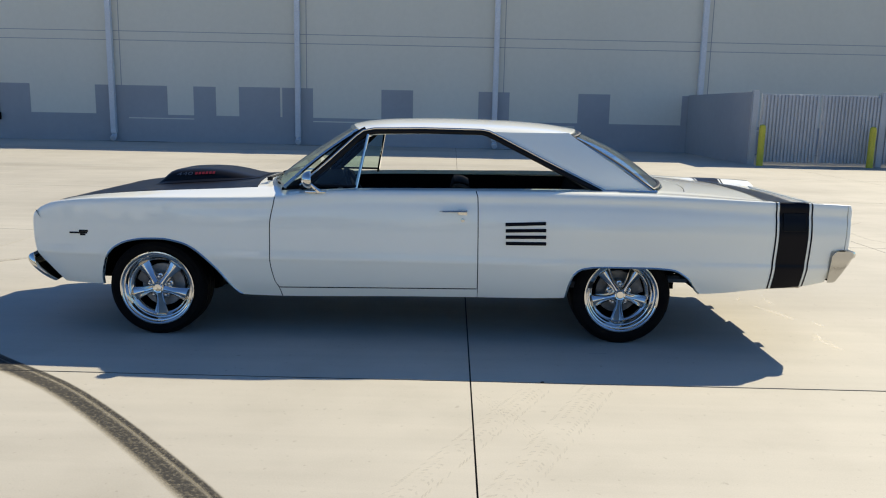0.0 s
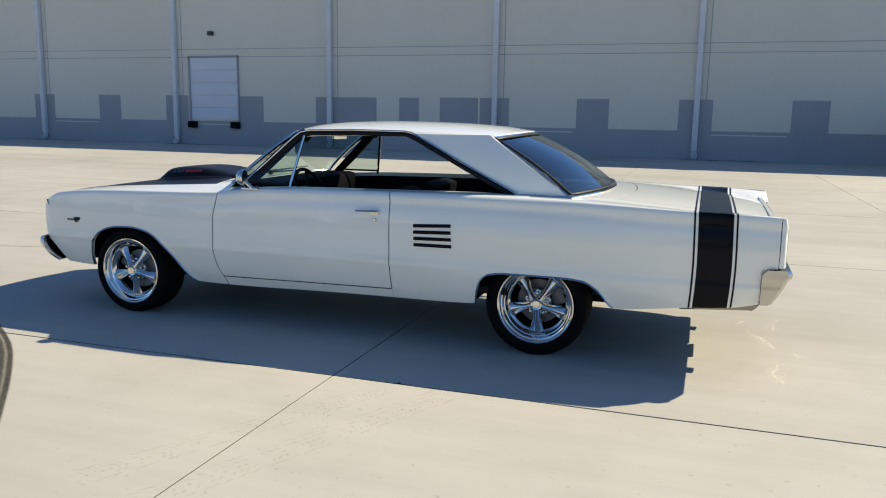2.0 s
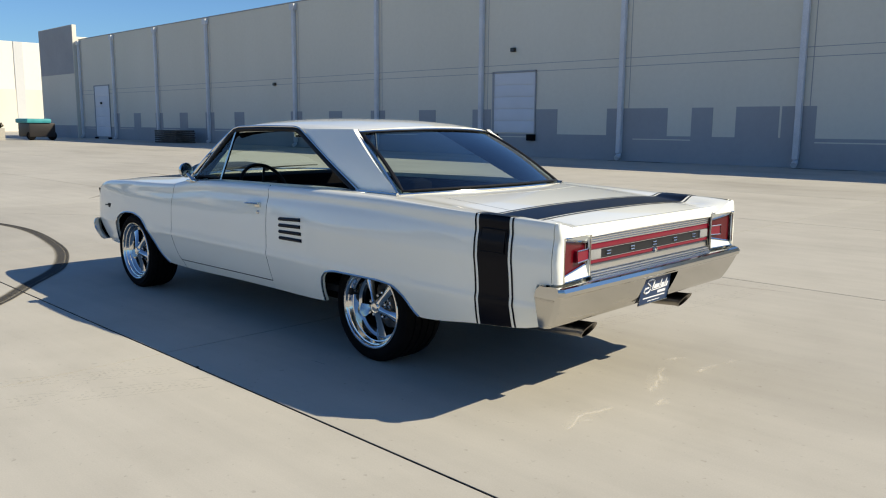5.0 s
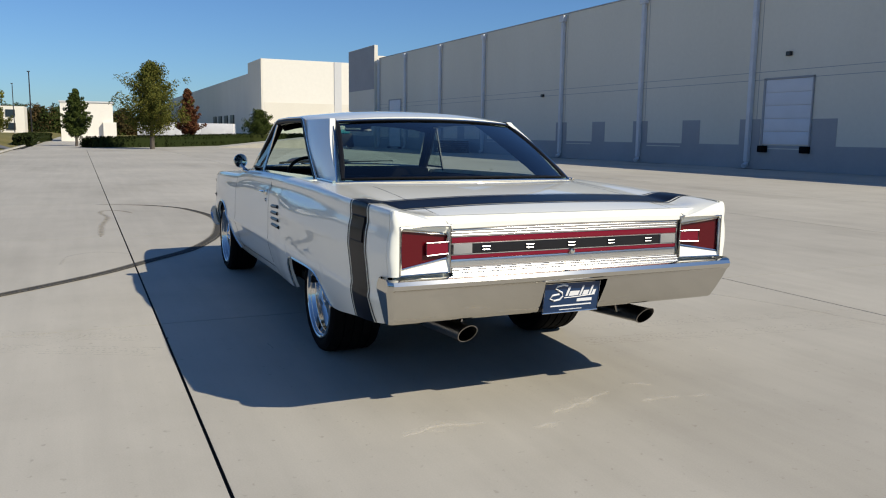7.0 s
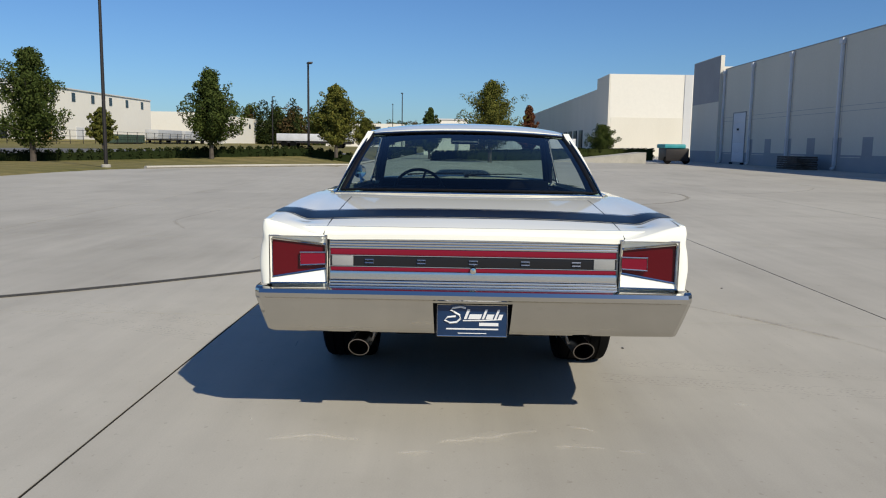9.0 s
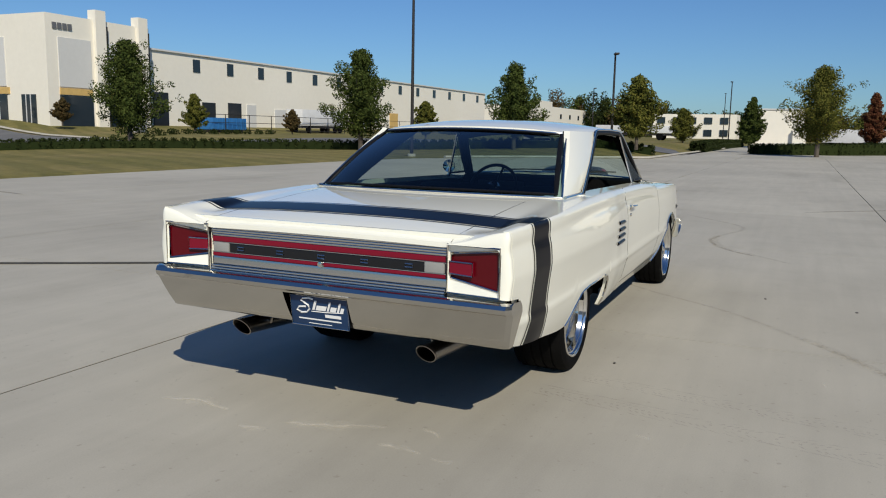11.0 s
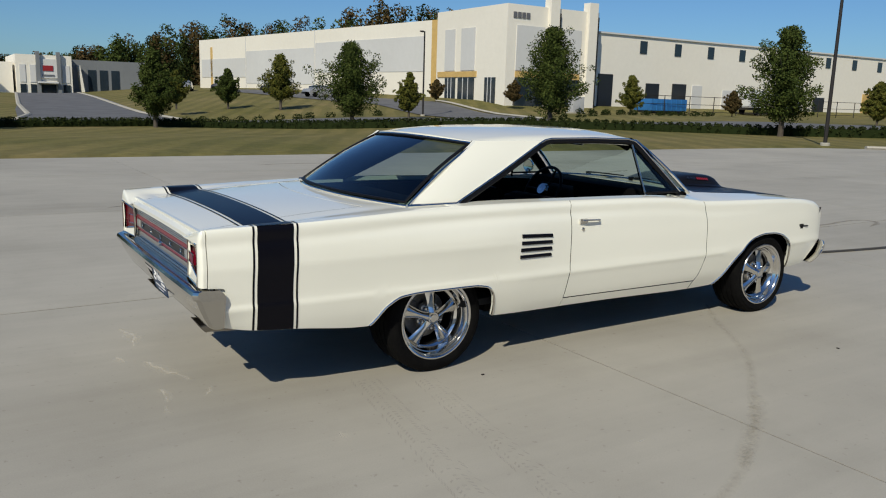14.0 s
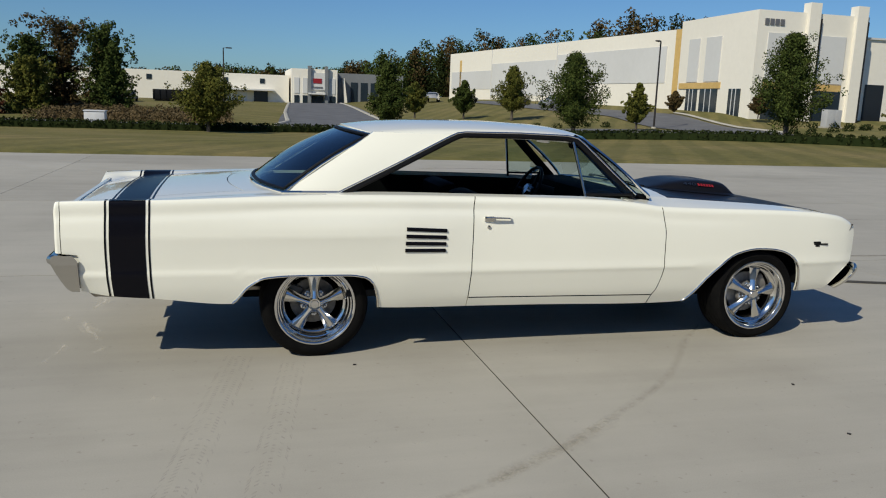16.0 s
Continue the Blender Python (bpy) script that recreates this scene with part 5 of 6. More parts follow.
deck_half = lambda x: 0.632
glass_back = lambda y: 1.835 - 0.170 * (abs(y) / 0.76) ** 2.4
lid_front = lambda y: 1.985 - 0.10 * (abs(y) / 0.64) ** 2
top_panel("trunk_lid", lambda y: lid_front(y) + 0.003, lambda y: 2.842, lambda x: -deck_half(x) + 0.003, lambda x: deck_half(x) - 0.003, lin(0, 1, 46), lin(0, 1, 34), WHITE)
top_panel("rear_deck", lambda y: glass_back(y) - 0.06, lambda y: lid_front(y) - 0.003, lambda x: -deck_half(x), lambda x: deck_half(x), lin(0, 1, 10), lin(0, 1, 34), WHITE)
for s in (-1, 1):
    top_panel("quarter_top", lambda y: 1.40, lambda y: 2.846, lambda x: s * deck_half(x), lambda x: s * side_y(x, crest(x)), lin(0, 1, 50), lin(0, 1, 36), WHITE)

for s in (-1, 1):
    part("lid_gasket", tube(bmesh.new(), [(x, s * 0.632, top_z(x, 0.632) - 0.004) for x in lin(1.90, 2.84, 20)], 0.0046, 6), TRIM, car)
    part("hood_gasket", tube(bmesh.new(), [(x, s * hood_half(x), top_z(x, hood_half(x)) - 0.004) for x in lin(-2.26, -0.90, 20)], 0.0046, 6), TRIM, car)
part("lid_gasket", tube(bmesh.new(), [(lid_front(y), y, top_z(lid_front(y), y) - 0.006) for y in lin(-0.63, 0.63, 20)], 0.0040, 6), TRIM, car)
# belt sills beside the window openings
for s in (-1, 1):
    f = lambda u, v: (-0.52 + u * 1.95, s * (side_y(-0.52 + u * 1.95, crest(-0.52 + u * 1.95)) * (1 - v) + v * 0.752), crest(-0.52 + u * 1.95) + 0.006 * v)
    part("belt_sill", grid(f, lin(0, 1, 40), lin(0, 1, 5), (0, 0, -0.03)), WHITE, car)

# ---- roof ----
roof_front = lambda y: -0.315 + 0.10 * (abs(y) / 0.62) ** 2
roof_back = lambda y: 1.235 - 0.115 * (abs(y) / 0.62) ** 2.4
roof_mid = curve([(-0.34, 1.350), (-0.22, 1.378), (0.0, 1.397), (0.35, 1.405), (0.7, 1.400), (1.0, 1.384), (1.26, 1.350)])
roof_half = curve([(-0.34, 0.612), (0.0, 0.640), (0.6, 0.650), (1.26, 0.636)])


def roof_z(x, y):
    a = min(1.0, abs(y) / roof_half(x))
    return roof_mid(x) - 0.052 * a ** 2.4 - 0.016 * max(0.0, (a - 0.9) / 0.1) ** 2


def roof_point(u, v):
    y = 0.0
    for _ in range(3):
        x = roof_front(y) + u * (roof_back(y) - roof_front(y))
        y = (2 * v - 1) * roof_half(x)
    return x, y, roof_z(x, y)


part("roof", grid(roof_point, lin(0, 1, 34), [0, 0.01, 0.025, 0.045, 0.07, *lin(0.1, 0.9, 24), 0.93, 0.955, 0.975, 0.99, 1], (0, 0, -0.025)), WHITE, car)
roof_inner = lambda u, v: tuple(Vector(roof_point(0.02 + 0.96 * u, 0.02 + 0.96 * v)) - Vector((0, 0, 0.032)))
part("headliner", grid(roof_inner, lin(0, 1, 14), lin(0, 1, 14)), VINYL, car)

# sail panels from roof to belt, with the slanting rear edge of the side opening
WIN_TOP_F, WIN_TOP_R, WIN_LOW_R = (-0.150, 1.312), (0.632, 1.312), (1.345, 0.972)


def lean(z):
    """How far out the glasshouse's side stands at a height."""
    return 0.650 + (1.330 - z) / 0.358 * 0.115 + 0.018 * math.sin(math.pi * max(0.0, min(1.0, (1.330 - z) / 0.358)))


def sail_point(u, v):
    z = 1.330 - 0.358 * v
    x0 = WIN_TOP_R[0] - 0.045 + (WIN_LOW_R[0] - WIN_TOP_R[0] + 0.045) * v
    x1 = 1.128 + (1.672 - 1.128) * v
    x = x0 + u * (x1 - x0)
    y = lean(z) - 0.020 * u ** 3
    return x, -y, z + (0.004 * u if v == 0 else 0)


both_sides("sail_panel", grid(sail_point, lin(0, 1, 20), lin(0, 1, 20), (0, 0.035, 0)), WHITE, car)
inner_sail = lambda u, v: tuple(Vector(sail_point(u, v)) + Vector((0, 0.04, 0)))
both_sides("sail_lining", grid(inner_sail, lin(0, 1, 6), lin(0, 1, 6)), VINYL, car)

# bright drip rail with a black rubber line under it, down the slanting edge
rail = [(-0.585, -0.742, 0.975), (-0.42, -0.715, 1.120), (-0.235, -0.668, 1.292), (-0.190, -0.656, 1.326), (-0.12, -0.655, 1.340), (0.2, -0.659, 1.348), (0.56, -0.661, 1.346),
        (0.615, -0.663, 1.338), (0.66, -0.668, 1.318), (1.0, -0.728, 1.152), (1.37, -0.782, 0.976)]
both_sides("drip_rail", tube(bmesh.new(), rail, 0.0060, 8), CHROME, car, "chrome drip rail")
rail_in = [(x - 0.012 if x > 0.6 else x + 0.012, y + 0.006, z - 0.018) for x, y, z in rail]
both_sides("window_seal", tube(bmesh.new(), rail_in, 0.017, 8), TRIM, car, "black rubber window seal")
rail_mid = [(x - 0.005 if x > 0.6 else x + 0.005, y - 0.003, z - 0.011) for x, y, z in rail]
both_sides("window_moulding", tube(bmesh.new(), rail_mid, 0.0050, 6), TRIM, car)
# bright strip at the sail panel's foot
foot = [(1.30 + 0.38 * k / 8, -(lean(0.975) + 0.008), 0.983 - 0.002 * k / 8) for k in range(9)]
both_sides("belt_moulding", tube(bmesh.new(), foot, 0.010, 8), CHROME, car)


# ---- glass ----
def shield_point(u, v):
    s = 2 * u - 1
    lo, hi = Vector((glass_front(s * 0.70), s * 0.735, 0.962)), Vector((roof_front(s * 0.6) - 0.012, s * 0.625, 1.335 - 0.012 * abs(s) ** 2))
    lo.z += 0.02 * (1 - s * s)
    p = lo.lerp(hi, v)
    return p.x - 0.025 * math.sin(math.pi * v), p.y, p.z


windshield = part("windshield", grid(shield_point, lin(0, 1, 24), lin(0, 1, 10)), WINDOW, car, "clear curved windshield")


def back_point(u, v):
    s = 2 * u - 1
    lo, hi = Vector((glass_back(s * 0.76), s * 0.752, 0.990 - 0.012 * abs(s) ** 3)), Vector((roof_back(s * 0.62) + 0.004, s * 0.612, 1.338 - 0.022 * s * s))
    p = lo.lerp(hi, v)
    bulge = math.sin(math.pi * v) * (0.018 + 0.020 * (1 - s * s))
    return p.x + 0.6 * bulge, p.y, p.z + 0.8 * bulge


rear_window = part("rear_window", grid(back_point, lin(0, 1, 24), lin(0, 1, 10)), WINDOW_DARK, car, "dark tinted curved rear window")
for ob in (windshield, rear_window):
    ob.visible_shadow = True


def rim_of(f, n=20):
    return [f(u, 0) for u in lin(0, 1, n)] + [f(1, v) for v in lin(0, 1, 8)[1:]] + [f(u, 1) for u in lin(1, 0, n)[1:]] + [f(0, v) for v in lin(1, 0, 8)[1:-1]]


part("windshield_trim", tube(bmesh.new(), rim_of(shield_point), 0.013, 6, True), CHROME, car, "chrome windshield surround")
part("rear_window_trim", tube(bmesh.new(), rim_of(back_point), 0.0075, 6, True), CHROME, car, "chrome rear window surround")
inset = lambda u, v: tuple(Vector(back_point(0.02 + 0.96 * u, 0.035 + 0.93 * v)) + Vector((0, 0, 0.003)))
part("rear_window_gasket", tube(bmesh.new(), rim_of(inset), 0.015, 6, True, 0.5), TRIM, car)

# quarter vent windows at the front of the doors
vent = [(-0.158, 1.300), (-0.575, 0.972), (-0.226, 0.972)]
vent3 = [Vector((x, -(lean(z) - 0.012), z)) for x, z in vent]
bm = bmesh.new()
bm.faces.new([bm.verts.new(p) for p in vent3])
both_sides("vent_glass", bm, WINDOW, car)
both_sides("vent_post", tube(bmesh.new(), [vent3[0] + Vector((0, 0, 0.01)), vent3[2] + Vector((0, 0, -0.02))], 0.010, 8), CHROME, car, "slanting chrome vent window post")
both_sides("vent_frame", tube(bmesh.new(), [vent3[1] + Vector((0.02, 0, 0.005)), vent3[2] + Vector((0, 0, 0.005))], 0.008, 8), TRIM, car)

# ---- stripes over the tail ----
stripe_lean = curve([(0.40, -0.003), (0.52, 0.004), (0.66, 0.007), (0.80, 0.004), (0.94, 0.0)])
for x0, x1, m, lift, nm in ((2.377, 2.387, BLACK, 0.0022, "pin_stripe"), (2.401, 2.585, BLACK, 0.0022, "tail_stripe"),
                            (2.599, 2.609, BLACK, 0.0022, "pin_stripe")):
    def strip(u, v):
        z = 0.40
        for _ in range(6):
            x = x0 + u * (x1 - x0) + stripe_lean(z)
            z = sill(x) + 0.001 + v * (crest(x) - sill(x) - 0.001)
        return x, -(side_y(x, z) + lift), z
    both_sides(nm, grid(strip, lin(0, 1, 8 if x1 - x0 > 0.1 else 3), VROWS), m, car, "black tail stripe")
    cross = lambda u, v: (x0 + u * (x1 - x0), (2 * v - 1) * side_y(x0, crest(x0)), top_z(x0 + u * (x1 - x0), (2 * v - 1) * side_y(x0, crest(x0)) * 0.999) + lift)
    part(nm, grid(cross, lin(0, 1, 8 if x1 - x0 > 0.1 else 3), lin(0, 1, 150)), m, car)
fuel = lambda u, v: (2.428 + 0.140 * u, -(side_y(2.428 + 0.140 * u, 0.776 + 0.104 * v) + 0.007), 0.776 + 0.104 * v)
part("fuel_door", grid(fuel, lin(0, 1, 6), lin(0, 1, 6), (0, 0.01, 0)), BLACK, car, "black fuel filler door")
part("fuel_door_gap", tube(bmesh.new(), [(x, y + 0.004, z) for x, y, z in [fuel(u, v) for u, v in ((-0.03, -0.03), (-0.03, 0.5), (-0.03, 1.03), (0.5, 1.03), (1.03, 1.03), (1.03, 0.5), (1.03, -0.03), (0.5, -0.03))]], 0.003, 6, True), TRIM, car)

# ---- louvres behind the doors ----
for k in range(4):
    z0 = 0.763 - k * 0.0395
    def slat(u, v):
        x = 0.722 + 0.002 * k + u * 0.248
        z = z0 + 0.021 * v + (0.014 - 0.003 * k) * u
        return x, -(side_y(x, z) + 0.004 + 0.008 * math.sin(math.pi * v)), z
    both_sides("louvre", grid(slat, lin(0, 1, 8), lin(0, 1, 6), (0, 0.012, 0)), BLACK, car, "black body side louvre")

# ---- handles, emblems, mirror ----
for s in (-1, 1):
    y = s * (side_y(0.40, 0.84))
    bm = tube(bmesh.new(), [(0.315, y + s * 0.004, 0.843), (0.33, y + s * 0.022, 0.846), (0.44, y + s * 0.026, 0.850), (0.478, y + s * 0.020, 0.850)], [0.006, 0.008, 0.010, 0.011], 8, flat=0.7)
    handle = part("door_handle", bm, CHROME, car, "chrome door handle")
    part("handle_base", boxed(0.425, 0.485, min(y - s * 0.002, y + s * 0.016), max(y - s * 0.002, y + s * 0.016), 0.826, 0.858, bevel=0.006), CHROME, handle)
    bm = lathe(bmesh.new(), [(0.0001, 0.010), (0.009, 0.009), (0.012, 0.004), (0.012, -0.004)], 16)
    bmesh.ops.transform(bm, matrix=Matrix.Translation((0.457, s * side_y(0.457, 0.79), 0.792)) @ Matrix.Diagonal((1, s, 1, 1)), verts=bm.verts)
    part("door_lock", bm, CHROME, car)
    # fender emblem: a bar and a small arrow shape
    ye = side_y(-1.96, 0.65)
    bm = bmesh.new()
    box(bm, -2.030, -1.915, s * ye - 0.004, s * ye + 0.004, 0.648, 0.658, bevel=0.002)
    box(bm, -1.968, -1.910, s * ye - 0.005, s * ye + 0.005, 0.6585, 0.672, bevel=0.002)
    box(bm, -1.962, -1.928, s * ye - 0.005, s * ye + 0.005, 0.636, 0.6475, bevel=0.002)
    part("fender_emblem", bm, TRIM, car, "small dark fender emblem")
    # side mirror, on the driver's side only
mirror_head = lathe(bmesh.new(), [(0.0001, -0.045), (0.022, -0.042), (0.040, -0.030), (0.052, -0.010), (0.055, 0.008), (0.052, 0.014), (0.048, 0.012), (0.0001, 0.011)], 24)
bmesh.ops.rotate(mirror_head, matrix=Matrix.Rotation(radians(-80), 3, "Z"), verts=mirror_head.verts)
bmesh.ops.translate(mirror_head, vec=(-0.505, -0.875, 1.022), verts=mirror_head.verts)
side_mirror = part("side_mirror", mirror_head, CHROME, car, "round chrome side mirror")
part("mirror_stalk", tube(bmesh.new(), [(-0.45, -0.845, 0.947), (-0.465, -0.855, 0.965), (-0.495, -0.870, 0.995)], [0.022, 0.013, 0.010], 8), CHROME, side_mirror)
part("mirror_foot", boxed(-0.53, -0.40, -0.862, -0.828, 0.940, 0.953, bevel=0.006), CHROME, side_mirror)

# ---- hood scoop ----
scoop_h = curve([(-1.68, 0.0), (-1.66, 0.016), (-1.62, 0.055), (-1.58, 0.080), (-1.52, 0.086), (-1.40, 0.084), (-1.28, 0.074), (-1.16, 0.052), (-1.06, 0.024), (-0.98, 0.004), (-0.96, 0.0)])
scoop_w = curve([(-1.68, 0.285), (-1.5, 0.300), (-1.2, 0.285), (-1.05, 0.25), (-0.96, 0.20)])


def scoop_point(u, v):
    x = -1.678 + u * 0.715
    a = 2 * v - 1
    shape = max(0.0, 1 - abs(a) ** 9)
    return x, a * scoop_w(x) * (0.93 if abs(a) < 0.99 else 1.05), top_z(x, a * scoop_w(x)) + 0.004 + scoop_h(x) * shape ** 0.8


scoop = part("hood_scoop", grid(scoop_point, lin(0, 1, 36), [0, 0.008, 0.02, 0.035, 0.055, *lin(0.08, 0.92, 22), 0.945, 0.965, 0.98, 0.992, 1]), HOODBLACK, car, "satin black hood scoop")


def scoop_text(words, x0, x1, s):
    """Flat figures lying on the leaning side of the scoop, between two stations."""
    data = bpy.data.curves.new("figures", "FONT")
    data.body = words
    data.size = 1.0
    shape = bpy.data.objects.new("figures", data)
    bpy.context.collection.objects.link(shape)
    bpy.context.view_layer.update()
    flat = bpy.data.meshes.new_from_object(shape.evaluated_get(bpy.context.evaluated_depsgraph_get()))
    bpy.data.objects.remove(shape)
    bm = bmesh.new()
    bm.from_mesh(flat)
    lo = min(v.co.x for v in bm.verts)
    hi = max(v.co.x for v in bm.verts)
    top = max(v.co.y for v in bm.verts)
    for v in bm.verts:
        x = x0 + (v.co.x - lo) / (hi - lo) * (x1 - x0)
        k = v.co.y / top
        v.co = (x + 0.12 * s * -0.02 * k, s * (scoop_w(x) * (0.885 - 0.062 * k) + 0.006), top_z(x, 0.26) + 0.050 + 0.019 * k)
    return bm


for s, figures, bars in ((-1, (-1.535, -1.425), lin(-1.41, -1.265, 7)), (1, (-1.225, -1.325), lin(-1.34, -1.475, 7))):
    part("scoop_figures", scoop_text("440", *figures, s), MARKGREY, scoop, "grey engine size figures")
    for a, b in zip(bars[:-1], bars[1:]):
        def letter(u, v):
            x = a + (b - a) * (0.1 + 0.72 * u)
            return x, s * (scoop_w(x) * (0.885 - 0.055 * v) + 0.006), top_z(x, 0.26) + 0.050 + 0.016 * v
        part("scoop_lettering", grid(letter, lin(0, 1, 2), lin(0, 1, 2)), RED, scoop, "red lettering, as bars")
# wipers
for y in (-0.35, 0.15):
    bm = tube(bmesh.new(), [(-0.835, y - 0.12, 0.995), (-0.80, y + 0.05, 1.005), (-0.765, y + 0.36, 1.012)], [0.009, 0.006, 0.005], 6)
    box(bm, -0.85, -0.82, y - 0.14, y - 0.10, 0.975, 1.0, bevel=0.004)
    part("wiper", bm, TRIM, car)

# ---- nose ----
def front_point(u, v):
    y = (2 * u - 1) * 0.80
    zt = top_z(nose_front(y) + 0.003, y)
    z = 0.50 + v * (zt - 0.50)
    return nose_front(y) + 0.012 + 0.05 * math.sin(math.pi * v), y, z


part("grille", grid(front_point, lin(0, 1, 20), lin(0, 1, 8)), PANEL_BLACK, car, "dark recessed grille")
for k in range(5):
    z = 0.545 + 0.045 * k
    part("grille_bar", tube(bmesh.new(), [(nose_front(y) + 0.02, y, z) for y in lin(-0.78, 0.78, 13)], 0.006, 6), BRUSHED, car)


blade = [(-2.262, 0.500), (-2.270, 0.517), (-2.298, 0.506), (-2.310, 0.482), (-2.297, 0.452), (-2.258, 0.408), (-2.200, 0.364), (-2.140, 0.334), (-2.122, 0.342), (-2.172, 0.382), (-2.226, 0.430), (-2.258, 0.475), (-2.262, 0.500)]


def front_bumper(u, v):
    i = v * (len(blade) - 1)
    k = min(int(i), len(blade) - 2)
    x, z = (blade[k][c] + (i - k) * (blade[k + 1][c] - blade[k][c]) for c in (0, 1))
    s = 2 * u - 1
    # the ends close in a rounded dome
    q = max(0.0, (abs(s) - 0.955) / 0.045)
    f = math.sqrt(max(0.0, 1 - q * q))
    x, z = -2.238 + (x + 2.238) * f, 0.430 + (z - 0.430) * f
    return x - 0.075 * (1 - s * s), s * 0.862, z


bm = grid(front_bumper, [0, 0.001, 0.003, 0.007, 0.012, 0.017, 0.022, *lin(0.03, 0.97, 25), 0.978, 0.983, 0.988, 0.993, 0.997, 0.999, 1], lin(0, 1, 28))
part("front_bumper", bm, CHROME, car, "chrome front bumper")

# ---- tail ----
TAIL_X, RIM_X = 2.846, 2.866
corner_y, corner_z = side_y(TAIL_X, crest(TAIL_X)), crest(TAIL_X)


def tail_cap(u, v):
    """The painted rim of the tail: from the body's edge it rolls back and in to the lamp's frame, over the top and down the side."""
    if u < 0.5:
        y = 0.633 + (corner_y - 0.633) * u * 2
        outer = Vector((y, top_z(TAIL_X, y)))
        inner = Vector((0.619 + 0.220 * u * 2, 0.8685 - 0.004 * max(0.0, u * 2 - 0.9) * 10))
    else:
        z = corner_z + (0.662 - corner_z) * (u - 0.5) * 2
        outer = Vector((side_y(TAIL_X, z), z))
        inner = Vector((0.8575 - 0.0185 * max(0.0, 1 - (u - 0.5) * 20), 0.8645 + (0.664 - 0.8645) * (u - 0.5) * 2))
    a = v * math.pi / 2
    p = outer + (inner - outer) * (1 - math.cos(a))
    return TAIL_X + (RIM_X - TAIL_X) * math.sin(a), -p.x, p.y


both_sides("tail_cap", grid(tail_cap, lin(0, 1, 61), lin(0, 1, 9)), WHITE, car)
part("tail_panel", boxed(2.795, 2.815, -0.86, 0.86, 0.60, 0.905), WHITE, car)


def frame_loop(pts, x, r, n=6):
    return tube(bmesh.new(), [(x, y, z) for y, z in pts], r, n, True)


lamp = [(-0.846, 0.856), (-0.846, 0.692), (-0.626, 0.727), (-0.626, 0.829)]
small_lamp = [(-0.730, 0.797), (-0.730, 0.743), (-0.624, 0.747), (-0.624, 0.797)]


def outward(y):
    """The tail lamps stand further back towards the body's corners."""
    return 0.026 * max(0.0, abs(y) - 0.64) / 0.21


def plate_of(pts, x0, x1):
    bm = bmesh.new()
    a, b = [bm.verts.new((x0, y, z)) for y, z in pts], [bm.verts.new((x1 + outward(y), y, z)) for y, z in pts]
    bm.faces.new(b)
    for k in range(len(pts)):
        bm.faces.new((a[k], a[(k + 1) % len(pts)], b[(k + 1) % len(pts)], b[k]))
    return bm


lenses = both_sides("tail_lamp", plate_of(lamp, 2.80, 2.822), LENS_RED, car, "red tail lamp lens")
for s, lens in zip((-1, 1), lenses):
    flip = (lambda b: b) if s < 0 else mirror
    part("lamp_bezel", flip(tube(bmesh.new(), [(2.829 + outward(y), y, z) for y, z in lamp], 0.006, 6, True)), CHROME, lens, "chrome lamp bezel")
    part("inner_lens", flip(plate_of(small_lamp, 2.815, 2.838)), LENS_RED2, lens)
    part("inner_bezel", flip(tube(bmesh.new(), [(2.839 + outward(y), y, z) for y, z in small_lamp], 0.0036, 6, True)), RIBCHROME, lens, "thin chrome frame")
    outer = [(-0.854, 0.868), (-0.854, 0.668), (-0.618, 0.668), (-0.618, 0.868)]
    dish = bmesh.new()
    rim, inner = [dish.verts.new((2.862 if y < -0.7 else 2.842, y, z)) for y, z in outer], [dish.verts.new((2.828 + outward(y), y, z)) for y, z in lamp]
    for k in range(4):
        dish.faces.new((rim[k], rim[(k + 1) % 4], inner[(k + 1) % 4], inner[k]))
    part("lamp_dish", flip(dish), WHITE, lens, "cream painted lamp surround")
    part("lamp_surround", flip(tube(bmesh.new(), [(2.866 if y < -0.7 else 2.845, y, z) for y, z in outer], 0.005, 6, True)), CHROME, lens)
    part("tail_gasket", flip(tube(bmesh.new(), [(2.836, -0.6125, 0.66), (2.836, -0.6125, 0.866)], 0.0028, 6)), TRIM, lens)


def strip_x(name, z0, z1, x0, x1, y0, y1, m, label="", parent=car):
    return part(name, boxed(x0, x1, y0, y1, z0, z1, bevel=min(0.004, (z1 - z0) / 4)), m, parent, label)


garnish = strip_x("tail_garnish", 0.610, 0.868, 2.80, 2.818, -0.607, 0.607, DARKMETAL, "bright ribbed tail panel garnish")


def rib(name, z0, z1, x, m=RIBCHROME, label="", lean=0.0, half=0.607):
    """A flat bright bar with a hair of rounding, its face leaning out at the foot."""
    f = lambda u, v: (x + lean * (1 - v) - 0.0012 * (2 * v - 1) ** 6, half * (2 * u - 1), z0 + (z1 - z0) * v)
    return part(name, grid(f, lin(0, 1, 9), lin(0, 1, 7), (-0.010, 0, 0)), m, garnish, label)


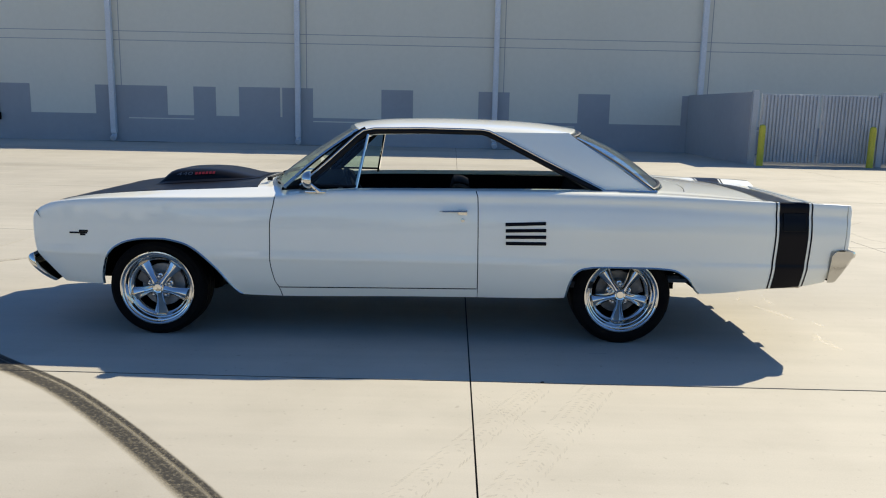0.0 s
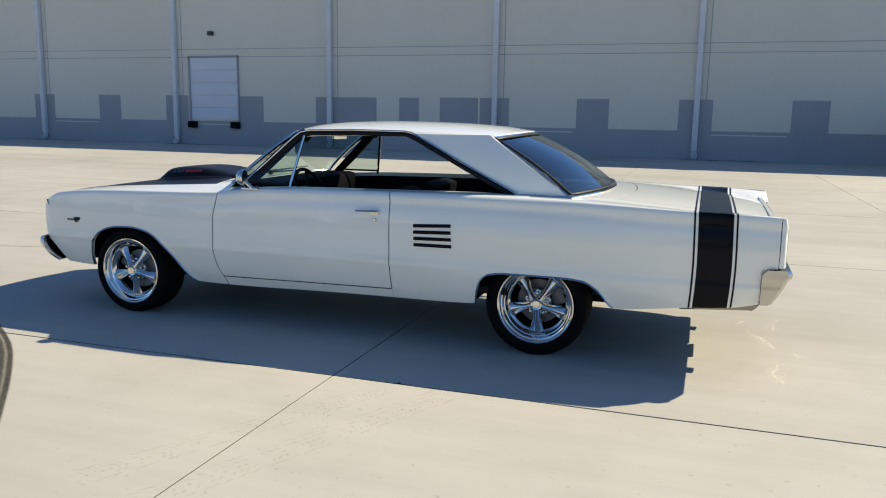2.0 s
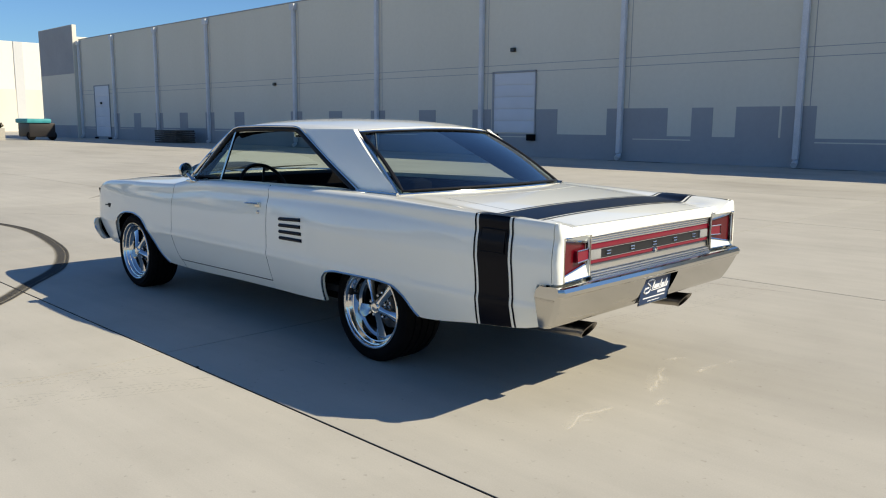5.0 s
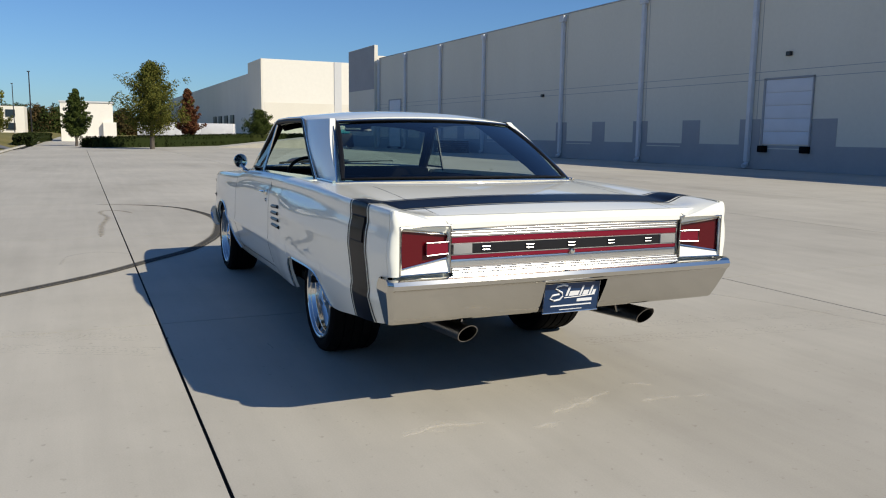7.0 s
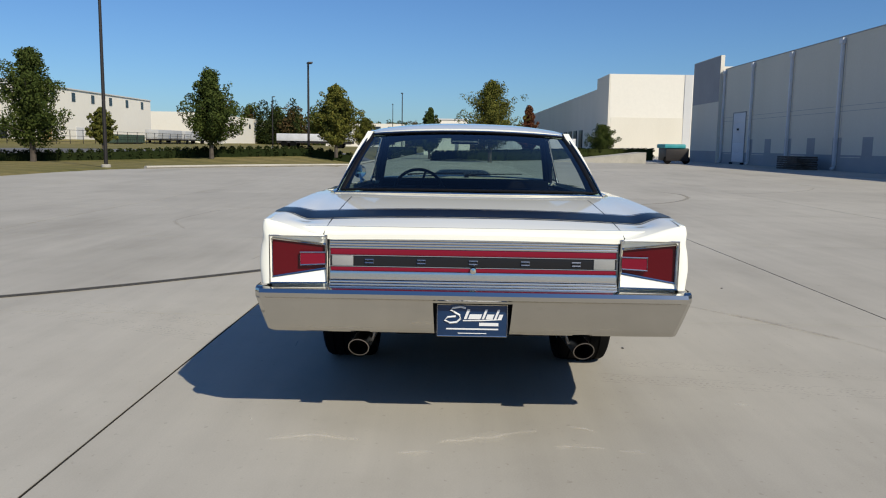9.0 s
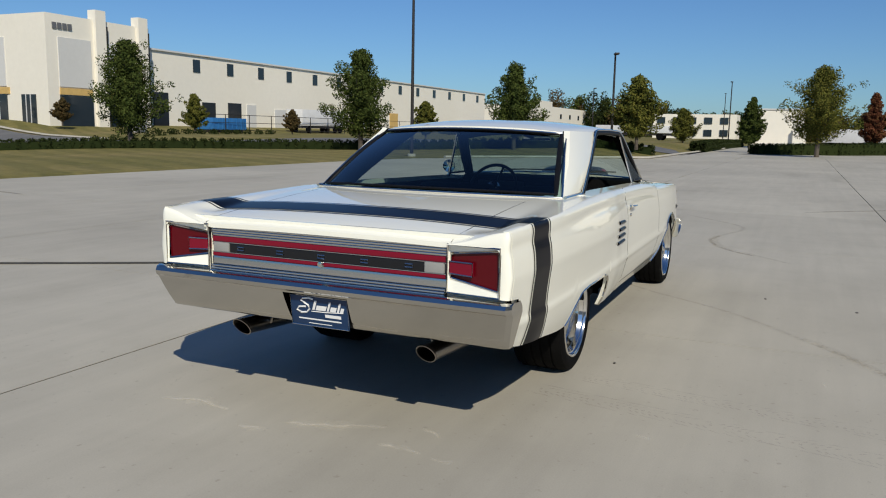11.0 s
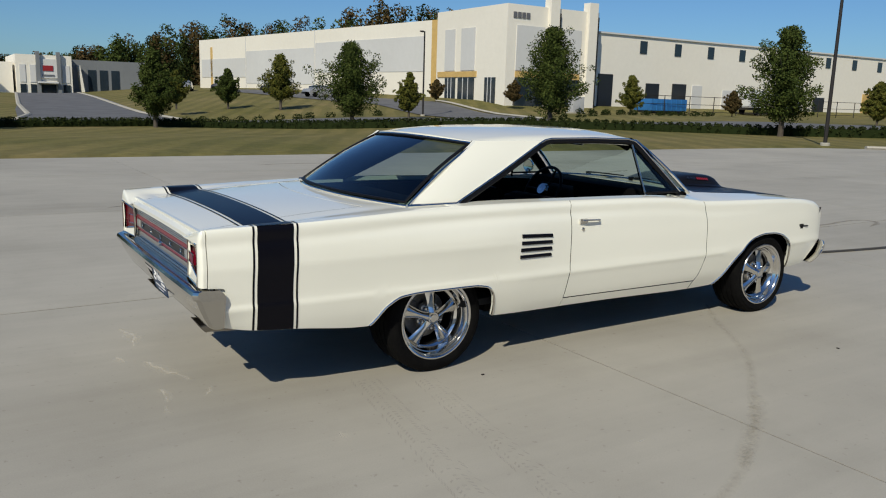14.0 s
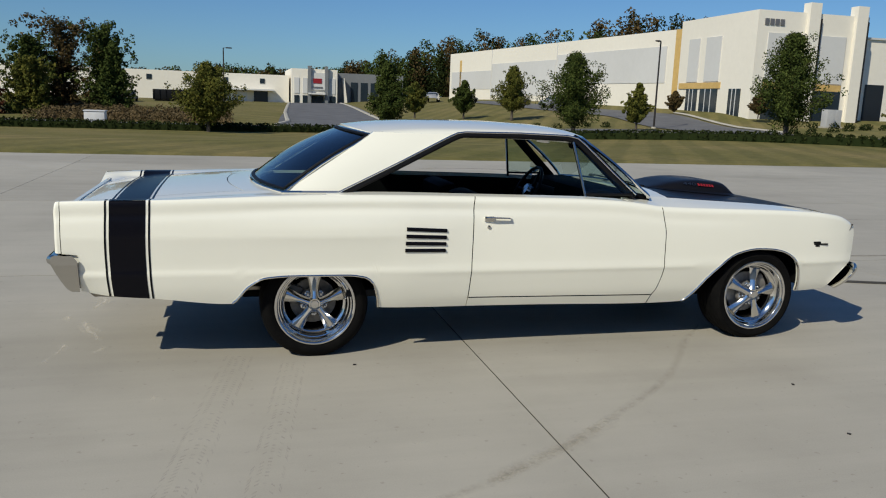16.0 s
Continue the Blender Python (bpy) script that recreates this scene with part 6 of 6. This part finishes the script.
for z0, z1, x in ((0.8605, 0.868, 2.836), (0.8490, 0.8590, 2.835), (0.8375, 0.8475, 2.834), (0.8260, 0.8360, 2.833), (0.8145, 0.8245, 2.832)):
    rib("upper_rib", z0, z1, x)
rib("red_line", 0.7880, 0.8130, 2.829, LENS_RED2, "red reflector strip", half=0.604)
rib("thin_rib", 0.7830, 0.7872, 2.831)
rib("dark_band", 0.7405, 0.7825, 2.828, PANEL_BLACK, "black panel band", half=0.505)
rib("thin_rib", 0.7360, 0.7400, 2.831)
rib("red_line", 0.7190, 0.7355, 2.829, LENS_RED2, "red reflector strip", half=0.604)
rib("lower_slope", 0.6810, 0.7170, 2.829, RIBCHROME, "smooth sloping chrome strip", lean=0.002)
for k in range(4):
    rib("lower_rib", 0.6690 - 0.0115 * k, 0.6790 - 0.0115 * k, 2.842 + 0.005 * k, RIBCHROME, lean=0.0005)
for s in (-1, 1):
    a, b = sorted((s * 0.508, s * 0.598))
    strip_x("reverse_lamp", 0.740, 0.7835, 2.818, 2.834, a, b, LENS_CLEAR, "clear reversing lamp", garnish)
for k, y in enumerate((-0.440, -0.220, 0.0, 0.220, 0.435)):
    bm = frame_loop([(y - 0.018, 0.768), (y - 0.018, 0.754), (y + 0.018, 0.754), (y + 0.018, 0.768)], 2.831, 0.0034)
    part("garnish_mark", bm, RIBCHROME, garnish, "small chrome mark")
bm = lathe(bmesh.new(), [(0.0001, 0.012), (0.012, 0.010), (0.016, 0.0), (0.016, -0.01)], 16)
bmesh.ops.transform(bm, matrix=Matrix.Translation((2.833, 0, 0.728)) @ Matrix.Rotation(radians(-90), 4, "Z"), verts=bm.verts)
part("trunk_lock", bm, CHROME, garnish)

# rear bumper: a rolled top edge, then a flat face that leans forward below
bump_profile = [(-0.055, 0.652), (-0.020, 0.655), (0.0, 0.648), (0.008, 0.632), (0.004, 0.614), (-0.010, 0.604), (-0.014, 0.597), (-0.028, 0.560), (-0.054, 0.505), (-0.082, 0.456), (-0.095, 0.448), (-0.130, 0.452)]


def rear_bumper(u, v):
    i = v * (len(bump_profile) - 1)
    k = min(int(i), len(bump_profile) - 2)
    dx, z = (bump_profile[k][c] + (i - k) * (bump_profile[k + 1][c] - bump_profile[k][c]) for c in (0, 1))
    s = 2 * u - 1
    w = 0.914 - 0.036 * max(0.0, (0.60 - z) / 0.15)
    # each end turns the corner and runs forward along the side
    q = max(0.0, (abs(s) - 0.94) / 0.06)
    face = 2.902 + dx - 0.006 * min(1.0, abs(s)) ** 2
    front = 2.762 + 0.030 * max(0.0, (z - 0.612) / 0.04) ** 2
    turn = max(0.0, (q - 0.12) / 0.88)
    y = abs(s) / 0.94 * (w - 0.020) if q == 0 else w - 0.020 * (1 - min(1.0, q / 0.22)) ** 2
    return min(face, face - 0.012 * min(1.0, q / 0.22) ** 2 + (front - face) * turn), math.copysign(y, s) if s else 0.0, z


us = sorted([0, 0.006, 0.012, 0.018, 0.024, 0.03, 0.036, *lin(0.05, 0.95, 25), 0.964, 0.97, 0.976, 0.982, 0.988, 0.994, 1, 0.412, 0.588])
bm = grid(rear_bumper, us, lin(0, 1, 23))
notch = [f for f in bm.faces if abs(f.calc_center_median().y) < 0.166 and f.calc_center_median().z < 0.598]
bmesh.ops.delete(bm, geom=notch, context="FACES")
bumper = part("rear_bumper", bm, BUMPER, car, "chrome rear bumper")
part("plate_pocket", boxed(2.76, 2.800, -0.180, 0.180, 0.446, 0.600, bevel=0.006), PANEL_BLACK, bumper)
lean_plate = Matrix.Translation((2.846, 0, 0.516)) @ Matrix.Rotation(radians(8), 4, "Y")


def plated(name, bm, m, parent, label=""):
    bmesh.ops.transform(bm, matrix=lean_plate, verts=bm.verts)
    return part(name, bm, m, parent, label)


plate = plated("licence_plate", boxed(-0.003, 0.0, -0.151, 0.151, -0.073, 0.073, bevel=0.001), PLATE_BLUE, bumper, "blue dealer plate with white lettering as bars")
plated("plate_border", tube(bmesh.new(), [(0.001, y, z) for y, z in ((-0.149, 0.071), (-0.149, -0.071), (0.149, -0.071), (0.149, 0.071))], 0.003, 6, True), CHROME, plate)
# a slanted flourish, drawn as plain strokes
strokes = [[(-0.028, 0.056), (-0.050, 0.061), (-0.082, 0.056), (-0.092, 0.046), (-0.076, 0.036), (-0.054, 0.024), (-0.050, 0.008), (-0.066, -0.008), (-0.096, -0.012), (-0.118, 0.000), (-0.104, 0.014), (-0.070, 0.018)]]
strokes.append([(-0.040, -0.002), (0.040, 0.000), (0.125, 0.006)])
for k, line in enumerate(strokes):
    plated("plate_script", tube(bmesh.new(), [(0.001, y, z) for y, z in line], 0.0044 if k == 0 else 0.0021, 6), PLAIN_WHITE, plate)
for y, wide, tall in ((-0.036, 0.012, 0.044), (-0.018, 0.052, 0.022), (0.040, 0.010, 0.044), (0.056, 0.030, 0.022), (0.092, 0.010, 0.044), (0.108, 0.016, 0.022)):
    slanted = boxed(0.0, 0.0016, y, y + wide, 0.006, 0.006 + tall)
    for v in slanted.verts:
        v.co.y += 0.35 * (v.co.z - 0.006)
    plated("plate_script", slanted, PLAIN_WHITE, plate)
for y0, y1, z0, z1 in ((0.030, 0.112, -0.024, -0.010), (-0.110, 0.112, -0.042, -0.036), (-0.060, 0.062, -0.060, -0.057)):
    plated("plate_lettering", boxed(0.0, 0.0015, y0, y1, z0, z1), PLAIN_WHITE, plate)

# exhaust tips
for s in (-1, 1):
    bm = lathe(bmesh.new(), [(0.043, -0.40), (0.043, -0.02), (0.046, 0.0), (0.042, 0.002), (0.040, -0.02), (0.038, -0.30)], 24)
    bmesh.ops.transform(bm, matrix=Matrix.Translation((2.72, s * 0.492, 0.370)) @ Matrix.Rotation(radians(-4), 4, "Y") @ Matrix.Rotation(radians(-90), 4, "Z"), verts=bm.verts)
    for vert in bm.verts:    # slash-cut mouth, longer along the top
        if vert.co.x > 2.60:
            vert.co.x += 0.05 + 0.85 * (vert.co.z - 0.370)
    tip = part("exhaust_tip", bm, STEEL, car, "round slash-cut steel exhaust tip")
    bm = lathe(bmesh.new(), [(0.0001, -0.20), (0.040, -0.20)], 20)
    bmesh.ops.transform(bm, matrix=Matrix.Translation((2.72, s * 0.492, 0.370)) @ Matrix.Rotation(radians(-90), 4, "Z"), verts=bm.verts)
    part("exhaust_bore", bm, UNDER, tip)
    part("exhaust_hanger", tube(bmesh.new(), [(2.60, s * 0.45, 0.36), (2.60, s * 0.42, 0.46)], 0.008, 6), STEEL, tip)

# ---- underbody ----
bm = bmesh.new()
box(bm, -2.18, 1.9, -0.50, 0.50, 0.30, 0.42)
box(bm, 1.9, 2.76, -0.50, 0.50, 0.44, 0.54)
box(bm, -0.85, 1.08, -0.72, 0.72, 0.29, 0.37)
box(bm, 1.99, 2.76, -0.84, 0.84, 0.46, 0.56)
box(bm, -2.10, -1.90, -0.70, 0.70, 0.38, 0.50)
box(bm, 1.95, 2.50, -0.38, 0.38, 0.36, 0.46, bevel=0.04)
box(bm, -1.8, -1.2, -0.42, 0.42, 0.20, 0.40, bevel=0.05)
part("underbody", bm, UNDER, car)
for x, a, b, low, high, out in ((-1.486, -1.86, -0.98, 0.36, 0.69, 0.32), (1.486, 1.07, 1.96, 0.36, 0.67, 0.375)):
    hood_arc = lambda u, v: ((a + b) / 2 + (b - a) / 2 * math.cos(math.pi * (1 - u)), -(0.46 + out * v), low + (high - low) * math.sin(math.pi * u) ** 0.35)
    both_sides("wheel_well", grid(hood_arc, [0, 0.004, 0.01, 0.02, 0.04, 0.07, *lin(0.1, 0.9, 18), 0.93, 0.96, 0.98, 0.99, 0.996, 1], lin(0, 1, 3)), UNDER, car)
    part("axle_beam", tube(bmesh.new(), [(x, -0.72, 0.31), (x, 0.72, 0.31)], 0.045, 10), UNDER, car)
for s in (-1, 1):
    part("exhaust_pipe", tube(bmesh.new(), [(0.9, s * 0.40, 0.27), (1.3, s * 0.42, 0.36), (1.9, s * 0.62, 0.40), (2.25, s * 0.52, 0.38), (2.45, s * 0.492, 0.375)], 0.030, 8), STEEL, car)

# ---- cabin ----
part("floor_pan", boxed(-0.80, 1.30, -0.80, 0.80, 0.36, 0.40), CARPET, car)
part("firewall", boxed(-0.85, -0.78, -0.76, 0.76, 0.36, 0.86), VINYL, car)
bm = boxed(-0.72, -0.40, -0.71, 0.71, 0.74, 0.972, bevel=0.045)
dash = part("dashboard", bm, VINYL, car, "black padded dashboard")
part("dash_strip", boxed(-0.405, -0.394, -0.70, 0.70, 0.80, 0.815, bevel=0.003), BRUSHED, dash)
part("dash_cluster", boxed(-0.404, -0.388, -0.56, -0.16, 0.83, 0.92, bevel=0.006), PANEL_BLACK, dash)
for s in (-1, 1):
    part("door_card", boxed(-0.50, 1.05, *sorted((s * 0.755, s * 0.80)), 0.40, 0.940, bevel=0.008), VINYL, car)
    part("quarter_card", boxed(1.052, 1.42, *sorted((s * 0.755, s * 0.80)), 0.70, 0.940, bevel=0.008), VINYL, car)
    part("kick_panel", boxed(-0.78, -0.502, *sorted((s * 0.735, s * 0.78)), 0.40, 0.885, bevel=0.008), VINYL, car)
    part("pillar_trim", tube(bmesh.new(), [(-0.585, s * 0.712, 0.955), (-0.40, s * 0.672, 1.125), (-0.235, s * 0.630, 1.285), (-0.17, s * 0.618, 1.318)], 0.034, 8), VINYL, car)
    card = part("arm_rest", boxed(-0.1, 0.35, *sorted((s * 0.70, s * 0.757)), 0.66, 0.71, bevel=0.015), VINYL, car)


def seat(y0, y1, x, back_top, depth=0.50, tilt=0.20):
    cushion = boxed(x - depth, x, y0, y1, 0.44, 0.62, bevel=0.055)
    part("seat_cushion", cushion, VINYL, car, "black vinyl seat")
    bm = boxed(-0.07, 0.07, y0, y1, 0.0, back_top - 0.56, bevel=0.05)
    bmesh.ops.transform(bm, matrix=Matrix.Translation((x + 0.02, 0, 0.56)) @ Matrix.Rotation(tilt, 4, "Y"), verts=bm.verts)
    part("seat_back", bm, VINYL, car, "black vinyl seat back")


seat(-0.68, -0.10, 0.36, 0.955)
seat(0.10, 0.68, 0.36, 0.955)
seat(-0.70, 0.70, 1.22, 0.955, 0.46, 0.32)
part("package_shelf", boxed(1.30, 1.80, -0.70, 0.70, 0.930, 0.952, bevel=0.008), VINYL, car)
part("console", boxed(-0.45, 0.5, -0.10, 0.10, 0.40, 0.60, bevel=0.03), VINYL, car)
column = Matrix.Translation((-0.25, -0.37, 0.880)) @ Matrix.Rotation(radians(62), 4, "Y")
bm = bmesh.new()
tube(bm, [column @ Vector((0.195 * math.cos(a), 0.195 * math.sin(a), 0)) for a in lin(0, math.tau, 33)[:-1]], 0.013, 8, True)
for a in (0.3, 2.84, 4.71):
    tube(bm, [column @ Vector((0.20 * math.cos(a), 0.20 * math.sin(a), 0)), column @ Vector((0.03 * math.cos(a), 0.03 * math.sin(a), -0.03))], 0.010, 6)
wheel = part("steering_wheel", bm, TRIM, car, "dark three-spoke steering wheel")
bm = lathe(bmesh.new(), [(0.0001, 0.02), (0.045, 0.015), (0.055, -0.01), (0.05, -0.03)], 20)
bmesh.ops.transform(bm, matrix=column @ Matrix.Rotation(radians(90), 4, "X"), verts=bm.verts)
part("wheel_hub", bm, BRUSHED, wheel)
part("steering_column", tube(bmesh.new(), [column @ Vector((0, 0, -0.02)), column @ Vector((0, 0, -0.30))], 0.030, 10), TRIM, wheel)
bm = boxed(-0.225, -0.205, -0.11, 0.11, 1.262, 1.315, bevel=0.008)
part("header_trim", tube(bmesh.new(), [(roof_front(y) + 0.045, y, roof_z(-0.20, y) - 0.052) for y in lin(-0.60, 0.60, 13)], 0.020, 8), VINYL, car)
inner_mirror = part("rear_view_mirror", bm, CHROME, car, "chrome rear-view mirror")
part("mirror_arm", tube(bmesh.new(), [(-0.23, 0, 1.30), (-0.26, 0, 1.335)], 0.008, 6), CHROME, inner_mirror)
for s in (-1, 1):
    part("window_crank", tube(bmesh.new(), [(0.10, s * 0.745, 0.76), (0.10, s * 0.725, 0.76), (0.02, s * 0.725, 0.80)], 0.008, 6), CHROME, car)


# ---- wheels ----
def make_wheel(radius, width, dish, x, s, turn):
    """A polished five-spoke wheel; its outer face is at y = 0 and it runs inwards."""
    hub = thing("wheel", "", "")
    hub.parent = car
    hub.matrix_world = pose(x, s * (0.835 if x < 0 else 0.806), radius - 0.005) @ Matrix.Diagonal((1, s, 1, 1))
    lip, bead = 0.240, 0.232
    # tyre: y falls inwards
    w, r = width, radius
    prof = [(bead - 0.012, -0.020), (bead, -0.004), (bead + 0.020, 0.010), (bead + 0.045, 0.014), (r - 0.030, 0.010), (r - 0.012, 0.000), (r - 0.003, -0.018)]
    grooves = [-w * k / 5 for k in (1, 2, 3, 4)]
    for g in grooves:
        prof += [(r, g + 0.006), (r - 0.007, g + 0.004), (r - 0.007, g - 0.004), (r, g - 0.006)]
    prof += [(r - 0.003, -w + 0.018), (r - 0.012, -w), (r - 0.030, -w - 0.010), (bead + 0.03, -w - 0.014), (bead, -w + 0.004), (bead - 0.012, -w + 0.02)]
    part("tyre", lathe(bmesh.new(), prof, 64), RUBBER, hub, "black low-profile tyre")
    rim_prof = [(bead - 0.010, -0.018), (lip - 0.006, -0.002), (lip, 0.004), (lip - 0.003, 0.009), (lip - 0.010, 0.010), (lip - 0.016, 0.006), (lip - 0.019, -0.003), (lip - 0.023, -0.008), (lip - 0.029, -0.010),
                (lip - 0.034, -0.022), (lip - 0.038, -0.032), (lip - 0.043, -0.034), (lip - 0.050, -dish - 0.004), (lip - 0.058, -dish - 0.012), (0.176, -dish - 0.016), (0.172, -dish - 0.03), (0.172, -w + 0.02), (0.20, -w + 0.012)]
    rimo = part("rim", lathe(bmesh.new(), rim_prof, 64), POLISHED, hub, "polished alloy rim")
    part("barrel", lathe(bmesh.new(), [(0.1718, -dish - 0.034), (0.1700, -dish - 0.04), (0.1690, -w + 0.025)], 48), UNDER, rimo)
    for k in range(5):
        a = turn + k * math.tau / 5

        def spoke(u, v):
            rr = 0.035 + u * 0.141
            half = 0.0175 + 0.0275 * u ** 1.5 + 0.010 * (1 - u) ** 4
            t = (2 * v - 1)
            depth = -dish - 0.004 - 0.010 * u + 0.022 * (1 - u) ** 2 + 0.017 * (1 - abs(t) ** 2) + 0.003 * math.exp(-(t / 0.3) ** 2)
            px, pz = rr, t * half
            return px * math.cos(a) - pz * math.sin(a), depth, px * math.sin(a) + pz * math.cos(a)
        part("spoke", grid(spoke, lin(0, 1, 10), lin(0, 1, 11), (0, -0.028, 0)), POLISHED, hub, "polished tapered spoke")
    capo = part("centre_cap", lathe(bmesh.new(), [(0.0001, -dish + 0.040), (0.022, -dish + 0.039), (0.026, -dish + 0.034), (0.034, -dish + 0.036), (0.038, -dish + 0.030), (0.040, -dish + 0.016), (0.050, -dish + 0.010), (0.053, -dish - 0.02)], 30), POLISHED, hub)
    for k in range(5):
        a = turn + (k + 0.5) * math.tau / 5
        bm = lathe(bmesh.new(), [(0.0001, 0.022), (0.006, 0.021), (0.0095, 0.016), (0.0095, -0.012), (0.017, -0.014), (0.018, -0.03)], 12)
        bmesh.ops.translate(bm, vec=(0.066 * math.cos(a), -dish - 0.004, 0.066 * math.sin(a)), verts=bm.verts)
        part("lug_nut", bm, BRUSHED, hub)
    part("hub_flange", lathe(bmesh.new(), [(0.0001, -dish - 0.02), (0.084, -dish - 0.02), (0.088, -dish - 0.045)], 30), DARKMETAL, hub)
    rotor = part("brake_disc", lathe(bmesh.new(), [(0.05, -dish - 0.072), (0.138, -dish - 0.072), (0.140, -dish - 0.076), (0.140, -dish - 0.092), (0.05, -dish - 0.095)], 40), CASTGREY if x < 0 else DARKMETAL, hub, "steel brake disc")
    bm = boxed(0.085, 0.165, -dish - 0.10, -dish - 0.050, -0.055, 0.055, bevel=0.012)
    bmesh.ops.rotate(bm, matrix=Matrix.Rotation(radians(-150 if x < 0 else -20), 3, "Y"), verts=bm.verts)
    part("brake_caliper", bm, DARKMETAL, hub)
    part("backing_plate", lathe(bmesh.new(), [(0.0001, -w + 0.03), (0.172, -w + 0.03)], 30), UNDER, hub)
    hub.name = "wheel"
    return hub


down = -math.pi / 2
make_wheel(0.309, 0.225, 0.042, -1.488, -1, down)
make_wheel(0.318, 0.270, 0.066, 1.486, -1, down)
make_wheel(0.309, 0.225, 0.042, -1.488, 1, down + math.pi / 5 + 0.15)
make_wheel(0.318, 0.270, 0.066, 1.486, 1, down + math.pi / 5)


# ---- slabs of the yard ----
def slab_mesh(sx, sy):
    bm = boxed(0.0042, sx - 0.0042, 0.0072, sy - 0.0072, -0.02, 0.0)
    for v in bm.verts:
        if v.co.z > -0.001:
            v.co.z = -0.003
    top = [f for f in bm.faces if f.normal.z > 0.9 or sum(v.co.z for v in f.verts) / 4 > -0.005]
    r = bmesh.ops.inset_region(bm, faces=top, thickness=0.004)
    for v in {v for f in top for v in f.verts}:
        v.co.z = 0.0
    sides = [f for f in bm.faces if f.calc_center_median().z < -0.004]
    for f in sides:
        f.material_index = 1
    me = bpy.data.meshes.new("slab")
    bm.to_mesh(me)
    bm.free()
    me.materials.append(CONCRETE)
    me.materials.append(JOINT)
    return me


slab = slab_mesh(4.70, 4.80)
for i in range(-11, 8):
    for j in range(-3, 6):
        x, y = 0.51 + 4.70 * i, -1.60 + 4.80 * j
        if x < -39 and y < -6.5 or j == 5 and y > 24:
            continue
        ob = new("slab", slab)
        ob.parent = pavement
        ob.matrix_world = pose(x, y, 0)
